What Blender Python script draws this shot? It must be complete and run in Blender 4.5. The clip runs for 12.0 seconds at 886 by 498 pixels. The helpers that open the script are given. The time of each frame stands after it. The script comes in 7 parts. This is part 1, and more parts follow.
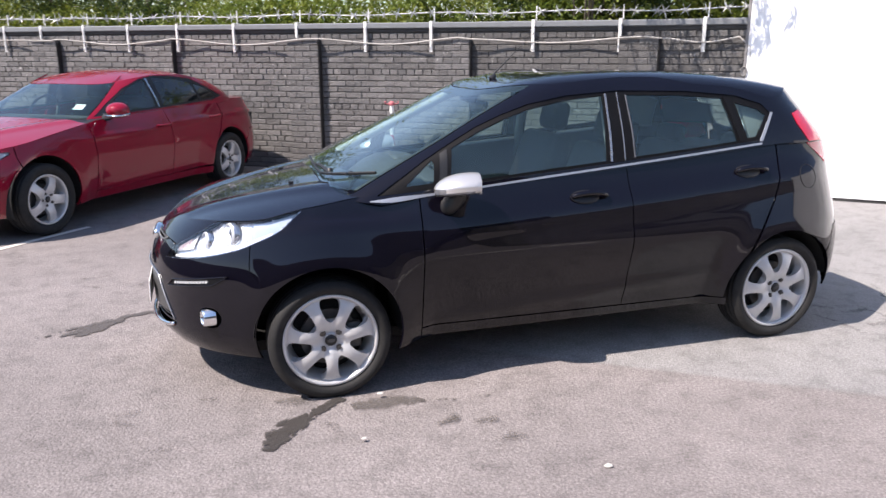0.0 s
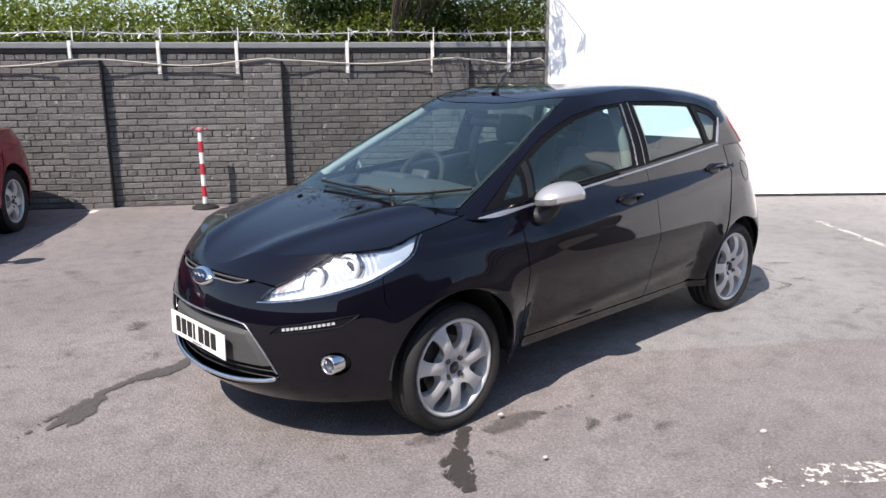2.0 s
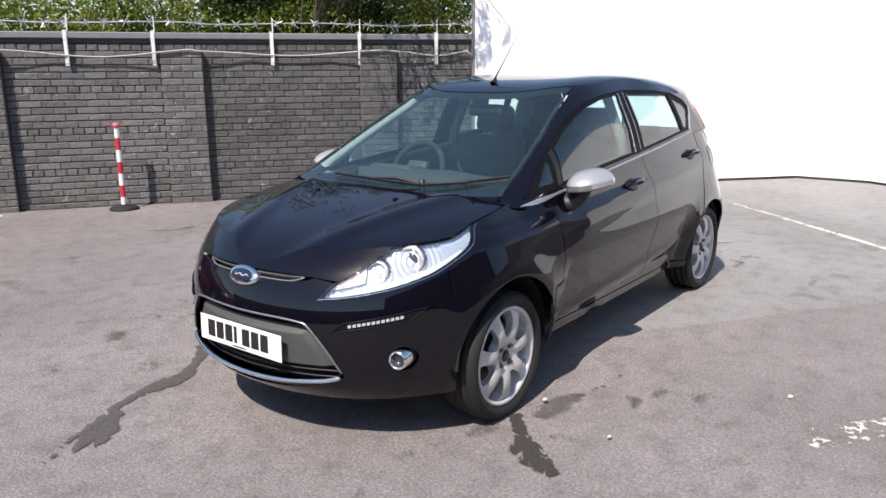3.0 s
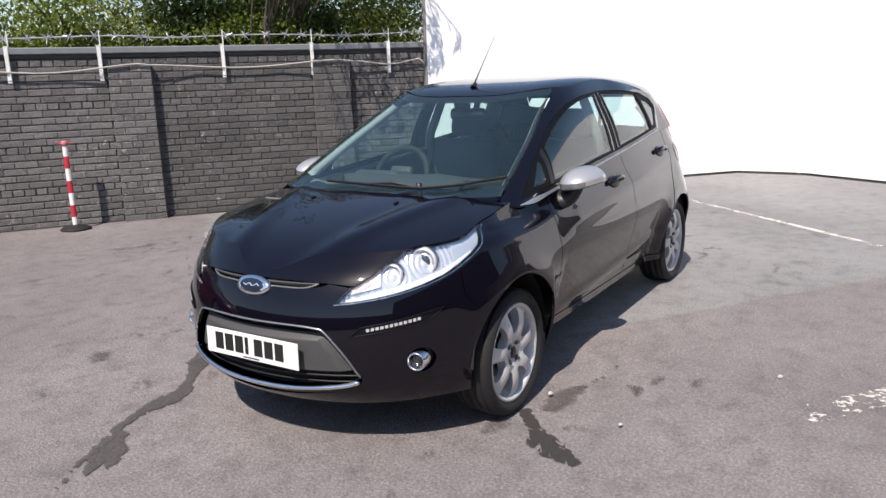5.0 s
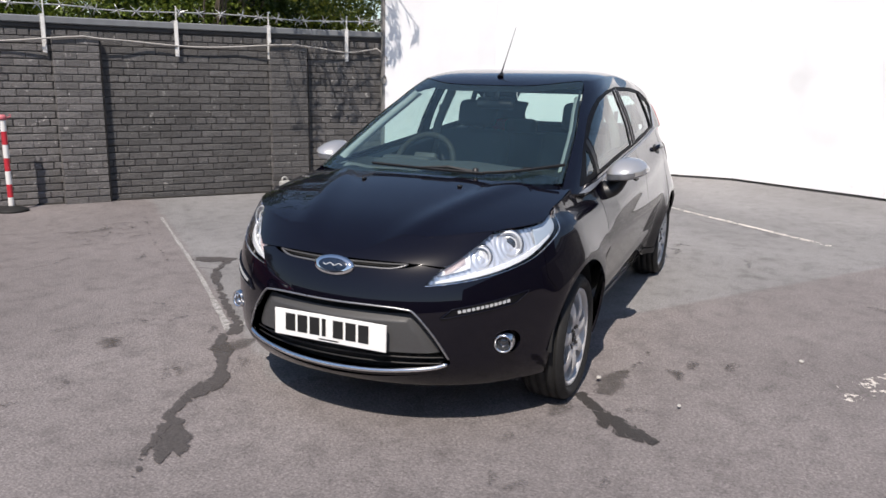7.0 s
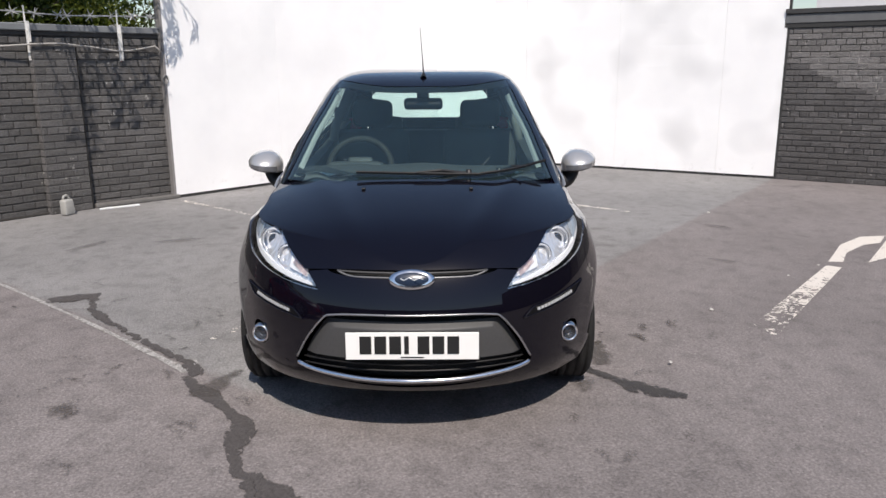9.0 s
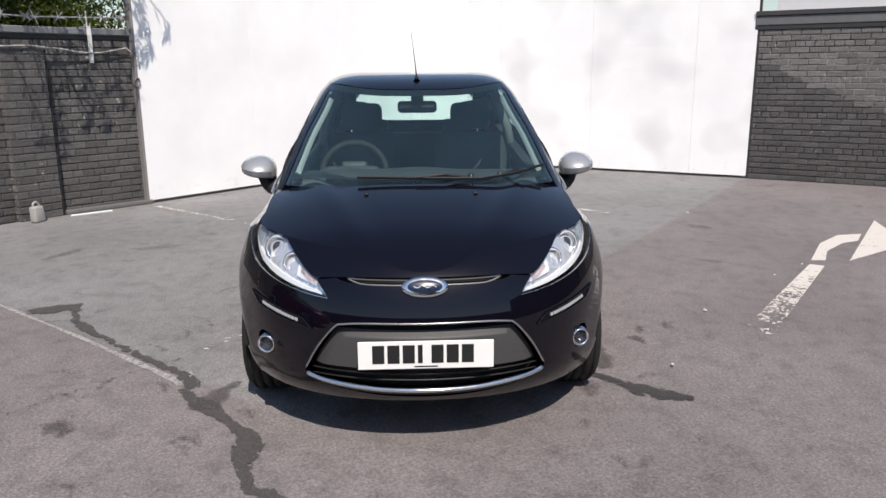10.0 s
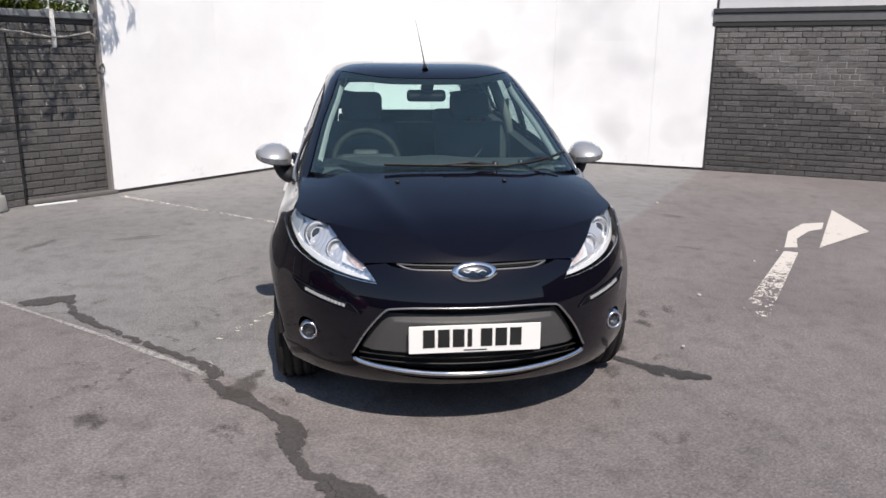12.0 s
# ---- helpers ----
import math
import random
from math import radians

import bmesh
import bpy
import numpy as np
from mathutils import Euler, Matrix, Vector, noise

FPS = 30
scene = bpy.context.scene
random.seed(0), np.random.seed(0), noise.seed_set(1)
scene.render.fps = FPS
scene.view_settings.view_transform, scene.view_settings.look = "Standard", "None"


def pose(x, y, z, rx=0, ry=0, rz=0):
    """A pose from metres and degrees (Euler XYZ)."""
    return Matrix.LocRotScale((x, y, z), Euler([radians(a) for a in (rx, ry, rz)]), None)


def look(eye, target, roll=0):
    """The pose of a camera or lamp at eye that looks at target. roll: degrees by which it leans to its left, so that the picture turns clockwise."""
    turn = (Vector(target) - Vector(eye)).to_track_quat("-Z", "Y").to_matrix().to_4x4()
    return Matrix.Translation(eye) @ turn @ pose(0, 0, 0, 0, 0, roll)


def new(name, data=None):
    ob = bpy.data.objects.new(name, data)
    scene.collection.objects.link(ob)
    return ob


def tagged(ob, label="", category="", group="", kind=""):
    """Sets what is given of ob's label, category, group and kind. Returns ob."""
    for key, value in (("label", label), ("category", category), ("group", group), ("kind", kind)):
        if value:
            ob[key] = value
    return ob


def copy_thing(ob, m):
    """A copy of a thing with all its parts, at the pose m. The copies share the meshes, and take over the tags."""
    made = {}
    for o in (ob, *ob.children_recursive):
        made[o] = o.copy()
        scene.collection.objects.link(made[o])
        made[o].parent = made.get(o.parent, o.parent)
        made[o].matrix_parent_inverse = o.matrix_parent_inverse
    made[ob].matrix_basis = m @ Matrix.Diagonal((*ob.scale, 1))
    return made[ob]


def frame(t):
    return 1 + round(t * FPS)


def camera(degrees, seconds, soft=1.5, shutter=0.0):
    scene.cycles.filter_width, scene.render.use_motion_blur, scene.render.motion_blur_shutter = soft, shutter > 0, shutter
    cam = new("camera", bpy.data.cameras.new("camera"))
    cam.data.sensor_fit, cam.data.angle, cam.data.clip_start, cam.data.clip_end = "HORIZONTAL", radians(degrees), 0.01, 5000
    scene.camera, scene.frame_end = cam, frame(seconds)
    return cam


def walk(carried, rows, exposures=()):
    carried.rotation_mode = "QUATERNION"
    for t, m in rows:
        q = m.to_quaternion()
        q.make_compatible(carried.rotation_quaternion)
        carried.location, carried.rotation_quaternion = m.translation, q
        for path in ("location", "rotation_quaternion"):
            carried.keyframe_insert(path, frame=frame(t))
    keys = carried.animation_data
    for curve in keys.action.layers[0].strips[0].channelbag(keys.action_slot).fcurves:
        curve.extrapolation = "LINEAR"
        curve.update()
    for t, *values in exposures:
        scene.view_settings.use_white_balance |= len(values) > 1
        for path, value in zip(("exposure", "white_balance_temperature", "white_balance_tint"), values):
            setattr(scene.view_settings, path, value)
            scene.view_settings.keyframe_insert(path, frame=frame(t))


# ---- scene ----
cam = camera(60.5, 12.0, shutter=0.25)
PATH = [
    (0, (-1.666, -4.097, 1.554), (-1.119, -2.239, 1.054), -0.0),
    (0.5, (-2.18, -3.895, 1.522), (-1.381, -2.119, 1.068), 1.8),
    (1, (-2.602, -3.611, 1.484), (-1.598, -1.946, 1.015), 0.8),
    (1.5, (-2.967, -3.343, 1.5), (-1.812, -1.775, 1.045), 0.6),
    (2, (-3.344, -3.093, 1.503), (-2.05, -1.634, 1.063), -0.4),
    (2.5, (-3.584, -2.783, 1.49), (-2.172, -1.44, 1.04), -0.8),
    (3, (-3.857, -2.524, 1.48), (-2.334, -1.311, 1.025), -0.4),
    (3.2, (-3.975, -2.452, 1.501), (-2.415, -1.285, 1.049), -0.7),
    (5, (-4.072, -2.31, 1.464), (-2.447, -1.229, 1.028), -1.9),
    (5.5, (-4.079, -2.311, 1.498), (-2.457, -1.232, 1.046), -0.3),
    (6, (-4.126, -2.255, 1.493), (-2.494, -1.191, 1.04), 1.4),
    (6.5, (-4.221, -2.001, 1.447), (-2.542, -1.02, 0.98), 2.6),
    (6.7, (-4.326, -1.86, 1.401), (-2.613, -0.934, 0.949), 1.9),
    (8.3, (-4.795, -0.586, 1.472), (-2.87, -0.304, 1.011), 1.8),
    (8.5, (-4.824, -0.44, 1.476), (-2.882, -0.254, 1.036), 1.0),
    (9, (-4.835, -0.188, 1.465), (-2.89, -0.142, 1.003), -0.3),
    (9.5, (-4.79, -0.053, 1.476), (-2.845, -0.06, 1.012), -1.0),
    (10, (-4.782, 0.001, 1.475), (-2.836, -0.048, 1.015), -0.4),
    (10.5, (-4.778, 0.006, 1.476), (-2.833, -0.051, 1.013), -0.3),
    (11, (-4.765, 0.018, 1.472), (-2.823, -0.056, 1.001), 0.7),
    (11.5, (-4.76, 0.123, 1.454), (-2.821, -0.002, 0.98), 3.0),
    (12, (-4.804, 0.441, 1.459), (-2.875, 0.223, 0.98), 0.5),
]
EXPOSURES = [(0, 0.93, 6800, 17), (1.0, 0.73, 6800, 16), (1.5, 0.65, 6800, 15), (2.5, 0.57, 6800, 14), (5.5, 0.30, 6800, 14), (8.5, 0.01, 6800, 13), (12.0, 0.0, 6800, 13)]
walk(cam, [(t, look(eye, target, roll)) for t, eye, target, roll in PATH], EXPOSURES)

# ---- world, sun ----
SUN_WAY = Vector((0.70, 0.13, -0.93)).normalized()
world = bpy.data.worlds.new("sky")
scene.world = world
world.use_nodes = True
wn = world.node_tree
sky = wn.nodes.new("ShaderNodeTexSky")
sky.sky_type = "NISHITA"
sky.sun_disc = False
sky.sun_elevation = math.asin(-SUN_WAY.z)
sky.sun_rotation = math.atan2(-SUN_WAY.x, -SUN_WAY.y)
sky.air_density, sky.dust_density, sky.ozone_density = 1.1, 0.5, 2.5
wn.links.new(sky.outputs[0], wn.nodes["Background"].inputs[0])
wn.nodes["Background"].inputs[1].default_value = 0.115
sun = new("sun", bpy.data.lights.new("sun", "SUN"))
sun.data.energy, sun.data.angle, sun.data.color = 4.8, radians(0.53), (1.0, 0.95, 0.88)
sun.matrix_world = look(-SUN_WAY * 30, (0, 0, 0))


# ---- small builders ----
def mesh_ob(name, bm, mat=None, parent=None, smooth=False, label=""):
    me = bpy.data.meshes.new(name)
    bm.to_mesh(me)
    bm.free()
    for m in mat if isinstance(mat, (list, tuple)) else [mat]:
        if m:
            me.materials.append(m)
    if smooth:
        me.shade_smooth()
    ob = new(name, me)
    if parent:
        ob.parent = parent
    if label:
        ob["label"] = label
    return ob


def part(name, bm, mat, parent, label="", smooth=False):
    return mesh_ob(name, bm, mat, parent, smooth, label)


def empty(name, m, label, category, group="", kind=""):
    ob = new(name)
    ob.matrix_basis = m
    return tagged(ob, label, category, group, kind)


def add_box(bm, size, m=Matrix(), bevel=0.0, seg=1):
    made = bmesh.ops.create_cube(bm, size=1.0, matrix=m @ Matrix.Diagonal((*size, 1)))
    if bevel:
        edges = {e for v in made["verts"] for e in v.link_edges}
        bmesh.ops.bevel(bm, geom=list(edges), offset=bevel, segments=seg, affect="EDGES", profile=0.5)
    return made


def box_bm(size, m=Matrix(), bevel=0.0, seg=1):
    bm = bmesh.new()
    add_box(bm, size, m, bevel, seg)
    return bm


def add_cyl(bm, r1, r2, depth, m=Matrix(), seg=24, caps=True):
    return bmesh.ops.create_cone(bm, cap_ends=caps, segments=seg, radius1=r1, radius2=r2, depth=depth, matrix=m)


def lathe_bm(profile, seg=48, m=Matrix(), closed=False):
    """Turns a profile of (radius, height) about z."""
    bm = bmesh.new()
    rings = []
    for k in range(seg):
        a = 2 * math.pi * k / seg
        rings.append([bm.verts.new(m @ Vector((r * math.cos(a), r * math.sin(a), h))) for r, h in profile])
    n = len(profile)
    for k in range(seg):
        for i in range(n if closed else n - 1):
            j = (i + 1) % n
            bm.faces.new((rings[k][i], rings[(k + 1) % seg][i], rings[(k + 1) % seg][j], rings[k][j]))
    return bm


def tube_bm(points, radius, seg=8, caps=True, bm=None, flat=1.0):
    """A round bar along a line of points; radius may be a list."""
    bm = bm or bmesh.new()
    pts = [Vector(p) for p in points]
    rad = radius if isinstance(radius, (list, tuple)) else [radius] * len(pts)
    rings = []
    side = None
    for k, p in enumerate(pts):
        d = (pts[min(k + 1, len(pts) - 1)] - pts[max(k - 1, 0)]).normalized()
        if side is None:
            side = d.orthogonal().normalized()
        side = (side - d * side.dot(d)).normalized()
        up = d.cross(side)
        rings.append([bm.verts.new(p + rad[k] * (math.cos(2 * math.pi * i / seg) * side + flat * math.sin(2 * math.pi * i / seg) * up)) for i in range(seg)])
    for a, b in zip(rings, rings[1:]):
        for i in range(seg):
            bm.faces.new((a[i], a[(i + 1) % seg], b[(i + 1) % seg], b[i]))
    if caps:
        bm.faces.new(rings[0][::-1])
        bm.faces.new(rings[-1])
    return bm


def spline(knots, n):
    """Catmull-Rom through the knots, n points."""
    P = [Vector(k) for k in knots]
    out = []
    for i in range(n):
        f = i / (n - 1) * (len(P) - 1)
        k = min(int(f), len(P) - 2)
        t = f - k
        a, b, c, d = P[max(k - 1, 0)], P[k], P[k + 1], P[min(k + 2, len(P) - 1)]
        out.append(0.5 * (2 * b + (c - a) * t + (2 * a - 5 * b + 4 * c - d) * t * t + (3 * b - a - 3 * c + d) * t ** 3))
    return out


def interp(knots):
    """A smooth monotone-ish function through (x, value) knots."""
    xs = np.array([k[0] for k in knots], float)
    ys = np.array([k[1] for k in knots], float)
    d = np.gradient(ys, xs)
    s = np.diff(ys) / np.diff(xs)
    for i in range(1, len(xs) - 1):
        d[i] = 0 if s[i - 1] * s[i] <= 0 else 2 * s[i - 1] * s[i] / (s[i - 1] + s[i])
    d[0], d[-1] = s[0], s[-1]

    def f(x):
        x = min(max(x, xs[0]), xs[-1])
        i = min(max(int(np.searchsorted(xs, x)) - 1, 0), len(xs) - 2)
        h = xs[i + 1] - xs[i]
        t = (x - xs[i]) / h
        return float(ys[i] * (1 + 2 * t) * (1 - t) ** 2 + d[i] * h * t * (1 - t) ** 2 + ys[i + 1] * t * t * (3 - 2 * t) + d[i + 1] * h * t * t * (t - 1))

    return f


# ---- materials ----
class Nodes:
    """A short way to write node materials."""

    def __init__(self, name):
        self.mat = bpy.data.materials.new(name)
        self.mat.use_nodes = True
        self.tree = self.mat.node_tree
        self.bsdf = self.tree.nodes["Principled BSDF"]
        self.out = self.tree.nodes["Material Output"]

    def node(self, kind, **inputs):
        n = self.tree.nodes.new(kind)
        for k, v in inputs.items():
            key = int(k[1:]) if k[0] == "i" and k[1:].isdigit() else k.replace("_", " ")
            self.put(n.inputs[key], v)
        return n

    def put(self, socket, v):
        if hasattr(v, "links"):
            self.tree.links.new(v, socket)
        elif isinstance(v, (tuple, list)) and len(v) == 3 and socket.type == "RGBA":
            socket.default_value = (*v, 1)
        else:
            socket.default_value = v

    def set(self, **inputs):
        for k, v in inputs.items():
            self.put(self.bsdf.inputs[k.replace("_", " ")], v)
        return self

    def coords(self, kind="Object"):
        return self.node("ShaderNodeTexCoord").outputs[kind]

    def noise(self, scale, detail=4.0, rough=0.55, vector=None, out=0, distortion=0.0):
        n = self.node("ShaderNodeTexNoise", Scale=scale, Detail=detail, Roughness=rough, Distortion=distortion)
        self.put(n.inputs["Vector"], vector if vector is not None else self.coords())
        return n.outputs[out]

    def ramp(self, value, *stops, mode="LINEAR"):
        n = self.node("ShaderNodeValToRGB", Fac=value)
        n.color_ramp.interpolation = mode
        while len(n.color_ramp.elements) < len(stops):
            n.color_ramp.elements.new(0.5)
        for e, (p, c) in zip(n.color_ramp.elements, stops):
            e.position = p
            e.color = (c, c, c, 1) if isinstance(c, (int, float)) else (*c, 1)
        return n.outputs[0]

    def math(self, op, a, b=0.0, c=0.0, clamp=False):
        n = self.node("ShaderNodeMath", i0=a, i1=b, i2=c)
        n.operation = op
        n.use_clamp = clamp
        return n.outputs[0]

    def mix(self, fac, a, b, blend="MIX"):
        n = self.tree.nodes.new("ShaderNodeMix")
        n.data_type, n.blend_type = "RGBA", blend
        for s, v in ((n.inputs[0], fac), (n.inputs[6], a), (n.inputs[7], b)):
            self.put(s, v)
        return n.outputs[2]

    def bump(self, height, strength=0.3, distance=0.01):
        n = self.node("ShaderNodeBump", Height=height, Strength=strength, Distance=distance)
        self.put(self.bsdf.inputs["Normal"], n.outputs[0])
        return self


def plain(name, colour, rough=0.5, metal=0.0, var=0.12, scale=30.0, bump=0.0, coat=0.0, spec=None):
    """Colour with a slight mottling, roughness that varies, and a fine relief."""
    n = Nodes(name)
    f = n.noise(scale, 5, 0.6)
    n.set(Base_Color=n.mix(f, tuple(c * (1 - var) for c in colour), tuple(min(c * (1 + var), 1) for c in colour)), Metallic=metal)
    n.set(Roughness=n.ramp(n.noise(scale * 0.4, 3), (0.3, max(rough - 0.08, 0)), (0.7, min(rough + 0.08, 1))))
    if coat:
        n.set(Coat_Weight=coat, Coat_Roughness=0.03)
    if spec is not None:
        n.set(Specular_IOR_Level=spec)
    if bump:
        n.bump(f, bump, 0.004)
    return n.mat


def brick_paint(name, colour, pale):
    """Painted brick: each brick a little different, with chips and pale scuffs."""
    n = Nodes(name)
    rnd = n.node("ShaderNodeObjectInfo").outputs["Random"]
    isl = n.node("ShaderNodeNewGeometry").outputs["Random Per Island"]
    pos = n.node("ShaderNodeNewGeometry").outputs["Position"]
    each = n.math("FRACT", n.math("ADD", rnd, isl))
    base = n.mix(each, tuple(c * 0.78 for c in colour), tuple(c * 1.24 for c in colour))
    big = n.ramp(n.noise(0.9, 4, 0.6, pos), (0.35, 0.82), (0.68, 1.12))
    base = n.mix(1.0, base, big, "MULTIPLY")
    grain = n.noise(90, 4, 0.7, pos)
    base = n.mix(n.ramp(grain, (0.42, 0.0), (0.68, 0.55)), base, tuple(c * 0.5 for c in colour))
    rough_face = n.noise(38, 5, 0.75, pos)
    base = n.mix(1.0, base, n.ramp(rough_face, (0.30, 0.70), (0.50, 1.0), (0.72, 1.22)), "MULTIPLY")
    chips = n.math("MULTIPLY", n.ramp(n.noise(14, 6, 0.7, pos), (0.61, 0.0), (0.65, 1.0)), n.ramp(n.noise(1.3, 2, 0.5, pos), (0.50, 0.0), (0.60, 0.9)))
    base = n.mix(chips, base, pale)
    n.set(Base_Color=base, Roughness=n.ramp(grain, (0.3, 0.55), (0.7, 0.8)))
    return n.bump(n.math("ADD", grain, n.math("MULTIPLY", rough_face, 2.2)), 0.9, 0.006).mat


MAT = {}
MAT["brick"] = brick_paint("grey_painted_brick", (0.158, 0.151, 0.148), (0.42, 0.40, 0.38))
# darker brick; by the wall corner it also carries the foliage's shade
MAT["brick_mid"] = brick_paint("dusky_grey_painted_brick", (0.106, 0.102, 0.100), (0.36, 0.35, 0.33))
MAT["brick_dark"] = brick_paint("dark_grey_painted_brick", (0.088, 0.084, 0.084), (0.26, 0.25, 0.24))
MAT["mortar"] = plain("painted_mortar", (0.060, 0.058, 0.057), 0.9, scale=60, var=0.3, bump=0.4)
# near-black that puts the deep shade beside each pier into the colour
MAT["pier_side"] = plain("pier_shade_black", (0.016, 0.015, 0.015), 0.8, scale=30, var=0.3, bump=0.4)
MAT["coping"] = plain("grey_painted_coping", (0.17, 0.18, 0.19), 0.6, scale=9, var=0.22, bump=0.15)
MAT["galv"] = plain("galvanised_steel", (0.46, 0.465, 0.47), 0.48, 0.5, var=0.3, scale=40)
MAT["cable"] = plain("pale_cable", (0.40, 0.38, 0.355), 0.6, var=0.25)


def ground_material():
    n = Nodes("worn_tarmac")
    pos = n.node("ShaderNodeNewGeometry").outputs["Position"]
    sep = n.node("ShaderNodeSeparateXYZ", Vector=pos)
    x, y = sep.outputs[0], sep.outputs[1]
    wob = n.math("MULTIPLY", n.math("SUBTRACT", n.noise(3.0, 4, 0.6, pos), 0.5), 0.16)
    # the smoother bay, bounded by two straight joints in the surfacing
    left = n.math("ADD", n.math("SUBTRACT", n.math("MULTIPLY", n.math("ADD", x, 1.24), 0.784), n.math("MULTIPLY", n.math("SUBTRACT", y, 1.19), 0.621)), wob)
    right = n.math("ADD", n.math("ADD", n.math("MULTIPLY", x, 0.5615), n.math("MULTIPLY", y, 0.8275)), n.math("ADD", n.math("MULTIPLY", wob, 0.3), 0.615))
    bay = n.math("MULTIPLY", n.math("MULTIPLY", left, 14.0, clamp=True), n.math("MULTIPLY", right, 22.0, clamp=True), clamp=True)
    fine = n.noise(75, 4, 0.8, pos)
    stone = n.node("ShaderNodeTexVoronoi", Vector=pos, Scale=85.0).outputs["Distance"]
    mid = n.noise(7.0, 6, 0.62, pos)
    broad = n.noise(0.55, 4, 0.55, pos)
    coarse = n.mix(n.ramp(fine, (0.30, 0.0), (0.72, 1.0)), (0.136, 0.122, 0.120), (0.348, 0.316, 0.312))
    smooth = n.mix(n.ramp(fine, (0.30, 0.0), (0.72, 1.0)), (0.176, 0.172, 0.171), (0.364, 0.355, 0.352))
    col = n.mix(bay, coarse, smooth)
    col = n.mix(1.0, col, n.ramp(mid, (0.28, 0.72), (0.50, 1.0), (0.8, 1.12)), "MULTIPLY")
    col = n.mix(1.0, col, n.ramp(broad, (0.30, 0.80), (0.70, 1.10)), "MULTIPLY")
    col = n.mix(1.0, col, n.ramp(stone, (0.05, 1.12), (0.55, 0.86)), "MULTIPLY")
    # old oil marks and dark blotches
    blot = n.math("MULTIPLY", n.ramp(n.noise(2.6, 5, 0.6, pos), (0.60, 0.0), (0.70, 1.0)), n.ramp(n.noise(0.8, 2, 0.5, pos), (0.47, 0.0), (0.60, 0.55)))
    col = n.mix(blot, col, (0.085, 0.080, 0.078))
    # pale grit
    grit = n.ramp(n.noise(260, 1, 0.5, pos), (0.74, 0.0), (0.78, 0.6))
    col = n.mix(grit, col, (0.42, 0.40, 0.38))
    n.set(Base_Color=col, Roughness=n.ramp(mid, (0.3, 0.78), (0.7, 0.93)), Specular_IOR_Level=0.3)
    return n.bump(n.math("ADD", n.math("MULTIPLY", stone, 0.9), fine), 0.55, 0.006).mat


MAT["ground"] = ground_material()


def board_material():
    n = Nodes("white_painted_board")
    pos = n.node("ShaderNodeNewGeometry").outputs["Position"]
    soft = n.noise(1.6, 4, 0.55, pos)
    col = n.mix(n.ramp(soft, (0.35, 0.0), (0.65, 1.0)), (0.88, 0.88, 0.885), (0.93, 0.93, 0.93))
    sep = n.node("ShaderNodeSeparateXYZ", Vector=pos)
    # broad soft grey patches, fainter where y is larger
    grey_patch = n.math("MULTIPLY", n.ramp(n.noise(1.7, 1.0, 0.4, pos), (0.50, 0.0), (0.78, 0.55)), n.ramp(sep.outputs[1], (0.0, 1.0), (1.0, 0.15)))
    col = n.mix(grey_patch, col, (0.60, 0.60, 0.61))
    dirt = n.math("MULTIPLY", n.ramp(n.noise(9, 6, 0.7, pos), (0.58, 0.0), (0.75, 0.5)), n.ramp(n.node("ShaderNodeSeparateXYZ", Vector=pos).outputs[2], (0.0, 1.0), (0.3, 0.0)))
    n.set(Base_Color=n.mix(dirt, col, (0.45, 0.43, 0.40)), Roughness=0.55)
    return n.bump(soft, 0.12, 0.05).mat


MAT["board"] = board_material()


def road_paint():
    """Thin white road paint, worn away in flakes."""
    n = Nodes("worn_white_road_paint")
    pos = n.node("ShaderNodeNewGeometry").outputs["Position"]
    wear = n.node("ShaderNodeAttribute")
    wear.attribute_name = "wear"
    keep = n.math("GREATER_THAN", n.math("ADD", n.math("MULTIPLY", n.noise(26, 5, 0.72, pos), 0.8), n.math("MULTIPLY", n.noise(6, 3, 0.6, pos), 0.4)), wear.outputs["Fac"])
    n.set(Base_Color=n.mix(n.noise(60, 4, 0.6, pos), (0.56, 0.52, 0.47), (0.78, 0.73, 0.67)), Roughness=0.7, Alpha=keep)
    return n.bump(n.noise(120, 3, 0.6, pos), 0.4, 0.004).mat


MAT["road_paint"] = road_paint()


def stain_material(name, colour, rough, edge, fade=(0.25, 0.55), cover=0.92):
    """A damp or tarred mark with a ragged rim."""
    n = Nodes(name)
    pos = n.node("ShaderNodeNewGeometry").outputs["Position"]
    wear = n.node("ShaderNodeAttribute")
    wear.attribute_name = "wear"
    a = n.ramp(n.math("ADD", n.math("MULTIPLY", n.math("SUBTRACT", n.noise(30, 5, 0.7, pos), 0.5), edge), wear.outputs["Fac"]), (fade[0], 0.0), (fade[1], cover))
    n.set(Base_Color=n.mix(n.ramp(n.noise(80, 4, 0.8, pos), (0.32, 0.0), (0.70, 1.0)), tuple(c * 0.55 for c in colour), tuple(c * 1.55 for c in colour)), Roughness=rough, Alpha=a)
    return n.bump(n.noise(80, 4, 0.8, pos), 0.6, 0.006).mat


MAT["tar"] = stain_material("dark_crack_filler", (0.080, 0.072, 0.070), 0.75, 1.5)
MAT["oil"] = stain_material("old_oil_mark", (0.098, 0.088, 0.082), 0.8, 0.7, (0.10, 0.70), 0.80)
MAT["wet"] = stain_material("wet_oil_stain", (0.046, 0.041, 0.038), 0.55, 0.9)


# ---- ground ----
def rise(x, y):
    """The yard climbs slightly towards the far corner and dips by the front of the bay."""
    a = min(max((y - 4.0) / 2.5, 0), 1)
    return 0.012 * a * a * (3 - 2 * a) - 0.024 * math.exp(-(((x + 1.25) / 0.8) ** 2) - (y / 1.5) ** 4)


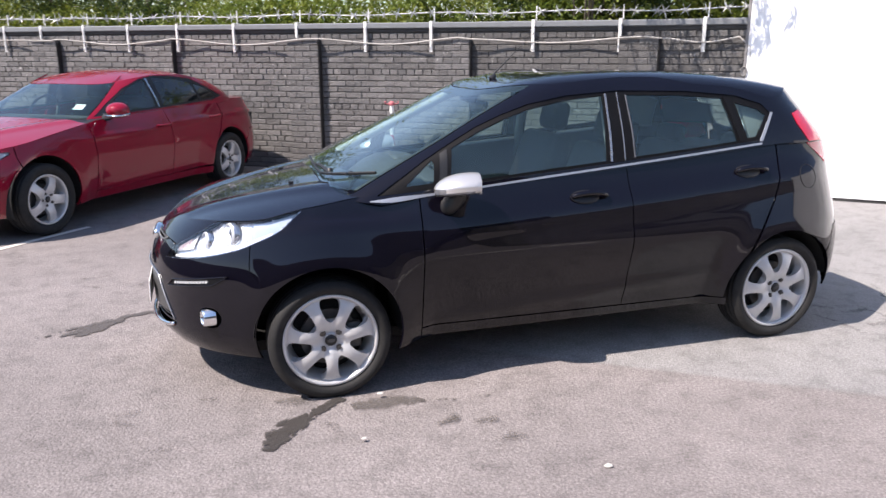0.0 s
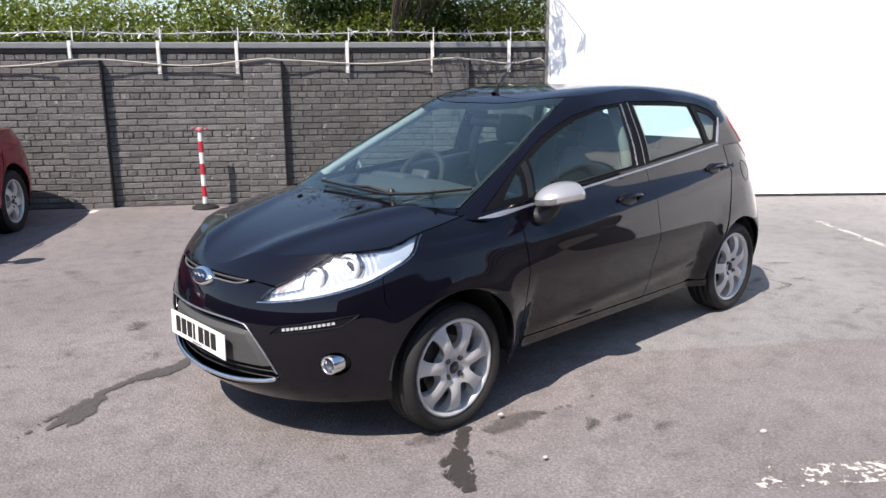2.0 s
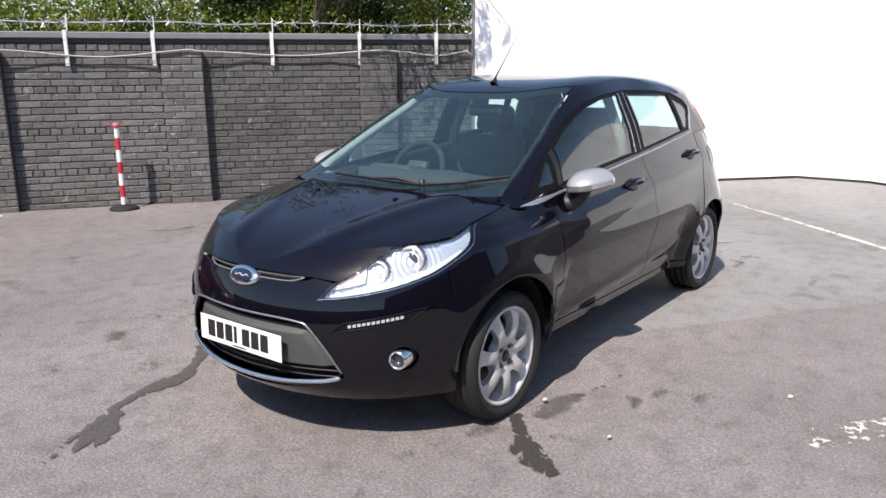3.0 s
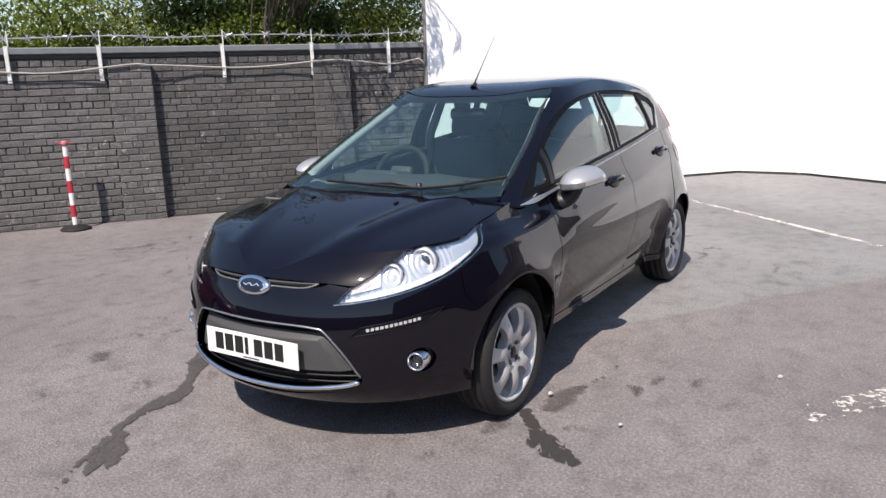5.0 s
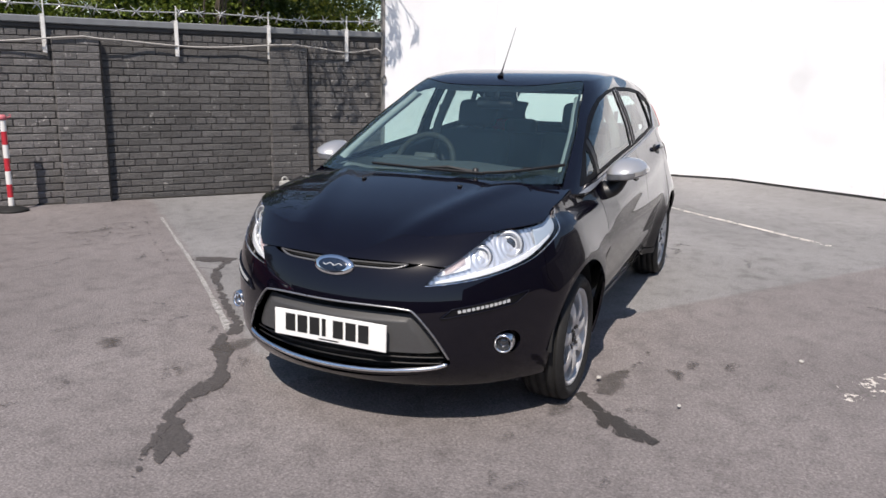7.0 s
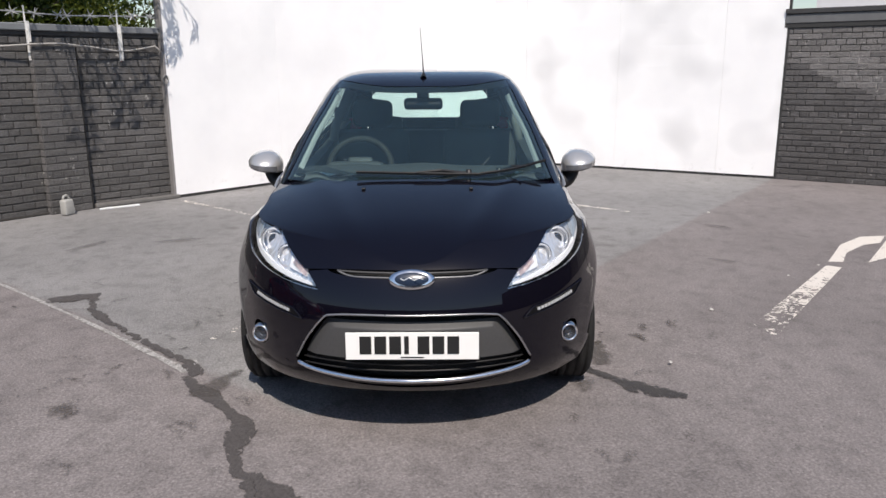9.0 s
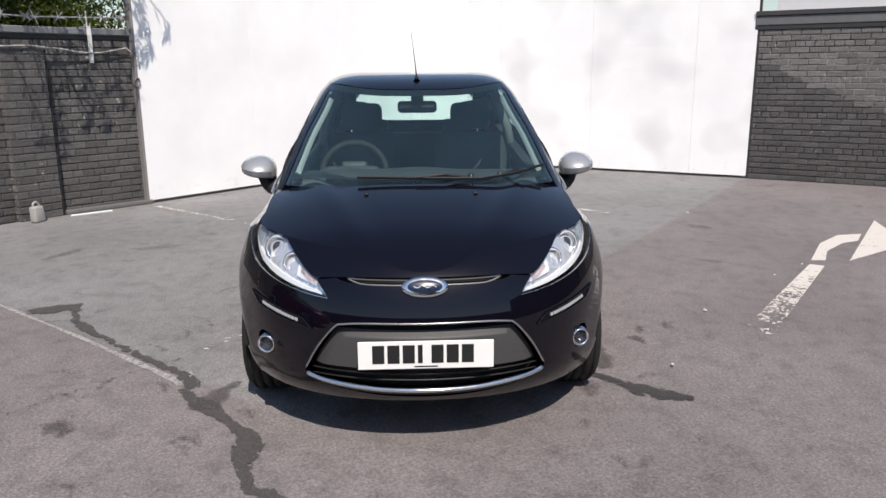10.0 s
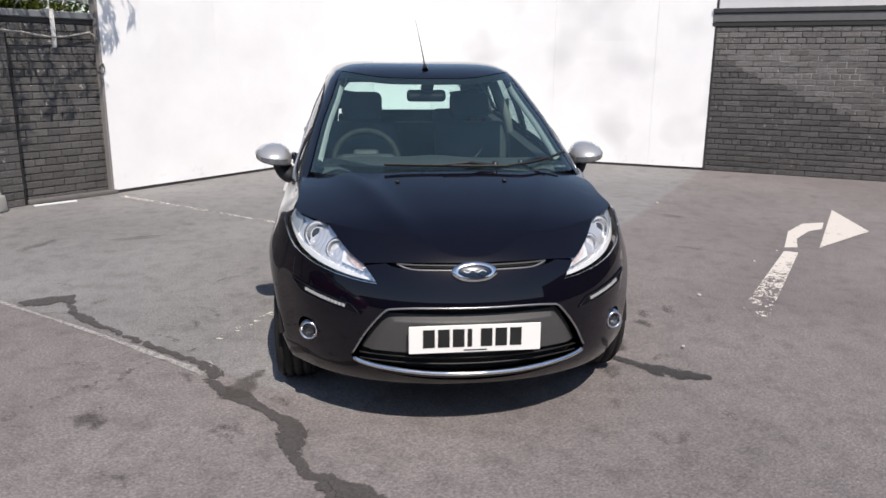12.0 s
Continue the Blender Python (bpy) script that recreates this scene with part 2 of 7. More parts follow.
def build_ground():
    bm = bmesh.new()
    near = list(np.arange(-14, 14.01, 0.25))
    axis = [-900, -300, -90, -40, -22, *near, 22, 40, 90, 300, 900]
    grid = [[bm.verts.new((x, y, rise(x, y))) for y in axis] for x in axis]
    for i in range(len(axis) - 1):
        for j in range(len(axis) - 1):
            bm.faces.new((grid[i][j], grid[i + 1][j], grid[i + 1][j + 1], grid[i][j + 1]))
    return tagged(mesh_ob("ground", bm, MAT["ground"], smooth=True), "worn grey tarmac yard with oil marks and cracks", "ground", kind="structure")


build_ground()

# ---- brick boundary wall: panels between piers, bending towards the white boards ----
COURSE, BRICK_L = 0.075, 0.225
# right front corner of each pier, then the line goes on to the next
PIERS = [(-3.85, 8.55), (-2.2, 7.4), (-0.335, 6.2), (1.39, 5.12), (3.22, 3.80)]
WALL_END = (3.93, 3.10)
WALL_START = (-12.0, 14.0)
PIER_W, PIER_D, PIER_TOP, WALL_TOP, COPE_TOP = 0.45, 0.08, 1.75, 1.81, 1.925


def wall_frame(a, b):
    """Axes along a stretch of wall: x along it, y away from the yard."""
    d = Vector((b[0] - a[0], b[1] - a[1], 0))
    return Matrix.Translation((a[0], a[1], 0)) @ Matrix.Rotation(math.atan2(d.y, d.x), 4, "Z"), d.length


STRETCHES = []
line = [WALL_START, *PIERS, WALL_END]
for k, (a, b) in enumerate(zip(line, line[1:])):
    m, length = wall_frame(a, b)
    STRETCHES.append((m @ Matrix.Translation((0, PIER_D, 0)), length, k))

wall_north = empty("wall_north", Matrix(), "grey painted brick boundary wall with piers and a flat coping", "wall", kind="structure")
for m, length, k in STRETCHES:
    part("panel_core", box_bm((length + 0.02, 0.22, WALL_TOP), m @ Matrix.Translation((length / 2, 0.012 + 0.11, WALL_TOP / 2))), MAT["mortar"], wall_north)
    part("coping", box_bm((length + 0.10, 0.30, 0.072), m @ Matrix.Translation((length / 2, 0.112, COPE_TOP - 0.036)), 0.010), MAT["coping"], wall_north)
    # lip in dark mortar colour, which also paints in the coping's shade
    part("coping_lip", box_bm((length + 0.08, 0.24, COPE_TOP - 0.073 - WALL_TOP), m @ Matrix.Translation((length / 2, 0.112, (COPE_TOP - 0.073 + WALL_TOP) / 2)), 0.004), MAT["mortar"], wall_north)
# thin dark strip along the foot of each stretch
MAT["foot_dark"] = plain("dark_wall_foot_strip", (0.030, 0.028, 0.026), 0.95, scale=40, var=0.5, bump=0.6)
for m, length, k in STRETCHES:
    part("foot_dirt", box_bm((length, 0.035, 0.022), m @ Matrix.Translation((length / 2, -0.010, 0.012)), 0.008), MAT["foot_dark"], wall_north)
for k, p in enumerate(PIERS):
    m, _, _ = STRETCHES[k]
    m = m @ Matrix.Translation((STRETCHES[k][1] - PIER_W / 2, -PIER_D / 2, 0))
    part("pier_core", box_bm((PIER_W - 0.012, PIER_D + 0.06, PIER_TOP - 0.004), m @ Matrix.Translation((0, 0.036, PIER_TOP / 2 - 0.004))), MAT["mortar"], wall_north)

# ---- white boards standing at the back of the bay ----
BOARDS = [(3.91, 3.14), (7.44, 0.18), (7.45, -0.72), (5.42, -4.39)]
BOARD_TOP = 2.92
boards = empty("wall_white", Matrix(), "tall white painted board backdrop on a dark base rail", "wall", kind="structure")
MAT["bracket_grey"] = plain("grey_edge_strip", (0.22, 0.21, 0.205), 0.7, var=0.2)
MAT["base_rail"] = plain("dark_base_rail", (0.03, 0.03, 0.03), 0.7)
for a, b in zip(BOARDS, BOARDS[1:]):
    m, length = wall_frame(a, b)
    joints = [0.0, 0.13, 0.475, 0.82, 1.0] if b == BOARDS[-1] else [i / 3 for i in range(4)] if length > 3 else [0.0, 1.0]
    for j0, j1 in zip(joints, joints[1:]):
        w, at_u = length * (j1 - j0), length * j0
        bm = bmesh.new()
        # a slightly warped sheet
        nx, nz = 6, 10
        front, back = [], []
        for ix in range(nx + 1):
            for iz in range(nz + 1):
                p = Vector((at_u + 0.001 + (w - 0.002) * ix / nx, 0, 0.035 + (BOARD_TOP - 0.035) * iz / nz))
                q = m @ p
                bend = 0.016 * noise.noise(q * 1.3) * math.sin(math.pi * ix / nx) * 1.6
                front.append(bm.verts.new(m @ (p + Vector((0, bend, 0)))))
                back.append(bm.verts.new(m @ (p + Vector((0, bend + 0.018, 0)))))
        at = lambda lst, ix, iz: lst[ix * (nz + 1) + iz]
        for ix in range(nx):
            for iz in range(nz):
                bm.faces.new((at(front, ix, iz), at(front, ix + 1, iz), at(front, ix + 1, iz + 1), at(front, ix, iz + 1)))
                bm.faces.new((at(back, ix, iz), at(back, ix, iz + 1), at(back, ix + 1, iz + 1), at(back, ix + 1, iz)))
        for ix in range(nx):
            for iz in (0, nz):
                bm.faces.new((at(front, ix, iz), at(front, ix + 1, iz), at(back, ix + 1, iz), at(back, ix, iz)))
        for iz in range(nz):
            for ix in (0, nx):
                bm.faces.new((at(front, ix, iz), at(front, ix, iz + 1), at(back, ix, iz + 1), at(back, ix, iz)))
        bmesh.ops.recalc_face_normals(bm, faces=bm.faces)
        part("board", bm, MAT["board"], boards, smooth=False)
    part("base_rail", box_bm((length, 0.05, 0.035), m @ Matrix.Translation((length / 2, 0.035, 0.0175))), MAT["base_rail"], boards)
    part("backing", box_bm((length, 0.10, BOARD_TOP), m @ Matrix.Translation((length / 2, 0.10, BOARD_TOP / 2))), MAT["coping"], boards)
m, length = wall_frame(BOARDS[0], BOARDS[1])
part("end_strip", box_bm((0.028, 0.075, BOARD_TOP), m @ Matrix.Translation((-0.015, 0.030, BOARD_TOP / 2)), 0.004), MAT["bracket_grey"], boards)
m, length = wall_frame(BOARDS[-2], BOARDS[-1])
part("end_batten", box_bm((0.03, 0.06, BOARD_TOP), m @ Matrix.Translation((length + 0.016, 0.034, BOARD_TOP / 2)), 0.004), MAT["base_rail"], boards)

# plain unseen wall, added to close this side and darken the doors' reflections
tagged(mesh_ob("wall_south", box_bm((17.0, 0.3, 4.6), Matrix.Translation((-3.5, -11.0, 2.3)), 0.01), MAT["brick_mid"]), "plain grey painted wall added out of view to close the yard", "wall", kind="structure")


# ---- cars: one shape class, panels cut from smooth surfaces ----
def smooth(knots):
    """A natural cubic spline through (x, value) knots."""
    xs = np.array([k[0] for k in knots], float)
    ys = np.array([k[1] for k in knots], float)
    n = len(xs)
    h = np.diff(xs)
    A, r = np.eye(n), np.zeros(n)
    for i in range(1, n - 1):
        A[i, i - 1 : i + 2] = h[i - 1], 2 * (h[i - 1] + h[i]), h[i]
        r[i] = 6 * ((ys[i + 1] - ys[i]) / h[i] - (ys[i] - ys[i - 1]) / h[i - 1])
    c = np.linalg.solve(A, r).tolist()
    X, Y, H = xs.tolist(), ys.tolist(), h.tolist()

    def f(x):
        if x <= X[0]:
            return Y[0] + (x - X[0]) * ((Y[1] - Y[0]) / H[0] - H[0] * c[1] / 6)
        if x >= X[-1]:
            return Y[-1] + (x - X[-1]) * ((Y[-1] - Y[-2]) / H[-1] + H[-1] * c[-2] / 6)
        i = 0
        while x > X[i + 1]:
            i += 1
        u, v, k = X[i + 1] - x, x - X[i], H[i]
        return (c[i] * u ** 3 + c[i + 1] * v ** 3) / (6 * k) + (Y[i] / k - c[i] * k / 6) * u + (Y[i + 1] / k - c[i + 1] * k / 6) * v

    return f


def solve_up(f, lo, hi):
    """The root of f between lo and hi, f(lo) < 0 < f(hi)."""
    for _ in range(26):
        m = (lo + hi) / 2
        if f(m) < 0:
            lo = m
        else:
            hi = m
    return (lo + hi) / 2


class Shape:
    """Half of a car's skin. Nose towards -x; the body is a stack of plan outlines, the glasshouse another."""

    def __init__(s, p):
        s.p = p
        s.side_bow = smooth(p["side_bow"])
        s.Ds, s.Df, s.Dr = smooth(p["side"]), smooth(p["front"]), smooth(p["rear"])
        s.Hc, s.Rc, s.w = smooth(p["hood"]), smooth(p["roof"]), smooth(p["tumble"])
        s.gf, s.gr, s.belt = smooth(p["screen"]), smooth(p["back"]), smooth(p["belt"])
        s.zb = smooth(p["bottom"])
        s.Tc = smooth(p["deck"]) if "deck" in p else None

    # body: a runs round the nose, along the side (a = x) and round the tail
    def outline(s, a):
        p = s.p
        x0, rx, ry = p["fx"], p["frx"], s.side_bow(p["fx"])
        if a < x0:
            f = max(1 - (x0 - a) / p["fl"], -0.2) * math.pi / 2
            k = 1 + p["fsq"] * math.sin(2 * f) ** 2
            return x0 - rx * math.cos(f) * k, ry * math.sin(f) * k
        x1, ry = p["rx0"], s.side_bow(p["rx0"])
        if a > x1:
            f = min((a - x1) / p["rl"], 1.2) * math.pi / 2
            k = 1 + p["rsq"] * math.sin(2 * f) ** 2
            return x1 + p["rrx"] * math.sin(f) * k, ry * math.cos(f) * k
        return a, s.side_bow(a)

    def a_of(s, x, y):
        """The outline's parameter nearest to a place."""
        p = s.p
        if x < p["fx"]:
            f = math.atan2(y / s.side_bow(p["fx"]), (p["fx"] - x) / p["frx"])
            return p["fx"] - p["fl"] * (1 - f / (math.pi / 2))
        if x > p["rx0"]:
            f = math.atan2((x - p["rx0"]) / p["rrx"], y / s.side_bow(p["rx0"]))
            return p["rx0"] + p["rl"] * f / (math.pi / 2)
        return x

    def body(s, a, z, lift=0.0):
        nose, tail = s.p["fx"] - s.p["fl"], s.p["rx0"] + s.p["rl"]
        if a < nose or a > tail:
            v = s.body(2 * (nose if a < nose else tail) - a, z, lift)
            return Vector((v.x, -v.y, v.z))
        e = 0.004
        x, y = s.outline(a)
        xa, ya = s.outline(a - e)
        xb, yb = s.outline(a + e)
        tx, ty = xb - xa, yb - ya
        L = math.hypot(tx, ty) or 1
        nx, ny = -ty / L, tx / L
        w = nx * nx
        d = (1 - w) * s.Ds(z) + w * (s.Df(z) if nx < 0 else s.Dr(z)) - lift
        for cx in (s.p["axle_f"], s.p["axle_r"]):
            r = math.hypot(a - cx, z - s.p["wheel_z"])
            if r < 0.62:
                d -= s.p["flare"] * math.exp(-(((r - s.p["arch"] - 0.01) / 0.085) ** 2))
        for z0, amount, width, a0, a1 in s.p["creases"]:
            zc = z0 + s.p["crease_rise"] * a
            f = min(max((a - a0) / 0.25, 0), 1) * min(max((a1 - a) / 0.25, 0), 1)
            d -= amount * f * math.exp(-(((z - zc) / width) ** 2))
        if "shoulder" in s.p:
            amount, z0, z1 = s.p["shoulder"]
            ease = lambda t: (lambda u: u * u * (3 - 2 * u))(min(max(t, 0), 1))
            d += amount * ease((z - z0) / (z1 - z0)) * ease((a + 1.58) / 0.24) * ease((-0.72 - a) / 0.34)
        if z < 0.68:
            q = min(0.68 - z, 0.44)
            q = 28.75 * q * q if q < 0.08 else 0.184 + 4.6 * (q - 0.08) - 5.0 * (q - 0.08) ** 2
            f = min(max((a + 0.95) / 0.22, 0), 1) * min(max((0.98 - a) / 0.18, 0), 1)
            d += s.p["tuck"] * q * f
        return Vector((x - nx * d, y - ny * d, z))

    def hood(s, x, y):
        ay = abs(y)
        return s.Hc(x) - s.p["hood_k"] * ay ** s.p["hood_p"] + s.p["hood_ridge"] * math.exp(-(((ay - s.p["ridge_y"] - 0.33 * (x - s.p["axle_f"])) / 0.07) ** 2))

    def deck(s, x, y):
        return s.Tc(x) - 0.06 * abs(y) ** 2.2

    def top(s, a):
        """Where the body side ends: at the bonnet, the belt line or the boot lid."""
        p = s.p
        b0, b1 = p["belt_from"], p["belt_from"] + 0.2

        def meet(aa, f):
            return solve_up(lambda z: z - f(*s.body(aa, z)[:2]), 0.5, 1.2)

        if a < b0:
            return meet(a, s.hood)
        if a < b1:
            t = (a - b0) / (b1 - b0)
            return meet(b0, s.hood) * (1 - t) + s.belt(b1) * t
        if s.Tc and a > p["deck_from"]:
            t = min((a - p["deck_from"]) / 0.3, 1)
            return meet(max(a, p["deck_from"]), s.deck) * t + s.belt(p["deck_from"]) * (1 - t)
        return s.belt(min(a, p["belt_to"]))

    # glasshouse: b in -1..0 round the windscreen, 0..1 along the side, 1..2 round the back
    def house(s, b, z, lift=0.0):
        if b < -1 or b > 2:
            v = s.house(-2 - b if b < -1 else 4 - b, z, lift)
            return Vector((v.x, -v.y, v.z))

        def at(b):
            p = s.p
            w = s.w(z)
            if b <= 0:
                rx = p["g_rx"] - p["g_rx_slope"] * (z - 1.0)
                c = s.gf(z) + rx
                f = (b + 1) * math.pi / 2
                r = ((abs(math.cos(f)) / rx) ** p["g_p"] + (abs(math.sin(f)) / w) ** p["g_p"]) ** (-1 / p["g_p"])
                return c - r * math.cos(f), r * math.sin(f)
            rxr = p["g_rr"]
            rx = p["g_rx"] - p["g_rx_slope"] * (z - 1.0)
            c0, c1 = s.gf(z) + rx, s.gr(z) - rxr
            if b <= 1:
                return c0 + (c1 - c0) * b, w + 0.012 * math.sin(math.pi * b) ** 2
            f = (2 - b) * math.pi / 2
            r = ((abs(math.cos(f)) / rxr) ** p["g_pr"] + (abs(math.sin(f)) / w) ** p["g_pr"]) ** (-1 / p["g_pr"])
            return c1 + r * math.cos(f), r * math.sin(f)

        x, y = at(b)
        if lift:
            xa, ya = at(b - 0.004)
            xb, yb = at(b + 0.004)
            L = math.hypot(xb - xa, yb - ya) or 1
            x, y = x - (yb - ya) / L * lift, y + (xb - xa) / L * lift
        return Vector((x, y, z))

    def b_side(s, x, z):
        p = s.p
        rx = p["g_rx"] - p["g_rx_slope"] * (z - 1.0)
        c0, c1 = s.gf(z) + rx, s.gr(z) - p["g_rr"]
        w = s.w(z)
        if x < c0:
            y = w * max(1 - ((c0 - x) / rx) ** p["g_p"], 0) ** (1 / p["g_p"])
            return math.atan2(y, c0 - x) / (math.pi / 2) - 1
        if x > c1:
            y = w * max(1 - ((x - c1) / p["g_rr"]) ** p["g_pr"], 0) ** (1 / p["g_pr"])
            return 2 - math.atan2(y, x - c1) / (math.pi / 2)
        return (x - c0) / (c1 - c0)

    def b_front(s, y, z):
        p = s.p
        rx = p["g_rx"] - p["g_rx_slope"] * (z - 1.0)
        q = max(1 - (abs(y) / s.w(z)) ** p["g_p"], 0) ** (1 / p["g_p"]) * rx
        return math.atan2(abs(y), q) / (math.pi / 2) - 1

    def b_back(s, y, z):
        p = s.p
        q = max(1 - (abs(y) / s.w(z)) ** p["g_pr"], 0) ** (1 / p["g_pr"]) * p["g_rr"]
        return 2 - math.atan2(abs(y), q) / (math.pi / 2)

    def roof(s, x, y):
        return s.Rc(x) - s.p["roof_drop"] * (abs(y) / s.p["roof_w"]) ** s.p["roof_pow"]

    def rail(s, b):
        """The height at which the glasshouse meets the roof."""
        return solve_up(lambda z: z - s.roof(*s.house(b, z)[:2]), 1.1, 1.6)


def inside(poly, x, y):
    ok = False
    for (xa, ya), (xb, yb) in zip(poly, poly[1:] + poly[:1]):
        if (ya > y) != (yb > y) and x < (xb - xa) * (y - ya) / (yb - ya) + xa:
            ok = not ok
    return ok


def dense(poly, step):
    out = []
    for a, b in zip(poly, poly[1:] + poly[:1]):
        n = max(1, math.ceil(math.dist(a, b) / step))
        out += [(a[0] + (b[0] - a[0]) * i / n, a[1] + (b[1] - a[1]) * i / n) for i in range(n)]
    return out


def curve2(knots, n):
    return [(v.x, v.y) for v in spline([(*k, 0) for k in knots], n)]


def arc2(cx, cy, r, a0, a1, n):
    return [(cx + r * math.cos(radians(a0 + (a1 - a0) * i / (n - 1))), cy + r * math.sin(radians(a0 + (a1 - a0) * i / (n - 1)))) for i in range(n)]


def ellipse2(cx, cy, rx, ry, n=28):
    return [(cx + rx * math.cos(2 * math.pi * i / n), cy + ry * math.sin(2 * math.pi * i / n)) for i in range(n)]


def cut(poly, a_min=None, a_max=None, z_min=None, z_max=None):
    """Clips a polygon to a box."""
    for axis, limit, keep_low in ((0, a_min, False), (0, a_max, True), (1, z_min, False), (1, z_max, True)):
        if limit is None:
            continue
        out = []
        for p, q in zip(poly, poly[1:] + poly[:1]):
            pin = p[axis] <= limit if keep_low else p[axis] >= limit
            qin = q[axis] <= limit if keep_low else q[axis] >= limit
            if pin:
                out.append(p)
            if pin != qin:
                t = (limit - p[axis]) / (q[axis] - p[axis])
                out.append((p[0] + (q[0] - p[0]) * t, p[1] + (q[1] - p[1]) * t))
        poly = out
    return poly


from mathutils.geometry import delaunay_2d_cdt


def panel(name, polys, to3d, mat, parent, holes=(), step=0.03, edge=0.012, sides=(1, -1), label="", both=False, low=0.5):
    """Sheets of metal or glass: polygons on a smooth surface, with turned-in edges. With both, the two sides make one mesh;
    otherwise there is one object for each side."""
    polys = [polys] if isinstance(polys[0][0], (int, float)) else polys
    rings = [dense(p, step) for p in polys] + [dense(h, step) for h in holes]
    pts, edges = [], []
    for r in rings:
        k = len(pts)
        pts += [Vector(p) for p in r]
        edges += [(k + i, k + (i + 1) % len(r)) for i in range(len(r))]
    xs, ys = [p.x for p in pts], [p.y for p in pts]

    def within(x, y):
        return any(inside(p, x, y) for p in polys) and not any(inside(h, x, y) for h in holes)

    rim = np.array([(p.x, p.y) for p in pts])
    nx, ny = int((max(xs) - min(xs)) / step), int((max(ys) - min(ys)) / step)
    for i in range(1, nx + 1):
        for j in range(1, ny + 1):
            x, y = min(xs) + (i + (j % 2) * 0.5) * step, min(ys) + j * step
            if within(x, y) and ((rim - (x, y)) ** 2).sum(1).min() > (0.6 * step) ** 2:
                pts.append(Vector((x, y)))
    v2, _, tris, *_ = delaunay_2d_cdt(pts, edges, [], 0, 1e-6)
    tris = [t for t in tris if len(t) == 3 and within(sum(v2[i].x for i in t) / 3, sum(v2[i].y for i in t) / 3)]
    used = sorted({i for t in tris for i in t})
    index = {i: k for k, i in enumerate(used)}
    e = 0.002
    P, N = [], []
    for i in used:
        u, v = v2[i]
        p = to3d(u, v)
        n = (to3d(u + e, v) - to3d(u - e, v)).cross(to3d(u, v + e) - to3d(u, v - e))
        n = n.normalized() if n.length > 1e-12 else Vector((0, 0, 1))
        P.append(p)
        N.append(n)
    T = [tuple(index[i] for i in t) for t in tris]
    # face the normals outwards
    test = sum((P[t[1]] - P[t[0]]).cross(P[t[2]] - P[t[0]]).dot(N[t[0]]) for t in T)
    out_way = sum((n.dot(p - Vector((p.x * 0.6, 0, low))) for p, n in zip(P, N)))
    if out_way < 0:
        N = [-n for n in N]
        test = -test
    if test < 0:
        T = [t[::-1] for t in T]
    count = {}
    for t in T:
        for a, b in zip(t, t[1:] + t[:1]):
            count[(a, b)] = 1
    verts, faces, norms = list(P), list(T), list(N)
    if edge:
        for a, b in count:
            if (b, a) not in count:
                side = (P[b] - P[a]).cross(N[a]).normalized()
                k = len(verts)
                verts += [P[a], P[b], P[b] - N[b] * edge, P[a] - N[a] * edge]
                norms += [side] * 4
                faces.append((k + 1, k, k + 3, k + 2))
    made = []
    jobs = [sides] if both else [(s,) for s in sides]
    for job in jobs:
        V, F, NN = [], [], []
        for s in job:
            k = len(V)
            V += [(p.x, s * p.y, p.z) for p in verts]
            NN += [(n.x, s * n.y, n.z) for n in norms]
            F += [tuple(k + i for i in (f if s > 0 else f[::-1])) for f in faces]
        me = bpy.data.meshes.new(name)
        me.from_pydata(V, [], F)
        me.materials.append(mat)
        me.shade_smooth()
        me.normals_split_custom_set_from_vertices(NN)
        ob = new(name, me)
        ob.parent = parent
        if label:
            ob["label"] = label
        made.append(ob)
    return made


# ---- car materials ----
def paint_material(name, colour, rough=0.28, metal=0.0, flake=0.0, coat_ior=1.5):
    n = Nodes(name)
    pos = n.coords()
    base = colour if not flake else n.mix(n.ramp(n.noise(900, 1, 0.5, pos), (0.55, 0.0), (0.75, flake)), colour, tuple(min(c * 3 + 0.02, 1) for c in colour))
    dust = n.ramp(n.noise(5, 5, 0.65, pos), (0.45, 0.0), (0.85, 0.003))
    n.set(Base_Color=n.mix(dust, base, (0.30, 0.28, 0.26)), Metallic=metal, Roughness=rough, Coat_Weight=1.0, Coat_IOR=coat_ior, Specular_IOR_Level=0.5 if metal else 0.03)
    n.set(Coat_Roughness=n.ramp(n.noise(3, 4, 0.6, pos), (0.35, 0.015), (0.75, 0.05)))
    return n.mat


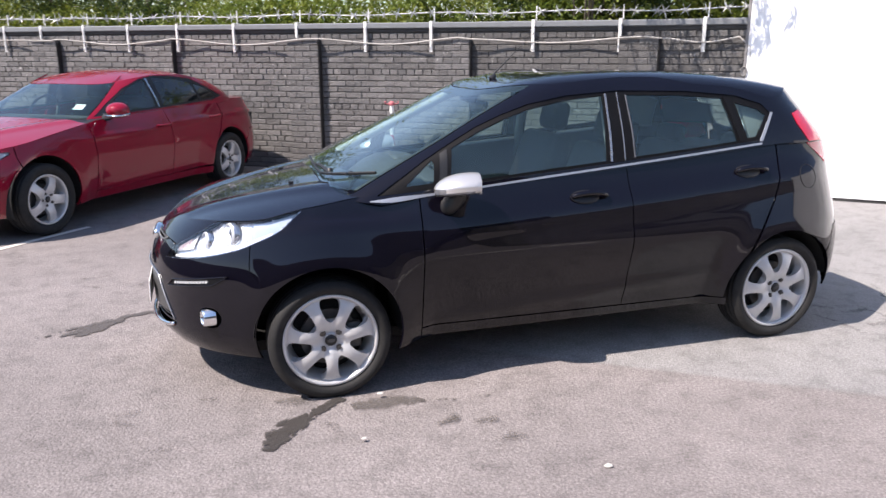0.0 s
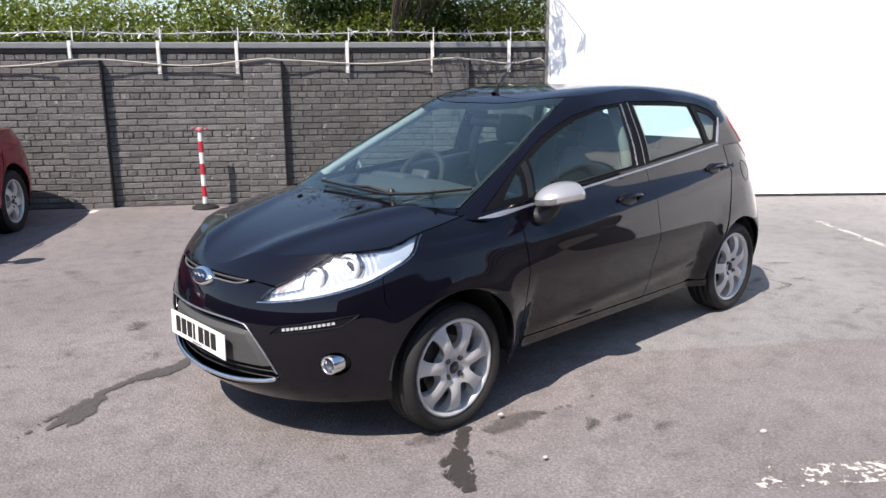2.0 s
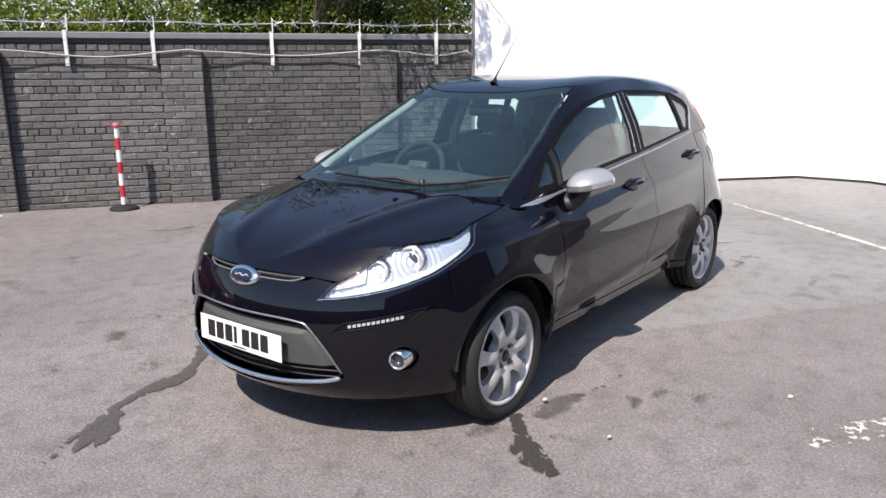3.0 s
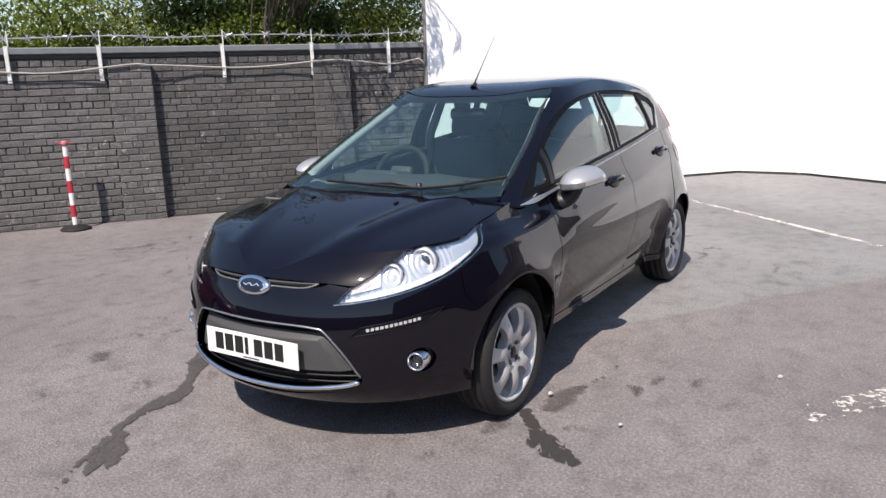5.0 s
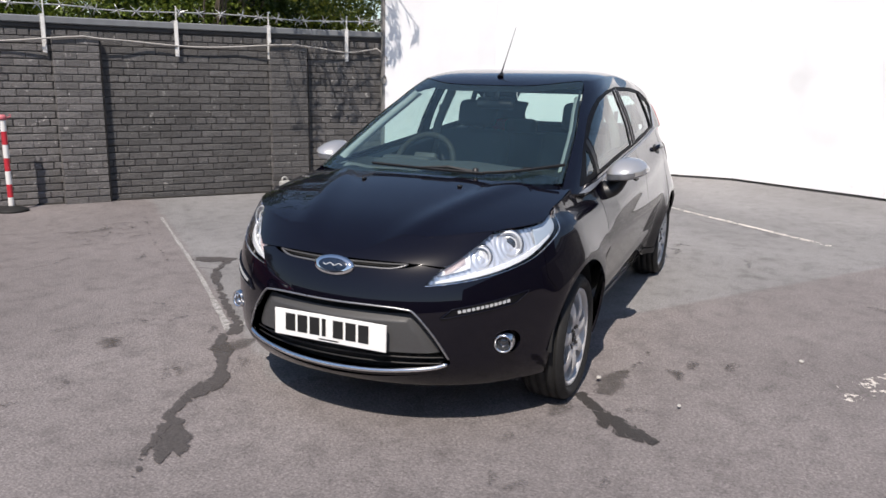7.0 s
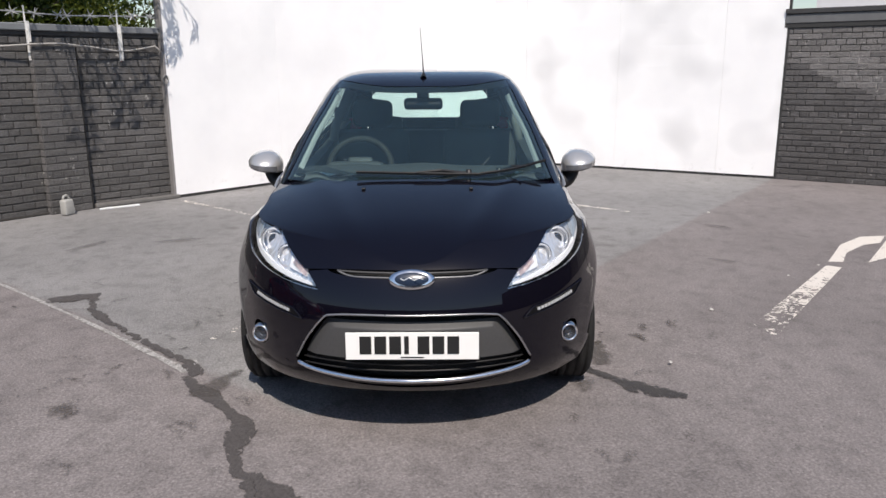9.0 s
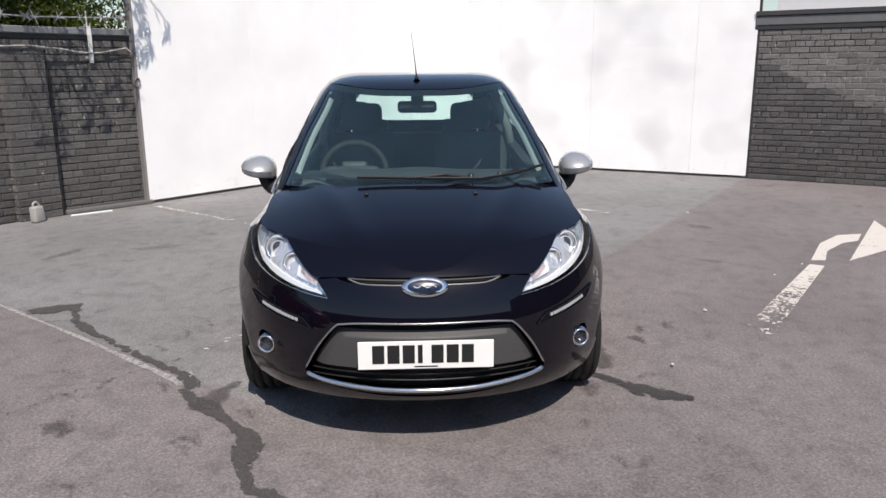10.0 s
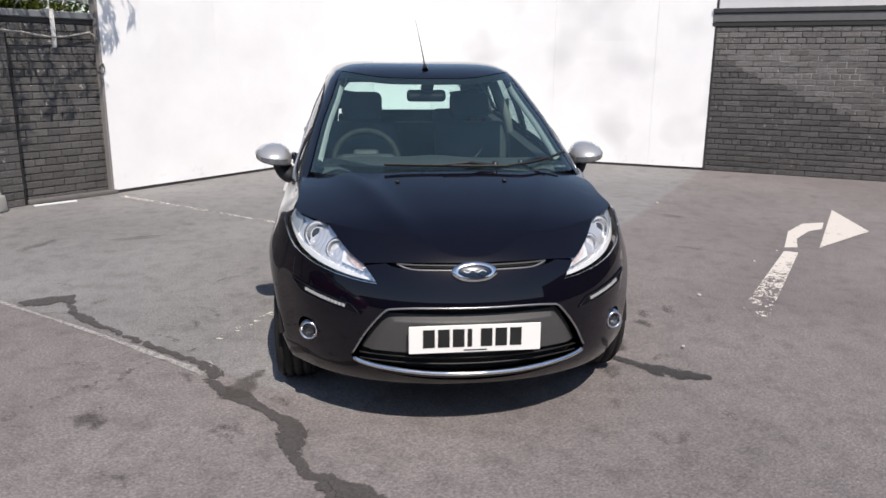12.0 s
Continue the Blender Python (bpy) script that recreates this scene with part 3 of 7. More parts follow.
def glass_material(name, tint, gloss=0.95, film=0.0):
    """A thin pane: tinted see-through, mirror-like by Fresnel of both its faces, with a thin film of dust and
    painted-in teal haze.
    """
    n = Nodes(name)
    clear = n.node("ShaderNodeBsdfTransparent", Color=tint)
    shine = n.node("ShaderNodeBsdfGlossy", Color=(gloss, gloss, gloss), Roughness=0.01)
    # the dust's teal also paints in a veil of sky and dashboard reflections
    dust = n.node("ShaderNodeBsdfDiffuse", Color=(0.24, 0.46, 0.52))
    facing = n.node("ShaderNodeLayerWeight", Blend=0.5).outputs["Facing"]
    fres = n.math("ADD", n.math("MULTIPLY", n.math("POWER", facing, 4.0), 0.90), 0.075)
    under = n.node("ShaderNodeMixShader", Fac=n.ramp(n.noise(6, 5, 0.6), (0.3, film * 0.7), (0.75, film * 1.3)))
    n.tree.links.new(clear.outputs[0], under.inputs[1])
    n.tree.links.new(dust.outputs[0], under.inputs[2])
    mixed = n.node("ShaderNodeMixShader", Fac=fres)
    n.tree.links.new(under.outputs[0], mixed.inputs[1])
    n.tree.links.new(shine.outputs[0], mixed.inputs[2])
    n.tree.links.new(mixed.outputs[0], n.out.inputs["Surface"])
    return n.mat


MAT["black_paint"] = paint_material("black_car_paint", (0.0028, 0.0023, 0.0056), flake=0.03, coat_ior=1.47)
MAT["red_paint"] = paint_material("red_car_paint", (0.23, 0.004, 0.020), 0.3, flake=0.08)
MAT["silver_paint"] = paint_material("silver_car_paint", (0.62, 0.61, 0.60), 0.32, 0.6)
MAT["trim"] = plain("black_plastic_trim", (0.012, 0.012, 0.013), 0.45, var=0.3, scale=80)
MAT["matt"] = plain("matt_grey_plastic", (0.055, 0.055, 0.056), 0.55, var=0.15, scale=200, bump=0.1)
MAT["chrome"] = plain("chrome", (0.86, 0.87, 0.88), 0.10, 1.0, var=0.04)
MAT["dull_chrome"] = plain("satin_chrome", (0.62, 0.64, 0.68), 0.22, 1.0, var=0.05)
MAT["rubber"] = plain("tyre_rubber", (0.011, 0.011, 0.011), 0.75, var=0.35, scale=70, bump=0.2)
MAT["alloy"] = plain("silver_alloy", (0.60, 0.60, 0.60), 0.40, 0.35, var=0.03, scale=60)
MAT["iron"] = plain("brake_iron", (0.10, 0.095, 0.09), 0.5, 0.6, var=0.3)
MAT["dark"] = plain("dark_underbody", (0.008, 0.008, 0.008), 0.9)
MAT["seat"] = plain("charcoal_seat_cloth", (0.045, 0.048, 0.052), 0.9, var=0.3, scale=250, bump=0.2)
MAT["dash"] = plain("dark_dashboard", (0.050, 0.052, 0.055), 0.6, var=0.15, scale=300, bump=0.2)
MAT["lining"] = plain("grey_headlining", (0.20, 0.20, 0.19), 0.9, var=0.1)
MAT["pillar_lining"] = plain("pale_grey_pillar_lining", (0.52, 0.53, 0.52), 0.8, var=0.06)
MAT["screen"] = glass_material("tinted_windscreen", (0.80, 0.94, 0.90), film=0.032)
MAT["side_glass"] = glass_material("tinted_side_glass", (0.78, 0.94, 0.91), film=0.034)
MAT["dark_glass"] = glass_material("privacy_glass", (0.12, 0.14, 0.15), film=0.01)
MAT["lamp_glass"] = glass_material("clear_lamp_lens", (0.96, 0.97, 0.98))
MAT["reflector"] = plain("lamp_reflector", (0.90, 0.91, 0.93), 0.18, 0.62, var=0.05)
MAT["facet"] = plain("lamp_facets", (0.50, 0.51, 0.53), 0.12, 0.95, var=0.05)
MAT["bright_ring"] = plain("lamp_ring", (0.92, 0.92, 0.93), 0.15, 0.35, var=0.03)
MAT["gloss_trim"] = plain("black_window_trim", (0.005, 0.005, 0.006), 0.55, var=0.3, scale=80, spec=0.15)
MAT["bright_trim"] = plain("bright_window_strip", (0.32, 0.35, 0.40), 0.35, 0.35, var=0.05)
MAT["slot_grey"] = plain("grey_grille_bar", (0.38, 0.38, 0.39), 0.30, 0.8)
MAT["slot_dark"] = plain("dark_grey_grille_bar", (0.20, 0.20, 0.205), 0.35, 0.5)
MAT["lamp_white"] = plain("pale_lamp_inner", (0.86, 0.87, 0.88), 0.30, 0.1, var=0.06)
MAT["amber"] = plain("pale_amber_reflector", (0.80, 0.62, 0.60), 0.3, 0.1, var=0.1)
MAT["lamp_blue"] = plain("bluish_lamp_plastic", (0.58, 0.66, 0.74), 0.18, 0.35, var=0.15, scale=14)
MAT["clear_strip"] = plain("clear_indicator_plastic", (0.30, 0.31, 0.33), 0.10, 0.6, var=0.35, scale=45)
MAT["lens_dark"] = plain("projector_eye", (0.022, 0.024, 0.030), 0.05, 0.0, var=0.1, coat=1.0)
MAT["projector"] = plain("grey_projector_glass", (0.040, 0.044, 0.050), 0.08, 0.0, var=0.1, coat=1.0)
MAT["red_lens"] = plain("red_lamp_lens", (0.60, 0.010, 0.035), 0.12, coat=1.0, var=0.15)
MAT["plate"] = plain("white_plate", (0.82, 0.82, 0.80), 0.35, var=0.03)
MAT["ink"] = plain("black_ink", (0.012, 0.012, 0.012), 0.5)
MAT["blue_badge"] = plain("blue_enamel", (0.010, 0.020, 0.042), 0.30)
MAT["led"] = plain("pale_led_cells", (0.60, 0.62, 0.64), 0.2, 0.3, var=0.25, scale=90)
MAT["paper"] = plain("pale_paper", (0.7, 0.72, 0.72), 0.7)


def tyre_bm(r, rim, width):
    """A tyre about its axle (z), outer face at +z."""
    h = width / 2
    wall = r - rim
    prof = [(rim - 0.004, h * 0.62), (rim + 0.004, h * 0.80), (rim + 0.014, h * 0.90), (rim + wall * 0.42, h * 1.0), (rim + wall * 0.66, h * 0.985), (r - 0.012, h * 0.86), (r - 0.003, h * 0.78)]
    groove = []
    for z in (0.62, 0.22, -0.22, -0.62):
        groove += [(r, h * z + 0.006), (r - 0.008, h * z + 0.004), (r - 0.008, h * z - 0.004), (r, h * z - 0.006)]
    return lathe_bm(prof + groove + [(a, -b) for a, b in reversed(prof)], 64)


def wheel_thing(parent, m, spec, name="wheel"):
    """tyre, cast rim with openings, hub cap, nuts, brake disc; axle along local z, outer face at +z."""
    r, rim, width = spec["r"], spec["rim"], spec["width"]
    wheel = new(name)
    wheel.parent = parent
    wheel.matrix_basis = m
    part("tyre", tyre_bm(r, rim, width), MAT["rubber"], wheel, smooth=True)
    h = width / 2
    lip = [(rim - 0.004, h * 0.60), (rim + 0.003, h * 0.78), (rim + 0.002, h * 0.84), (rim - 0.008, h * 0.86), (rim - 0.016, h * 0.76), (rim - 0.022, h * 0.4), (rim - 0.045, -h * 0.2), (rim - 0.03, -h * 0.9), (rim - 0.004, -h * 0.92)]
    part("rim_barrel", lathe_bm(lip, 64), MAT["alloy"], wheel, smooth=True)
    # the face: a dished disc pierced by openings
    n = spec["spokes"]
    rr = rim - 0.012
    outer = [(rr * math.cos(2 * math.pi * i / 84), rr * math.sin(2 * math.pi * i / 84)) for i in range(84)]
    holes = []
    for k in range(spec["openings"]):
        t = radians(spec["turn"]) + 2 * math.pi * (k + 0.5) / spec["openings"]
        pts = []
        for i in range(22):
            f = 2 * math.pi * i / 22
            u, v = math.cos(f), math.sin(f)
            u, v = math.copysign(abs(u) ** 0.72, u), math.copysign(abs(v) ** 0.72, v)
            rad = spec["hole_r"] + spec["hole_l"] * u
            half = spec["hole_w"] * v * (spec["hole_a"] + spec["hole_b"] * u)
            pts.append((rad * math.cos(t) - half * math.sin(t), rad * math.sin(t) + half * math.cos(t)))
        holes.append(pts)

    def dish(x, y):
        q = math.hypot(x, y)
        z = h * 0.66 + 0.020 * math.sin(min(q / rr, 1) * math.pi * 0.93) - 0.010 * math.exp(-((q / 0.05) ** 2))
        a = (math.atan2(y, x) - radians(spec["turn"])) * spec["openings"] / (2 * math.pi)
        off = abs(a - round(a)) * 2
        ridge = 0.006 * (1 + math.cos(math.pi * off)) * math.sin(math.pi * min(max((q - 0.04) / (rr - 0.04), 0), 1))
        return Vector((x, y, z + ridge - 0.006))

    face = panel("rim_face", outer, dish, MAT["alloy"], wheel, holes=holes, step=0.014, edge=0.042, sides=(1,), low=-1.0)[0]
    part("hub_cap", lathe_bm([(0.0001, h * 0.66 + 0.012), (0.024, h * 0.66 + 0.010), (0.029, h * 0.66 + 0.004), (0.030, h * 0.5)], 28), MAT["trim"], wheel, smooth=True)
    part("cap_ring", lathe_bm([(0.029, h * 0.5), (0.029, h * 0.66 + 0.007), (0.033, h * 0.66 + 0.006), (0.034, h * 0.5)], 28), MAT["alloy"], wheel, smooth=True)
    badge = bmesh.new()
    add_cyl(badge, 0.017, 0.017, 0.003, Matrix.Translation((0, 0, h * 0.66 + 0.013)) @ Matrix.Diagonal((1, 0.5, 1, 1)), 20)
    part("cap_badge", badge, MAT["matt"], wheel)
    for k in range(spec["nuts"]):
        t = radians(spec["turn"] + 45) + 2 * math.pi * k / spec["nuts"]
        c = Matrix.Translation((spec["nut_r"] * math.cos(t), spec["nut_r"] * math.sin(t), h * 0.66 + 0.004))
        bm = bmesh.new()
        add_cyl(bm, 0.015, 0.015, 0.008, c, 18)
        add_cyl(bm, 0.009, 0.0085, 0.018, c @ Matrix.Translation((0, 0, 0.004)), 6)
        part("wheel_nut", bm, MAT["iron"], wheel)
    # added dark disc that makes the openings read as deep shade
    part("wheel_back", lathe_bm([(0.0001, -h * 0.10), (rim - 0.075, -h * 0.10), (rim - 0.030, -h * 0.45)], 40), MAT["dark"], wheel, smooth=True)
    bm = lathe_bm([(0.06, h * 0.15 + 0.012), (0.065, h * 0.15), (0.135, h * 0.15), (0.135, h * 0.15 - 0.02), (0.06, h * 0.15 - 0.02)], 40)
    part("brake_disc", bm, MAT["iron"], wheel, smooth=False)
    bm = box_bm((0.07, 0.13, 0.05), Matrix.Translation((0.115, 0.0, h * 0.15 - 0.005)), 0.012, 2)
    part("brake_caliper", bm, MAT["iron"], wheel)
    return wheel


def seat_parts(parent, x, y, z, back_h=0.56, w=0.50):
    cushion = box_bm((0.52, w, 0.16), pose(x, y, z, 0, -8), 0.05, 3)
    part("seat_cushion", cushion, MAT["seat"], parent, smooth=True)
    back = box_bm((0.15, w, back_h), pose(x + 0.33, y, z + 0.30, 0, 20), 0.055, 3)
    part("seat_back", back, MAT["seat"], parent, smooth=True)
    head = box_bm((0.10, 0.27, 0.18), pose(x + 0.46, y, z + 0.30 + back_h / 2 + 0.09, 0, 14), 0.045, 3)
    part("head_restraint", head, MAT["seat"], parent, smooth=True)
    for k in (-0.06, 0.06):
        part("restraint_post", tube_bm([(x + 0.43, y + k, z + 0.24 + back_h / 2), (x + 0.46, y + k, z + 0.36 + back_h / 2)], 0.006), MAT["trim"], parent)


# ---- the black five-door hatchback ----
HATCH = dict(
    fx=-1.20, frx=0.855, fl=1.33, fsq=0.03, rx0=1.25, rrx=0.64, rl=1.005, rsq=0.10,
    axle_f=-1.2445, axle_r=1.2445, wheel_z=0.288, arch=0.338, flare=0.013,
    side_bow=[(-1.2, 0.845), (-0.6, 0.856), (0, 0.861), (0.6, 0.860), (1.25, 0.848)],
    side=[(0.15, 0.055), (0.20, 0.036), (0.28, 0.014), (0.38, 0.004), (0.50, 0.0), (0.62, 0.008), (0.72, 0.030), (0.80, 0.055), (0.90, 0.096), (1.0, 0.134), (1.1, 0.170), (1.2, 0.205)],
    front=[(0.15, 0.125), (0.20, 0.068), (0.26, 0.019), (0.34, 0.002), (0.45, 0.0), (0.55, 0.012), (0.62, 0.034), (0.68, 0.064), (0.73, 0.105), (0.80, 0.19)],
    rear=[(0.20, 0.13), (0.28, 0.075), (0.36, 0.028), (0.45, 0.005), (0.52, 0.0), (0.60, 0.012), (0.80, 0.06), (1.0, 0.09), (1.12, 0.125)],
    hood=[(-2.06, 0.630), (-1.97, 0.712), (-1.85, 0.785), (-1.6, 0.866), (-1.3, 0.928), (-1.1, 0.958), (-0.8, 0.990)],
    roof=[(-0.45, 1.317), (-0.28, 1.381), (-0.1, 1.425), (0.1, 1.450), (0.35, 1.462), (0.7, 1.458), (1.1, 1.431), (1.4, 1.388), (1.6, 1.345), (1.8, 1.292)],
    tumble=[(0.85, 0.756), (0.93, 0.742), (1.0, 0.725), (1.1, 0.698), (1.2, 0.663), (1.3, 0.617), (1.36, 0.586), (1.42, 0.535), (1.5, 0.45)],
    screen=[(0.88, -1.33), (0.965, -1.15), (1.10, -0.87), (1.25, -0.56), (1.385, -0.285), (1.45, -0.15)],
    back=[(0.95, 1.80), (1.0, 1.79), (1.1, 1.745), (1.2, 1.672), (1.3, 1.59), (1.4, 1.52), (1.5, 1.45)],
    belt=[(-1.2, 0.876), (0.28, 1.010), (1.4, 1.112)], belt_from=-1.0, belt_to=1.25,
    bottom=[(-2.53, 0.200), (-1.8, 0.197), (-1.2, 0.205), (0, 0.220), (1.2, 0.235), (1.6, 0.262), (1.9, 0.325), (2.255, 0.35)],
    g_rx=0.75, g_rx_slope=0.20, g_p=4.5, g_pr=2.9, g_rr=0.45, tuck=0.080, roof_pow=8.0, roof_drop=0.060, roof_w=0.570,
    hood_k=0.15, hood_p=3.0, hood_ridge=0.010, ridge_y=0.44, shoulder=(0.050, 0.785, 0.850),
    creases=[(0.808, 0.017, 0.062, -0.80, 1.7), (0.355, 0.010, 0.035, -0.75, 0.95)], crease_rise=0.075,
)
NOSE, TAIL = -2.53, 2.255


def rng(a, b, n):
    return [a + (b - a) * i / (n - 1) for i in range(n)]


def mirror_a(poly, about):
    return [(2 * about - a, z) for a, z in reversed(poly)]


def plate_parts(car, place):
    """A white plate with dark bars."""
    plate = part("number_plate", box_bm((0.006, 0.52, 0.111), place, 0.0025, 2), MAT["plate"], car, "white plate with dark bars")
    x = 0.205
    for k in range(7):
        w = 0.018 if k == 3 else 0.046
        x -= w / 2
        part("character_bar", box_bm((0.002, w, 0.072), place @ Matrix.Translation((-0.004, x, 0.004))), MAT["ink"], plate)
        x -= w / 2 + (0.034 if k == 3 else 0.012)
    part("maker_line", box_bm((0.0015, 0.09, 0.005), place @ Matrix.Translation((-0.0035, 0.0, -0.046))), MAT["ink"], plate)
    return plate


def build_hatch():
    S = Shape(HATCH)
    car = empty("hatchback_car", Matrix.Translation((-2.04, 0, 0)) @ Matrix.Rotation(radians(1.05), 4, "Z") @ Matrix.Translation((2.04, 0, 0)), "shiny black five-door hatchback with silver mirror caps and alloy wheels", "car")
    black = MAT["black_paint"]
    nose_a = lambda y, x=-1.95: S.a_of(x, y)
    ax, wz, ar = HATCH["axle_f"], HATCH["wheel_z"], HATCH["arch"]

    # --- headlamp outline on the body
    tip, rear_tip, join = -2.135, -1.365, -1.815
    lamp_low = curve2([(tip, 0.617), (-2.04, 0.626), (-1.92, 0.643), (-1.80, 0.666), (-1.66, 0.702), (-1.57, 0.738), (-1.47, 0.783), (rear_tip, S.top(rear_tip) - 0.010)], 28)
    fall = curve2([(join, S.top(join) - 0.004), (-1.87, 0.780), (-1.94, 0.744), (-2.01, 0.708), (-2.062, 0.684), (-2.10, 0.655), (tip + 0.006, 0.626)], 18)
    lamp_up = [(a, S.top(a) - 0.004) for a in rng(rear_tip, join + 0.012, 18)] + fall
    lamp = lamp_low + lamp_up
    split_a = -1.60
    low_of = lambda lo, hi: [q for q in lamp_low if lo <= q[0] <= hi]

    # --- front bumper, full width
    grille_half = curve2([(nose_a(0.0, -2.05), 0.538), (nose_a(0.2, -2.03), 0.537), (nose_a(0.310, -2.0), 0.529), (nose_a(0.352, -1.99), 0.513), (nose_a(0.42, -1.965), 0.428), (nose_a(0.47, -1.945), 0.345), (nose_a(0.485, -1.937), 0.318), (nose_a(0.472, -1.945), 0.298), (nose_a(0.40, -1.97), 0.281), (nose_a(0.2, -2.03), 0.262), (nose_a(0.0, -2.05), 0.257)], 40)
    grille = grille_half + mirror_a(grille_half, NOSE)[1:-1]
    slot_top = curve2([(NOSE, 0.701), (nose_a(0.2), 0.700), (nose_a(0.335), 0.696)], 10)
    slot_low = curve2([(nose_a(0.345), 0.693), (nose_a(0.30), 0.681), (nose_a(0.18), 0.671), (NOSE, 0.669)], 10)
    slot_half = [(a, z + 0.008) for a, z in slot_top] + [(a, z - 0.008) for a, z in slot_low]
    slot = slot_half + mirror_a(slot_half, NOSE)[1:-1]
    fog_a = S.a_of(-1.777, 0.662)
    fog = ellipse2(fog_a, 0.383, 0.062, 0.050)
    arch_f = arc2(ax, wz, ar, 197, 140, 12)
    half = [(NOSE, S.zb(NOSE))] + [(a, S.zb(a)) for a in rng(-2.4, arch_f[0][0], 12)] + arch_f + [(split_a, 0.62)] + [(split_a, 0.728)]
    half += [q for q in reversed(lamp_low) if q[0] < split_a - 0.02] + [q for q in reversed(fall) if q[0] < -2.066] + [(-2.066, 0.680)] + slot_low[:-1]
    edge_a = [q for q in half if q[0] > NOSE + 1e-6]
    full = [(NOSE, S.zb(NOSE))] + edge_a + [(NOSE, 0.669)] + [(2 * NOSE - a, z) for a, z in reversed(edge_a)]
    fog_m = mirror_a(fog, NOSE)
    panel("front_bumper", full, S.body, black, car, holes=[grille, fog, fog_m], sides=(1,), step=0.026)

    front = [q for q in slot_top if q[0] > NOSE + 1e-6] + [(-2.064, 0.688)] + [q for q in reversed(fall) if -2.058 < q[0] < join - 0.006] + [(a, S.top(a) + 0.0005) for a in rng(join, NOSE, 30)][:-1]
    front = [(NOSE, 0.701)] + front + [(NOSE, S.top(NOSE) + 0.0005)] + [(2 * NOSE - a, z) for a, z in reversed(front)]
    panel("bonnet_front", front, S.body, black, car, sides=(1,), step=0.026, edge=0.003)

    # --- wings, doors, sills, rear quarters
    arch_back = arc2(ax, wz, ar, 140, -17, 34)
    wing = [(-0.806, 0.208), (-0.806, S.top(-0.806))] + [(a, S.top(a) - 0.002) for a in rng(-0.84, rear_tip, 16)]
    wing += [q for q in reversed(lamp_low) if split_a + 0.012 < q[0] < rear_tip - 0.01] + [(split_a + 0.004, 0.722), (split_a + 0.004, 0.62)] + arch_back
    panel("front_wing", wing, S.body, black, car)
    gap = 0.30
    belt = lambda lo, hi, n=14, d=0.0: [(a, S.top(a) + d) for a in rng(lo, hi, n)]
    door_f = [(-0.800, 0.272), (gap - 0.009, 0.272)] + list(reversed(belt(-0.800, gap - 0.009)))
    doors = panel("front_door", door_f, S.body, black, car)
    rx, ar2 = HATCH["axle_r"], 0.352
    back_edge = arc2(rx, wz, ar2, 183, 136, 12) + [(1.075, 0.66), (1.165, 0.79), (1.212, 0.90), (1.228, 1.0), (1.232, S.top(1.232))]
    door_r = [(gap - 0.004, 0.272)] + back_edge + list(reversed(belt(gap - 0.004, 1.21)))
    rear_doors = panel("rear_door", door_r, S.body, black, car)
    sill = [(-0.80, 0.208), (-0.80, 0.264), (0.89, 0.264)] + [q for q in arc2(rx, wz, ar, 184, 191, 3)] + [(0.91, 0.224)]
    panel("sill", sill, S.body, black, car)
    lamp_rear = [(1.47, 1.08), (1.62, 1.085), (1.78, 1.075), (1.80, 1.0), (1.73, 0.955), (1.64, 0.965), (1.56, 1.02)]
    quarter = [(1.242, S.top(1.242)), (1.238, 1.0), (1.222, 0.90), (1.175, 0.785), (1.085, 0.652)] + arc2(rx, wz, ar, 134, 36, 22) + [(1.56, 0.54), (1.60, 0.62), (1.82, 0.64), (1.82, S.top(1.82))] + list(reversed(belt(1.27, 1.80, 14, -0.0)))
    panel("rear_quarter", quarter, S.body, black, car, holes=[lamp_rear])
    panel("tail_lamp", lamp_rear, lambda a, z: S.body(a, z, 0.004), MAT["red_lens"], car, label="red tail lamp lens")
    rb = arc2(rx, wz, ar, 34, -3, 12) + [(a, S.zb(a)) for a in rng(1.64, TAIL, 8)]
    rb_half = [(1.568, 0.54), (1.608, 0.614)] + rb[0:0] + [(1.83, 0.634), (TAIL, 0.60)]
    left = [(1.525, 0.478)] + rb_half
    right_low = list(reversed(rb))
    bumper_r = left + [(2 * TAIL - a, z) for a, z in reversed(left[:-1])] + [(2 * TAIL - a, z) for a, z in rb] + right_low[1:]
    panel("rear_bumper", bumper_r, S.body, black, car, sides=(1,), step=0.04)
    gate = [(1.83, 0.646), (TAIL, 0.612), (2 * TAIL - 1.83, 0.646), (2 * TAIL - 1.83, 1.03), (TAIL, 1.03), (1.83, 1.03)]
    panel("tailgate", gate, S.body, black, car, sides=(1,), step=0.04)

    # --- bonnet and cowl
    edge = [S.body(a, S.top(a) + 0.0)[:2] for a in rng(-0.93, NOSE, 40)]
    edge = [(x - (0.0 if x > -1.69 else 0.002), y - (0.004 if x > -1.69 else -0.0015) if y > 0.01 else 0.0) for x, y in edge]
    back = curve2([(-1.135, 0.0), (-1.110, 0.22), (-1.045, 0.43), (-0.955, 0.60), (-0.93, edge[0][1])], 14)
    half_h = back + edge[1:]
    bonnet = half_h + [(x, -y) for x, y in reversed(half_h[1:-1])]
    panel("bonnet", bonnet, lambda x, y: Vector((x, y, S.hood(x, y))), black, car, sides=(1,), step=0.03, edge=0.003)
    cow = [(-1.24, 0.0), (-1.2, 0.25), (-1.1, 0.5), (-0.93, 0.72), (-0.74, 0.735), (-0.74, 0.55), (-0.98, 0.35), (-1.05, 0.0)]
    cow = cow + [(x, -y) for x, y in reversed(cow[1:-1])]
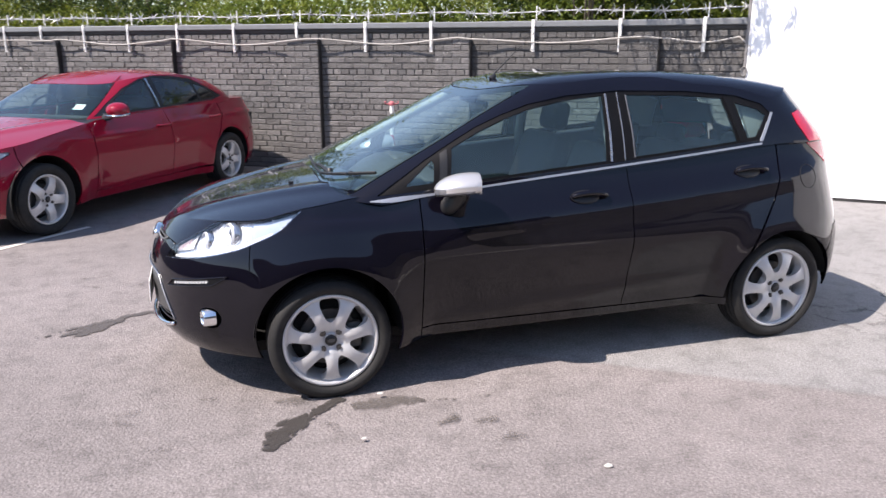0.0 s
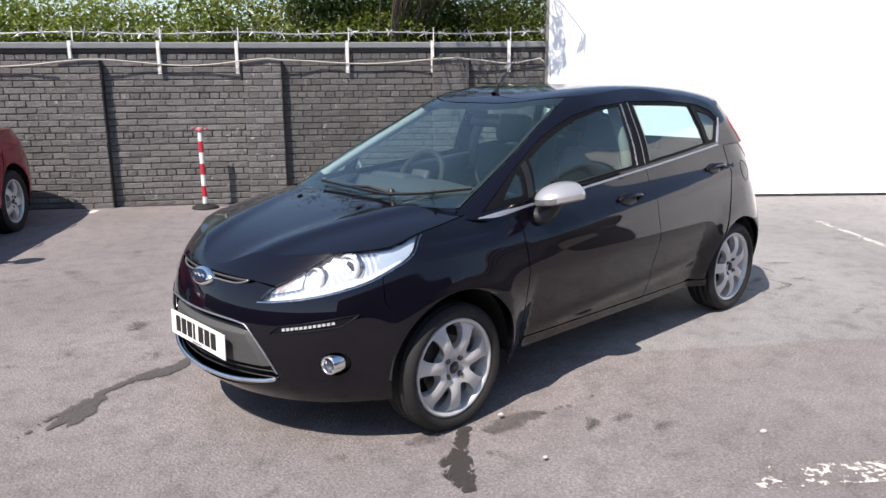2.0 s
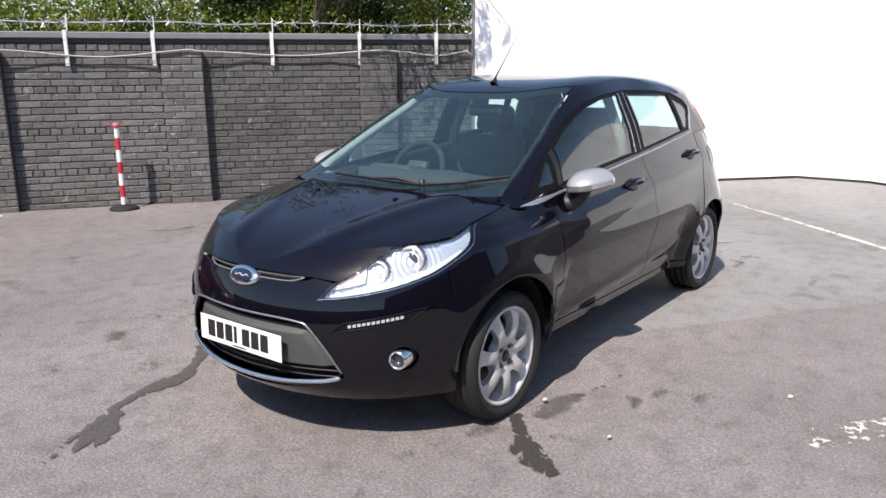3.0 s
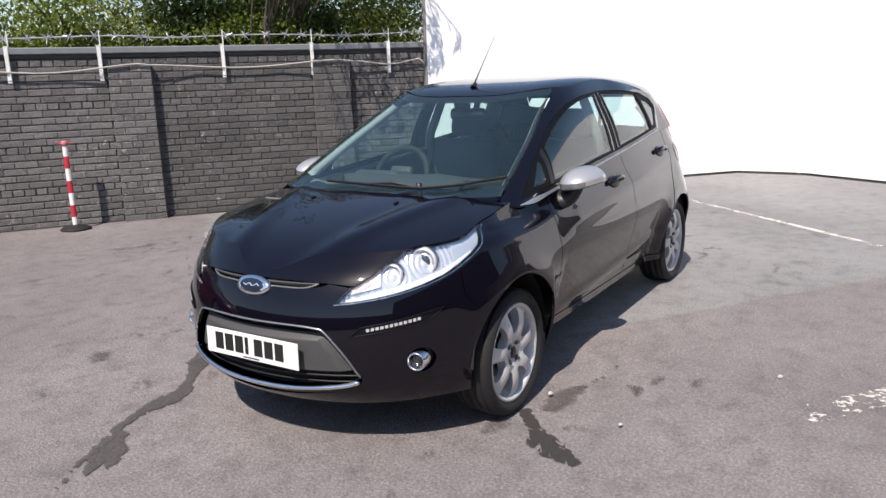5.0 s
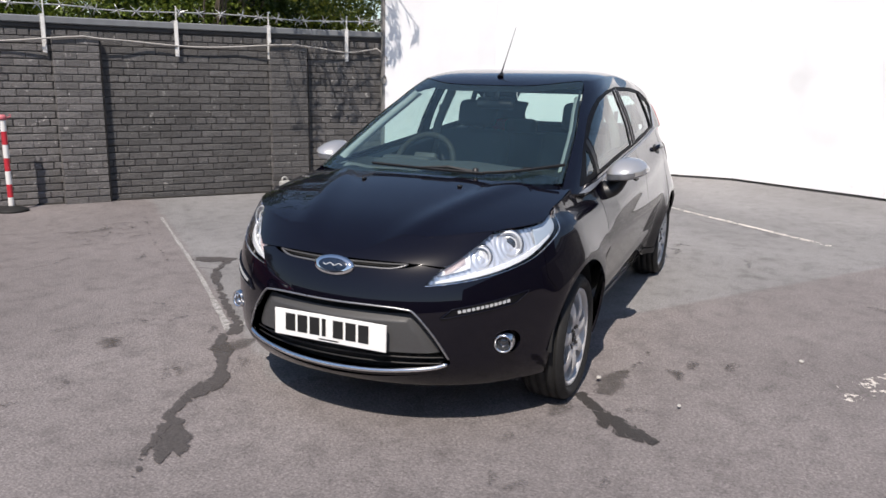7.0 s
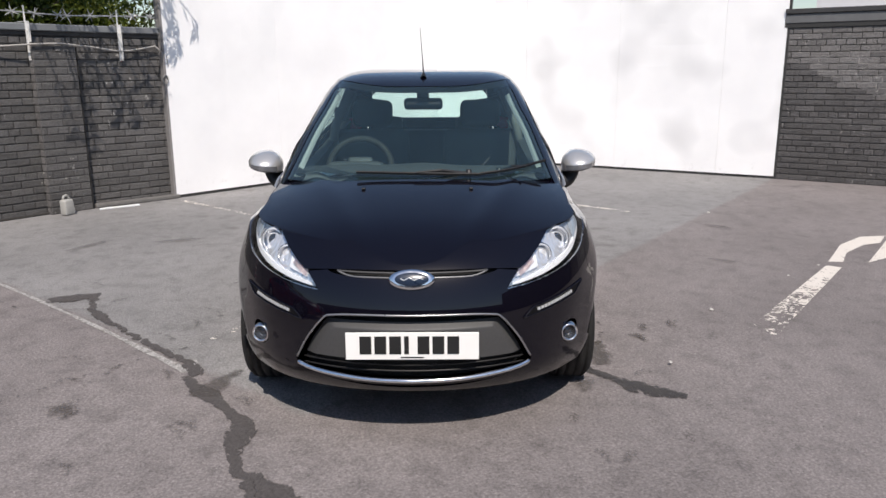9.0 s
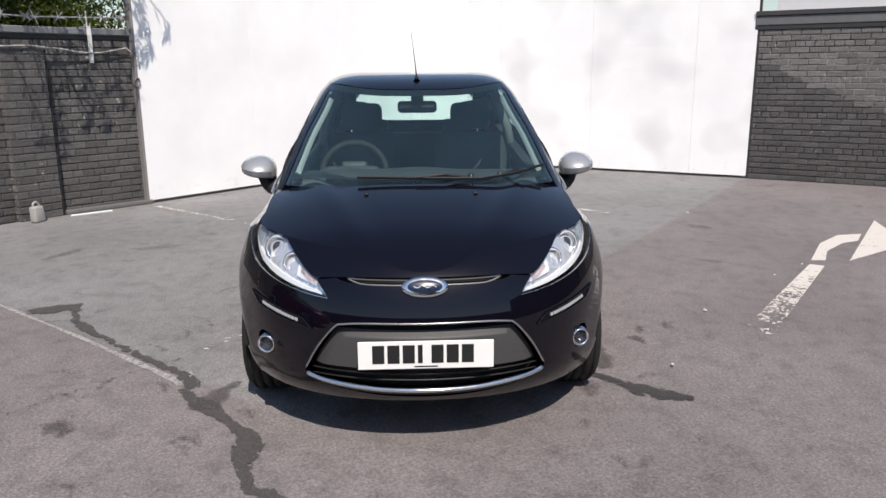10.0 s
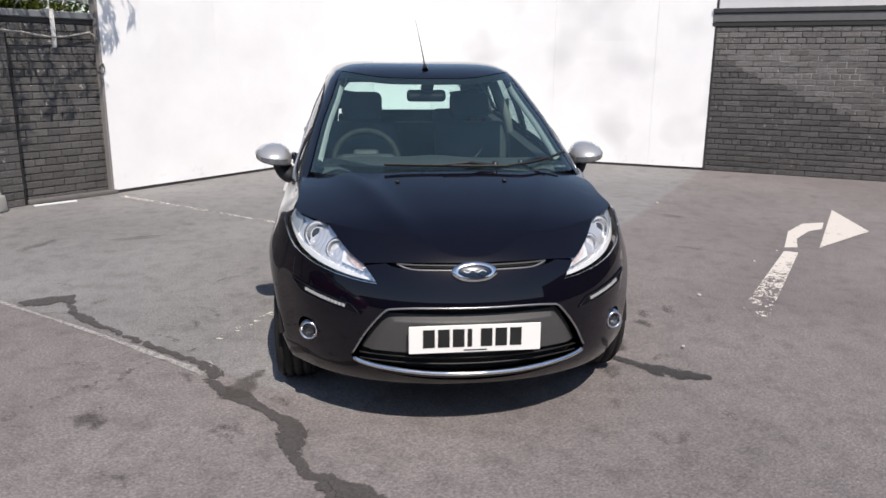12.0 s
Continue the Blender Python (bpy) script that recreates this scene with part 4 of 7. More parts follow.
    panel("cowl", cow, lambda x, y: Vector((x, y, S.hood(x, y) - 0.016)), MAT["trim"], car, sides=(1,), step=0.05)
    # corner of the wing at the foot of the screen pillar
    rows = []
    for a in rng(-1.02, 1.24, 60):
        z = S.top(a) - 0.002
        p = S.body(a, z)
        q = S.house(S.b_side(max(p.x, -0.98), z + 0.012), z + 0.012, -0.02)
        rows.append((p, Vector((p.x, max(min(q.y, p.y - 0.004), 0.30), z + 0.004))))
    for s in (1, -1):
        bm = bmesh.new()
        vs = [[bm.verts.new((v.x, s * v.y, v.z)) for v in r] for r in rows]
        for r, t in zip(vs, vs[1:]):
            bm.faces.new((r[0], r[1], t[1], t[0])[:: -s])
        part("belt_ledge", bm, black, car, smooth=True)

    # --- screen pillars, roof rails and glass
    ye = interp([(0.90, 0.668), (0.96, 0.648), (1.06, 0.620), (1.16, 0.590), (1.26, 0.548), (1.36, 0.512), (1.42, 0.478)])
    conv = lambda pts, st=0.03: [(S.b_side(x, z), z) for x, z in dense(pts, st)]
    aperture = [(-1.0, 0.912), (0.28, 1.022), (1.118, 1.098), (1.208, 1.240), (1.160, 1.288), (1.0, 1.334), (0.7, 1.360), (0.3, 1.368), (0.0, 1.347), (-0.2, 1.310), (-0.35, 1.260), (-0.475, 1.210), (-0.575, 1.160), (-0.67, 1.110), (-0.76, 1.060), (-0.84, 1.010), (-0.93, 0.956)]
    rail_b = rng(S.b_front(ye(1.37), 1.36), 1.42, 40)
    frame_poly = [(S.b_front(ye(z) + 0.006, z), z) for z in rng(0.90, 1.35, 14)] + [(b, S.rail(b) - 0.001) for b in rail_b]
    frame_poly += [(1.42, 1.2), (1.42, 1.09)] + [(S.b_side(x, S.belt(min(x, 1.25)) - 0.02), S.belt(min(x, 1.25)) - 0.02) for x in rng(1.64, -0.98, 40)]
    lamp_up2 = conv([(1.448, 1.085), (1.380, 1.180), (1.362, 1.234), (1.425, 1.250), (1.53, 1.205), (1.66, 1.085)])
    panel("body_frame", frame_poly, S.house, black, car, holes=[conv(aperture), lamp_up2])
    panel("lamp_backing", conv([(1.42, 1.08), (1.35, 1.245), (1.45, 1.262), (1.62, 1.215), (1.71, 1.08)]), lambda b, z: S.house(b, z, -0.025), MAT["dark"], car)
    panel("tail_lamp_top", lamp_up2, lambda b, z: S.house(b, z, 0.004), MAT["red_lens"], car, label="red tail lamp lens")
    quarterlight = [(-0.862, 0.950), (-0.735, 0.960), (-0.722, 0.970), (-0.712, 1.050), (-0.724, 1.062), (-0.740, 1.050)]
    glass_f = [(-0.645, 0.957), (0.185, 1.028), (0.212, 1.345), (0.0, 1.325), (-0.2, 1.286), (-0.35, 1.236), (-0.475, 1.186), (-0.617, 1.115)]
    glass_r = [(0.352, 1.043), (0.975, 1.098), (0.915, 1.322), (0.65, 1.340), (0.350, 1.346)]
    glass_q = [(1.040, 1.112), (1.102, 1.118), (1.182, 1.228), (1.13, 1.262), (0.995, 1.296)]
    panes = [conv(q) for q in (quarterlight, glass_f, glass_r, glass_q)]
    panel("window_frame", conv(aperture), lambda b, z: S.house(b, z, -0.006), MAT["gloss_trim"], car, holes=panes)
    for nm, q in zip(("quarterlight", "front_window", "rear_window", "rear_quarterlight"), panes):
        panel(nm, q, lambda b, z: S.house(b, z, -0.010), MAT["side_glass"], car, edge=0.0, step=0.05)
    panel("window_divider", conv([(-0.700, 0.945), (-0.662, 0.948), (-0.640, 1.112), (-0.678, 1.092)]), lambda b, z: S.house(b, z, -0.003), MAT["trim"], car)
    panel("window_divider", conv([(0.990, 1.095), (1.020, 1.10), (0.955, 1.325), (0.925, 1.33)]), lambda b, z: S.house(b, z, -0.001), MAT["gloss_trim"], car)
    panel("door_post", conv([(0.207, 1.025), (0.219, 1.025), (0.233, 1.355), (0.223, 1.355)]), lambda b, z: S.house(b, z, -0.002), MAT["slot_grey"], car)
    panel("door_gap_seal", conv([(0.286, 1.028), (0.291, 1.028), (0.297, 1.360), (0.292, 1.360)]), lambda b, z: S.house(b, z, -0.002), MAT["slot_grey"], car, edge=0.003)
    panel("glass_seal", conv([(0.343, 1.040), (0.349, 1.040), (0.347, 1.346), (0.341, 1.346)]), lambda b, z: S.house(b, z, -0.004), MAT["slot_dark"], car, edge=0.003)
    scr = [(S.b_front(ye(z), z), z) for z in rng(0.935, 1.345, 16)]
    scr_top = [(b, S.rail(b) - 0.004) for b in rng(S.b_front(ye(1.36), 1.355), -1, 14)]
    half_s = scr + scr_top
    screen = half_s + [(-2 - b, z) for b, z in reversed(half_s[:-1])]
    panel("windscreen", screen, S.house, MAT["screen"], car, edge=0.0, sides=(1,), step=0.04)
    panel("rear_pillar_lining", conv([(1.10, 1.06), (1.30, 1.06), (1.30, 1.24), (1.14, 1.30), (1.05, 1.30)]), lambda b, z: S.house(b, z, -0.045), MAT["lining"], car, edge=0.02)
    seal = scr + [(b - 0.012, z) for b, z in reversed(scr)]
    panel("screen_seal", seal, lambda b, z: S.house(b, z, -0.004), MAT["trim"], car)
    band = [(b, S.rail(b) - 0.006) for b in rng(S.b_front(ye(1.36), 1.355), -1, 14)]
    band = band + [(-2 - b, z) for b, z in reversed(band[:-1])]
    band = band + [(b, z - 0.030) for b, z in reversed(band)]
    panel("screen_band", band, lambda b, z: S.house(b, z, -0.004), MAT["gloss_trim"], car, sides=(1,), edge=0.0)
    ring = [S.house(b, S.rail(b)) for b in rng(-1, 2, 90)]
    roof = [(v.x, v.y) for v in ring] + [(v.x, -v.y) for v in reversed(ring[1:-1])]
    panel("roof", roof, lambda x, y: Vector((x, y, S.roof(x, y))), black, car, sides=(1,), step=0.04, edge=0.004)
    panel("headlining", [(x * 0.97 + 0.02, y * 0.95) for x, y in roof], lambda x, y: Vector((x, y, S.roof(x, y) - 0.03)), MAT["lining"], car, sides=(1,), step=0.08, edge=0.0)
    rear_half = [(S.b_back(0.40, 1.060), 1.060), (S.b_back(0.45, 1.080), 1.080), (S.b_back(0.485, 1.12), 1.12), (S.b_back(0.495, 1.17), 1.17), (S.b_back(0.48, 1.25), 1.25)] + [(S.b_back(y, 1.298), 1.298) for y in rng(0.44, 0.0, 8)]
    rear_glass = rear_half + [(4 - b, z) for b, z in reversed(rear_half[:-1])]
    tg = [(1.425, 1.02), (1.425, 1.2)] + [(b, S.rail(b) - 0.002) for b in rng(1.425, 2.0, 14)]
    tg = tg + [(4 - b, z) for b, z in reversed(tg[:-1])]
    panel("tailgate_frame", tg, S.house, black, car, holes=[rear_glass], sides=(1,), step=0.04)
    panel("rear_screen", rear_glass, lambda b, z: S.house(b, z, -0.008), MAT["side_glass"], car, sides=(1,), edge=0.0, step=0.06)

    # --- belt line chrome
    swell = lambda x: math.exp(-(((x + 0.90) / 0.10) ** 2))
    fade = lambda x: min(max((x + 1.035) / 0.09, 0), 1)
    low_edge = [(x, S.belt(x) + 0.001 - 0.009 * fade(x) - 0.006 * swell(x)) for x in rng(-1.03, 1.122, 44)]
    top_edge = [(x, S.belt(x) + 0.002 + 0.006 * swell(x)) for x in rng(1.122, -1.03, 44)]
    strip = conv(low_edge + top_edge, 0.2)
    panel("belt_strip", strip, lambda b, z: S.house(b, z, 0.010), MAT["bright_trim"], car, edge=0.008, label="bright metal strip under the windows")
    kick = conv([(1.114, 1.094), (1.132, 1.094), (1.224, 1.242), (1.210, 1.244)])
    panel("belt_kick", kick, lambda b, z: S.house(b, z, 0.004), MAT["bright_trim"], car, edge=0.008)

    # --- headlamps
    panel("headlamp_lens", lamp, S.body, MAT["lamp_glass"], car, edge=0.0, step=0.03, label="clear headlamp lens")
    panel("headlamp_bowl", lamp_low + [(a, z - 0.010) for a, z in lamp_up[1:]], lambda a, z: S.body(a, z - 0.006, -0.040 + 0.0016 * math.sin(260 * min(math.dist((a, z), (-1.735, 0.750)), math.dist((a, z), (-1.885, 0.711))))), MAT["reflector"], car, edge=-0.012, step=0.007, label="silver headlamp bowl")
    band = [q for q in lamp_low if -2.10 < q[0] < -1.50]
    band = band + [(a, z + 0.020 * math.sin(math.pi * min(max((a + 2.14) / 0.68, 0), 1)) ** 0.6) for a, z in reversed(band)]
    panel("headlamp_tray", band, lambda a, z: S.body(a, z, -0.030), MAT["lamp_white"], car, edge=0.01)
    wedge = [(-1.935, 0.738), (-1.945, 0.676), (-2.0, 0.664), (-2.06, 0.652), (-2.09, 0.650), (-2.05, 0.676), (-1.98, 0.712)]
    panel("reflector_wedge", wedge, lambda a, z: S.body(a, z, -0.028 + 0.0025 * abs(math.sin(a * 70 + z * 30))), MAT["lamp_white"], car, edge=0.003, step=0.009)
    tail = [q for q in lamp_low if q[0] > -1.60] + [(a, z - 0.012) for a, z in lamp_up[1:] if a > -1.60]
    panel("lamp_tail", tail, lambda a, z: S.body(a, z - 0.004, -0.030), MAT["lamp_blue"], car, edge=0.004, step=0.03)
    rim_low = lamp_low + [(a, z + 0.0025) for a, z in reversed(lamp_low)]
    panel("headlamp_lip", rim_low, lambda a, z: S.body(a, z, 0.001), MAT["dull_chrome"], car, edge=0.006)
    for s in (1, -1):
        spots = ((-1.735, 0.750, 0.056, MAT["projector"]), (-1.885, 0.711, 0.044, MAT["bright_ring"]), (-1.50, 0.812, 0.014, MAT["lamp_white"]))
        for k, (a, z, r, core) in enumerate(spots):
            c = S.body(a, z, -0.050)
            nrm = (S.body(a, z, 0.01) - c).normalized()
            nrm = (nrm + Vector((-1.9, 0, 0.25))).normalized()
            m = Matrix.Translation((c.x, s * c.y, c.z)) @ Vector((nrm.x, s * nrm.y, nrm.z)).to_track_quat("Z", "Y").to_matrix().to_4x4()
            ring_bm = lathe_bm([(r * 0.50, -0.012), (r * 0.53, 0.003), (r * 0.60, 0.004), (r * 0.63, -0.006), (r * 0.84, 0.006), (r * 0.86, 0.013), (r * 0.95, 0.013), (r, 0.006), (r * 1.02, -0.02)], 40, m)
            lamp_ring = part("lamp_ring", ring_bm, MAT["bright_ring"], car, smooth=True)
            if r > 0.02:
                part("lamp_surround", lathe_bm([(r * 1.0, 0.002), (r * 1.05, 0.005), (r * 1.11, 0.003), (r * 1.13, -0.02)], 40, m), MAT["facet"], lamp_ring, smooth=True)
            if r > 0.02:
                dish = lathe_bm([(r * 0.52, -0.010), (r * 0.66, -0.007), (r * 0.80, 0.001), (r * 0.90, 0.012)], 18 if k else 30, m @ Matrix.Translation((0, 0, 0.003)))
                part("faceted_dish", dish, MAT["facet"], lamp_ring)
            dome = lathe_bm([(r * 0.58 * math.sin(f), 0.013 * math.cos(f) - 0.006) for f in rng(0.001, math.pi / 2, 9)], 28, m)
            part("lamp_eye", dome, core, lamp_ring, smooth=True)
        for k in range(4):
            line = [S.body(a, z - 0.006 * k - 0.004, -0.018) for a, z in ((-1.965, 0.722), (-2.01, 0.699), (-2.055, 0.676))]
            part("side_reflector", tube_bm([Vector((v.x, s * v.y, v.z)) for v in line], 0.0016, 5), MAT["amber"], car, smooth=True)

    # --- lower grille
    inset = lambda poly, f: [(NOSE + (a - NOSE) * f, 0.385 + (z - 0.385) * f) for a, z in poly]
    panel("grille_well", grille, lambda a, z: S.body(a, z, -0.06), MAT["dark"], car, edge=-0.055, sides=(1,), step=0.05)
    upper = cut(inset(grille, 0.985), z_min=0.350, z_max=0.502)
    reach = interp(sorted((z, a - NOSE) for a, z in inset(grille_half, 0.985) if z > 0.335 and a > NOSE + 0.3))
    level = lambda t: min(max(t, 0.0), 1.0)

    def grille_face(a, z):
        """The raised middle of the panel, with a sloping ledge above and at the ends."""
        return S.body(a, z, -0.036 + 0.022 * min(level((0.502 - z) / 0.022), level((reach(z) - abs(a - NOSE)) / 0.060)))

    panel("grille_panel", upper, grille_face, MAT["matt"], car, edge=0.03, sides=(1,), step=0.012, label="matt grey grille panel")
    for z in (0.326, 0.300):
        w = [q[0] for q in grille if abs(q[1] - z) < 0.03 and q[0] > NOSE + 0.2]
        lim = min(max(w) if w else NOSE + 0.4, NOSE + 0.62) - 0.02
        bar = [S.body(a, z, -0.028) for a in rng(NOSE - (lim - NOSE), lim, 30)]
        part("grille_bar", tube_bm(bar, 0.0034, 6), MAT["trim"], car)
    top_rim = [q for q in grille_half if q[1] > 0.33]
    line3 = [S.body(a, z, 0.003) for a, z in top_rim]
    part("grille_rim", tube_bm([Vector((v.x, -v.y, v.z)) for v in reversed(line3[1:])] + line3, 0.0042, 8), MAT["slot_grey"], car, smooth=True)
    low_half = curve2([(NOSE, 0.268), (nose_a(0.2, -2.03), 0.273), (nose_a(0.40, -1.97), 0.293), (nose_a(0.476, -1.945), 0.312)], 18)
    chrome = [S.body(a, z, 0.006) for a, z in low_half]
    part("grille_chrome", tube_bm([Vector((v.x, -v.y, v.z)) for v in reversed(chrome[1:])] + chrome, [0.006] + [0.0105] * (2 * len(chrome) - 3) + [0.006], 10, flat=0.75), MAT["chrome"], car, smooth=True)
    plate_parts(car, pose(-2.047, 0, 0.4145, 0, 1.5))
    # --- upper slot and badge
    panel("slot_well", slot, lambda a, z: S.body(a, z, -0.03), MAT["dark"], car, edge=-0.003, sides=(1,), step=0.05)
    for z, mt in ((0.690, MAT["matt"]), (0.673, MAT["slot_dark"])):
        lim = 0.305
        bar = [S.body(S.a_of(-1.97, y) if y >= 0 else 2 * NOSE - S.a_of(-1.97, -y), z + (0.692 - z) * max((abs(y) - 0.21) / 0.095, 0) ** 2, -0.004) for y in rng(-lim, lim, 40)]
        part("slot_bar", tube_bm(bar, 0.0045, 6), mt, car, smooth=True)
    bx = S.body(NOSE, 0.676).x
    tilt = pose(bx - 0.010, 0, 0.670, 0, -66)
    oval = lambda w, h, d, m: lathe_bm([(0.0001, d), (0.80, d * 0.92), (0.96, d * 0.6), (1.0, 0), (1.0, -0.02)], 40, m @ Matrix.Diagonal((h, w, 1, 1)))
    badge = part("badge", oval(0.091, 0.041, 0.012, tilt), MAT["chrome"], car, "chrome-rimmed oval blue badge", True)
    part("badge_face", oval(0.075, 0.030, 0.0145, tilt), MAT["blue_badge"], badge, smooth=True)
    wave = [tilt @ Vector((0.0045 * math.sin(f * 7), 0.044 * f, 0.0155 - 0.003 * f * f)) for f in rng(-1, 1, 60)]
    part("badge_wave", tube_bm(wave, 0.0022, 6), MAT["led"], badge, smooth=True)

    # --- fog lamps and running lights
    panel("fog_well", fog, lambda a, z: S.body(a, z, -0.03), MAT["trim"], car, edge=-0.028, step=0.04)
    for s in (1, -1):
        c = S.body(fog_a, 0.383, -0.022)
        m = Matrix.Translation((c.x, s * c.y, c.z)) @ Vector((-0.97, s * 0.24, 0.0)).to_track_quat("Z", "Y").to_matrix().to_4x4()
        ring_ob = part("fog_lamp", lathe_bm([(0.027, 0.0), (0.029, 0.044), (0.032, 0.050), (0.036, 0.050), (0.039, 0.044), (0.046, -0.004)], 32, m), MAT["chrome"], car, "chrome-rimmed fog lamp", True)
        part("fog_bowl", lathe_bm([(0.0001, 0.004), (0.016, 0.009), (0.028, 0.032)], 28, m), MAT["facet"], ring_ob, smooth=True)
        part("fog_eye", lathe_bm([(0.023 * math.sin(f), 0.020 + 0.014 * math.cos(f)) for f in rng(0.001, math.pi / 2, 7)], 20, m), MAT["lens_dark"], ring_ob, smooth=True)
    d0, d1 = S.a_of(-1.898, 0.485), S.a_of(-1.762, 0.655)
    dr = lambda t: (d0 + (d1 - d0) * t, 0.522 + 0.033 * t)
    rec = [(dr(-0.30)[0], dr(-0.30)[1] - 0.016), (dr(1.10)[0], dr(1.1)[1] - 0.018), (dr(1.45)[0], dr(1.45)[1] + 0.016), (dr(1.0)[0], dr(1.0)[1] + 0.016), (dr(-0.08)[0], dr(-0.08)[1] + 0.014)]
    panel("running_light_bezel", rec, lambda a, z: S.body(a, z, 0.002), MAT["gloss_trim"], car, edge=0.01)
    for s in (1, -1):
        loop = [S.body(a, z, 0.004) for a, z in dense(rec + rec[:1], 0.02)]
        part("bezel_edge", tube_bm([Vector((v.x, s * v.y, v.z)) for v in loop], 0.0032, 6), black, car, smooth=True)
    for k in range(12):
        t0, t1 = k / 12 + 0.014, (k + 1) / 12 - 0.014
        cell = [(dr(t0)[0], dr(t0)[1] - 0.0054), (dr(t1)[0], dr(t1)[1] - 0.0054), (dr(t1)[0], dr(t1)[1] + 0.0054), (dr(t0)[0], dr(t0)[1] + 0.0054)]
        panel("running_light_cell", cell, lambda a, z: S.body(a, z, 0.007), MAT["led"], car, edge=0.006, step=0.05)

    # --- mirrors
    for s in (1, -1):
        m = Matrix.Translation((-0.615, s * 0.868, 0.966)) @ Matrix.Rotation(s * radians(10), 4, "Z") @ Matrix.Diagonal((1.3, s, 1.08, 1))
        pieces = []
        for kind in ("cap", "strip", "shell"):
            bm = bmesh.new()
            bmesh.ops.create_uvsphere(bm, u_segments=36, v_segments=30, radius=1.0)
            drop = []
            for v in bm.verts:
                x, y, z = v.co
                x = math.copysign(abs(x) ** 0.85, x)
                y = math.copysign(abs(y) ** 0.88, y)
                z = 0.055 * z ** 1.25 if z > 0 else -0.040 * (-z) ** 0.28
                v.co = (min(x, 0.42) * 0.112, y * 0.094, z * (1 - 0.22 * y) + 0.010 * x + 0.007 * y)
            for f in bm.faces:
                c = f.calc_center_median()
                where = "shell" if c.z < -0.037 + 0.12 * c.y or c.x > 0.046 else "strip" if c.z < -0.016 + 0.08 * c.y and c.x < 0.03 and c.y > -0.06 else "cap"
                if where != kind:
                    drop.append(f)
            bmesh.ops.delete(bm, geom=drop, context="FACES")
            bmesh.ops.transform(bm, matrix=m, verts=bm.verts)
            pieces.append(bm)
        mir = part("door_mirror", pieces[0], MAT["silver_paint"], car, "silver-capped door mirror", True)
        part("mirror_indicator", pieces[1], MAT["clear_strip"], mir, "clear indicator strip", True)
        part("mirror_shell", pieces[2], MAT["trim"], mir, smooth=True)
        part("mirror_glass", box_bm((0.004, 0.11, 0.055), m @ Matrix.Translation((0.050, -0.01, 0.0))), MAT["chrome"], mir)
        foot = spline([(-0.665, s * 0.750, 0.862), (-0.66, s * 0.785, 0.866), (-0.645, s * 0.812, 0.888), (-0.625, s * 0.830, 0.940)], 10)
        part("mirror_foot", tube_bm(foot, [0.056, 0.054, 0.052, 0.050, 0.049, 0.048, 0.048, 0.049, 0.051, 0.054], 14, flat=0.75), MAT["trim"], mir, smooth=True)

    # --- door handles, fuel flap, side details
    for s in (1, -1):
        for x, z in ((0.055, 0.868), (1.035, 0.945)):
            dish = S.body(x, z)
            slope = (S.body(x, z + 0.03) - S.body(x, z - 0.03)).normalized()
            lean = math.degrees(math.atan2(slope.y, slope.z))
            m = Matrix.Translation((x, s * (dish.y + 0.004), z)) @ Matrix.Rotation(s * radians(-lean), 4, "X")
            cup = bmesh.new()
            bmesh.ops.create_uvsphere(cup, u_segments=20, v_segments=12, radius=1.0, matrix=m @ Matrix.Translation((-0.02, 0, -0.002)) @ Matrix.Diagonal((0.078, 0.007, 0.036, 1)))
            handle = part("door_handle", cup, MAT["trim"], car, smooth=True)
            pts = [m @ Vector((u, s * w, 0.008 * math.sin((u + 0.1) * 16))) for u, w in ((-0.085, 0.0), (-0.075, 0.018), (-0.03, 0.026), (0.03, 0.027), (0.075, 0.022), (0.098, 0.004))]
            part("pull_bar", tube_bm(spline(pts, 16), 0.0150, 10, flat=0.8), black, handle, smooth=True)
        flap = [S.body(1.42 + 0.062 * math.cos(f), 0.90 + 0.062 * math.sin(f), 0.0005) for f in rng(0, 2 * math.pi, 40)]
        if s < 0:
            part("fuel_flap_gap", tube_bm([Vector((v.x, s * v.y, v.z)) for v in flap], 0.0022, 5), MAT["trim"], car)

    # --- wipers, jets, aerial, mirror in the cabin
    def on_screen(y, z, lift=0.012):
        b = S.b_front(abs(y), z)
        v = S.house(b, z, lift)
        return Vector((v.x, math.copysign(v.y, y), v.z + lift * 0.8))

    for arm, blade in ((((-1.135, -0.245, 0.962), (0.02, 0.958)), ((0.30, 0.965), (-0.10, 0.957), (-0.30, 0.955))), (((-1.02, -0.40, 0.955), (-0.52, 0.978)), ((-0.30, 0.957), (-0.45, 0.972), (-0.625, 0.998)))):
        w = part("wiper", tube_bm(spline([on_screen(*q, 0.016) for q in blade], 14), 0.0065, 6, flat=1.4), MAT["trim"], car)
        part("wiper_arm", tube_bm([Vector(arm[0]), (Vector(arm[0]) + on_screen(*arm[1], 0.03)) / 2 + Vector((0, 0, 0.012)), on_screen(*arm[1], 0.022)], [0.012, 0.009, 0.006], 6), MAT["trim"], w)
        part("wiper_cap", lathe_bm([(0.0001, 0.026), (0.014, 0.022), (0.017, 0.0)], 14, Matrix.Translation(arm[0])), MAT["trim"], w, smooth=True)
    for y in (-0.25, 0.25):
        part("washer_jet", box_bm((0.026, 0.018, 0.010), Matrix.Translation((-1.335, y, S.hood(-1.335, y) + 0.004)), 0.004, 2), MAT["trim"], car)
    ax0 = -0.165
    base = S.roof(ax0, 0)
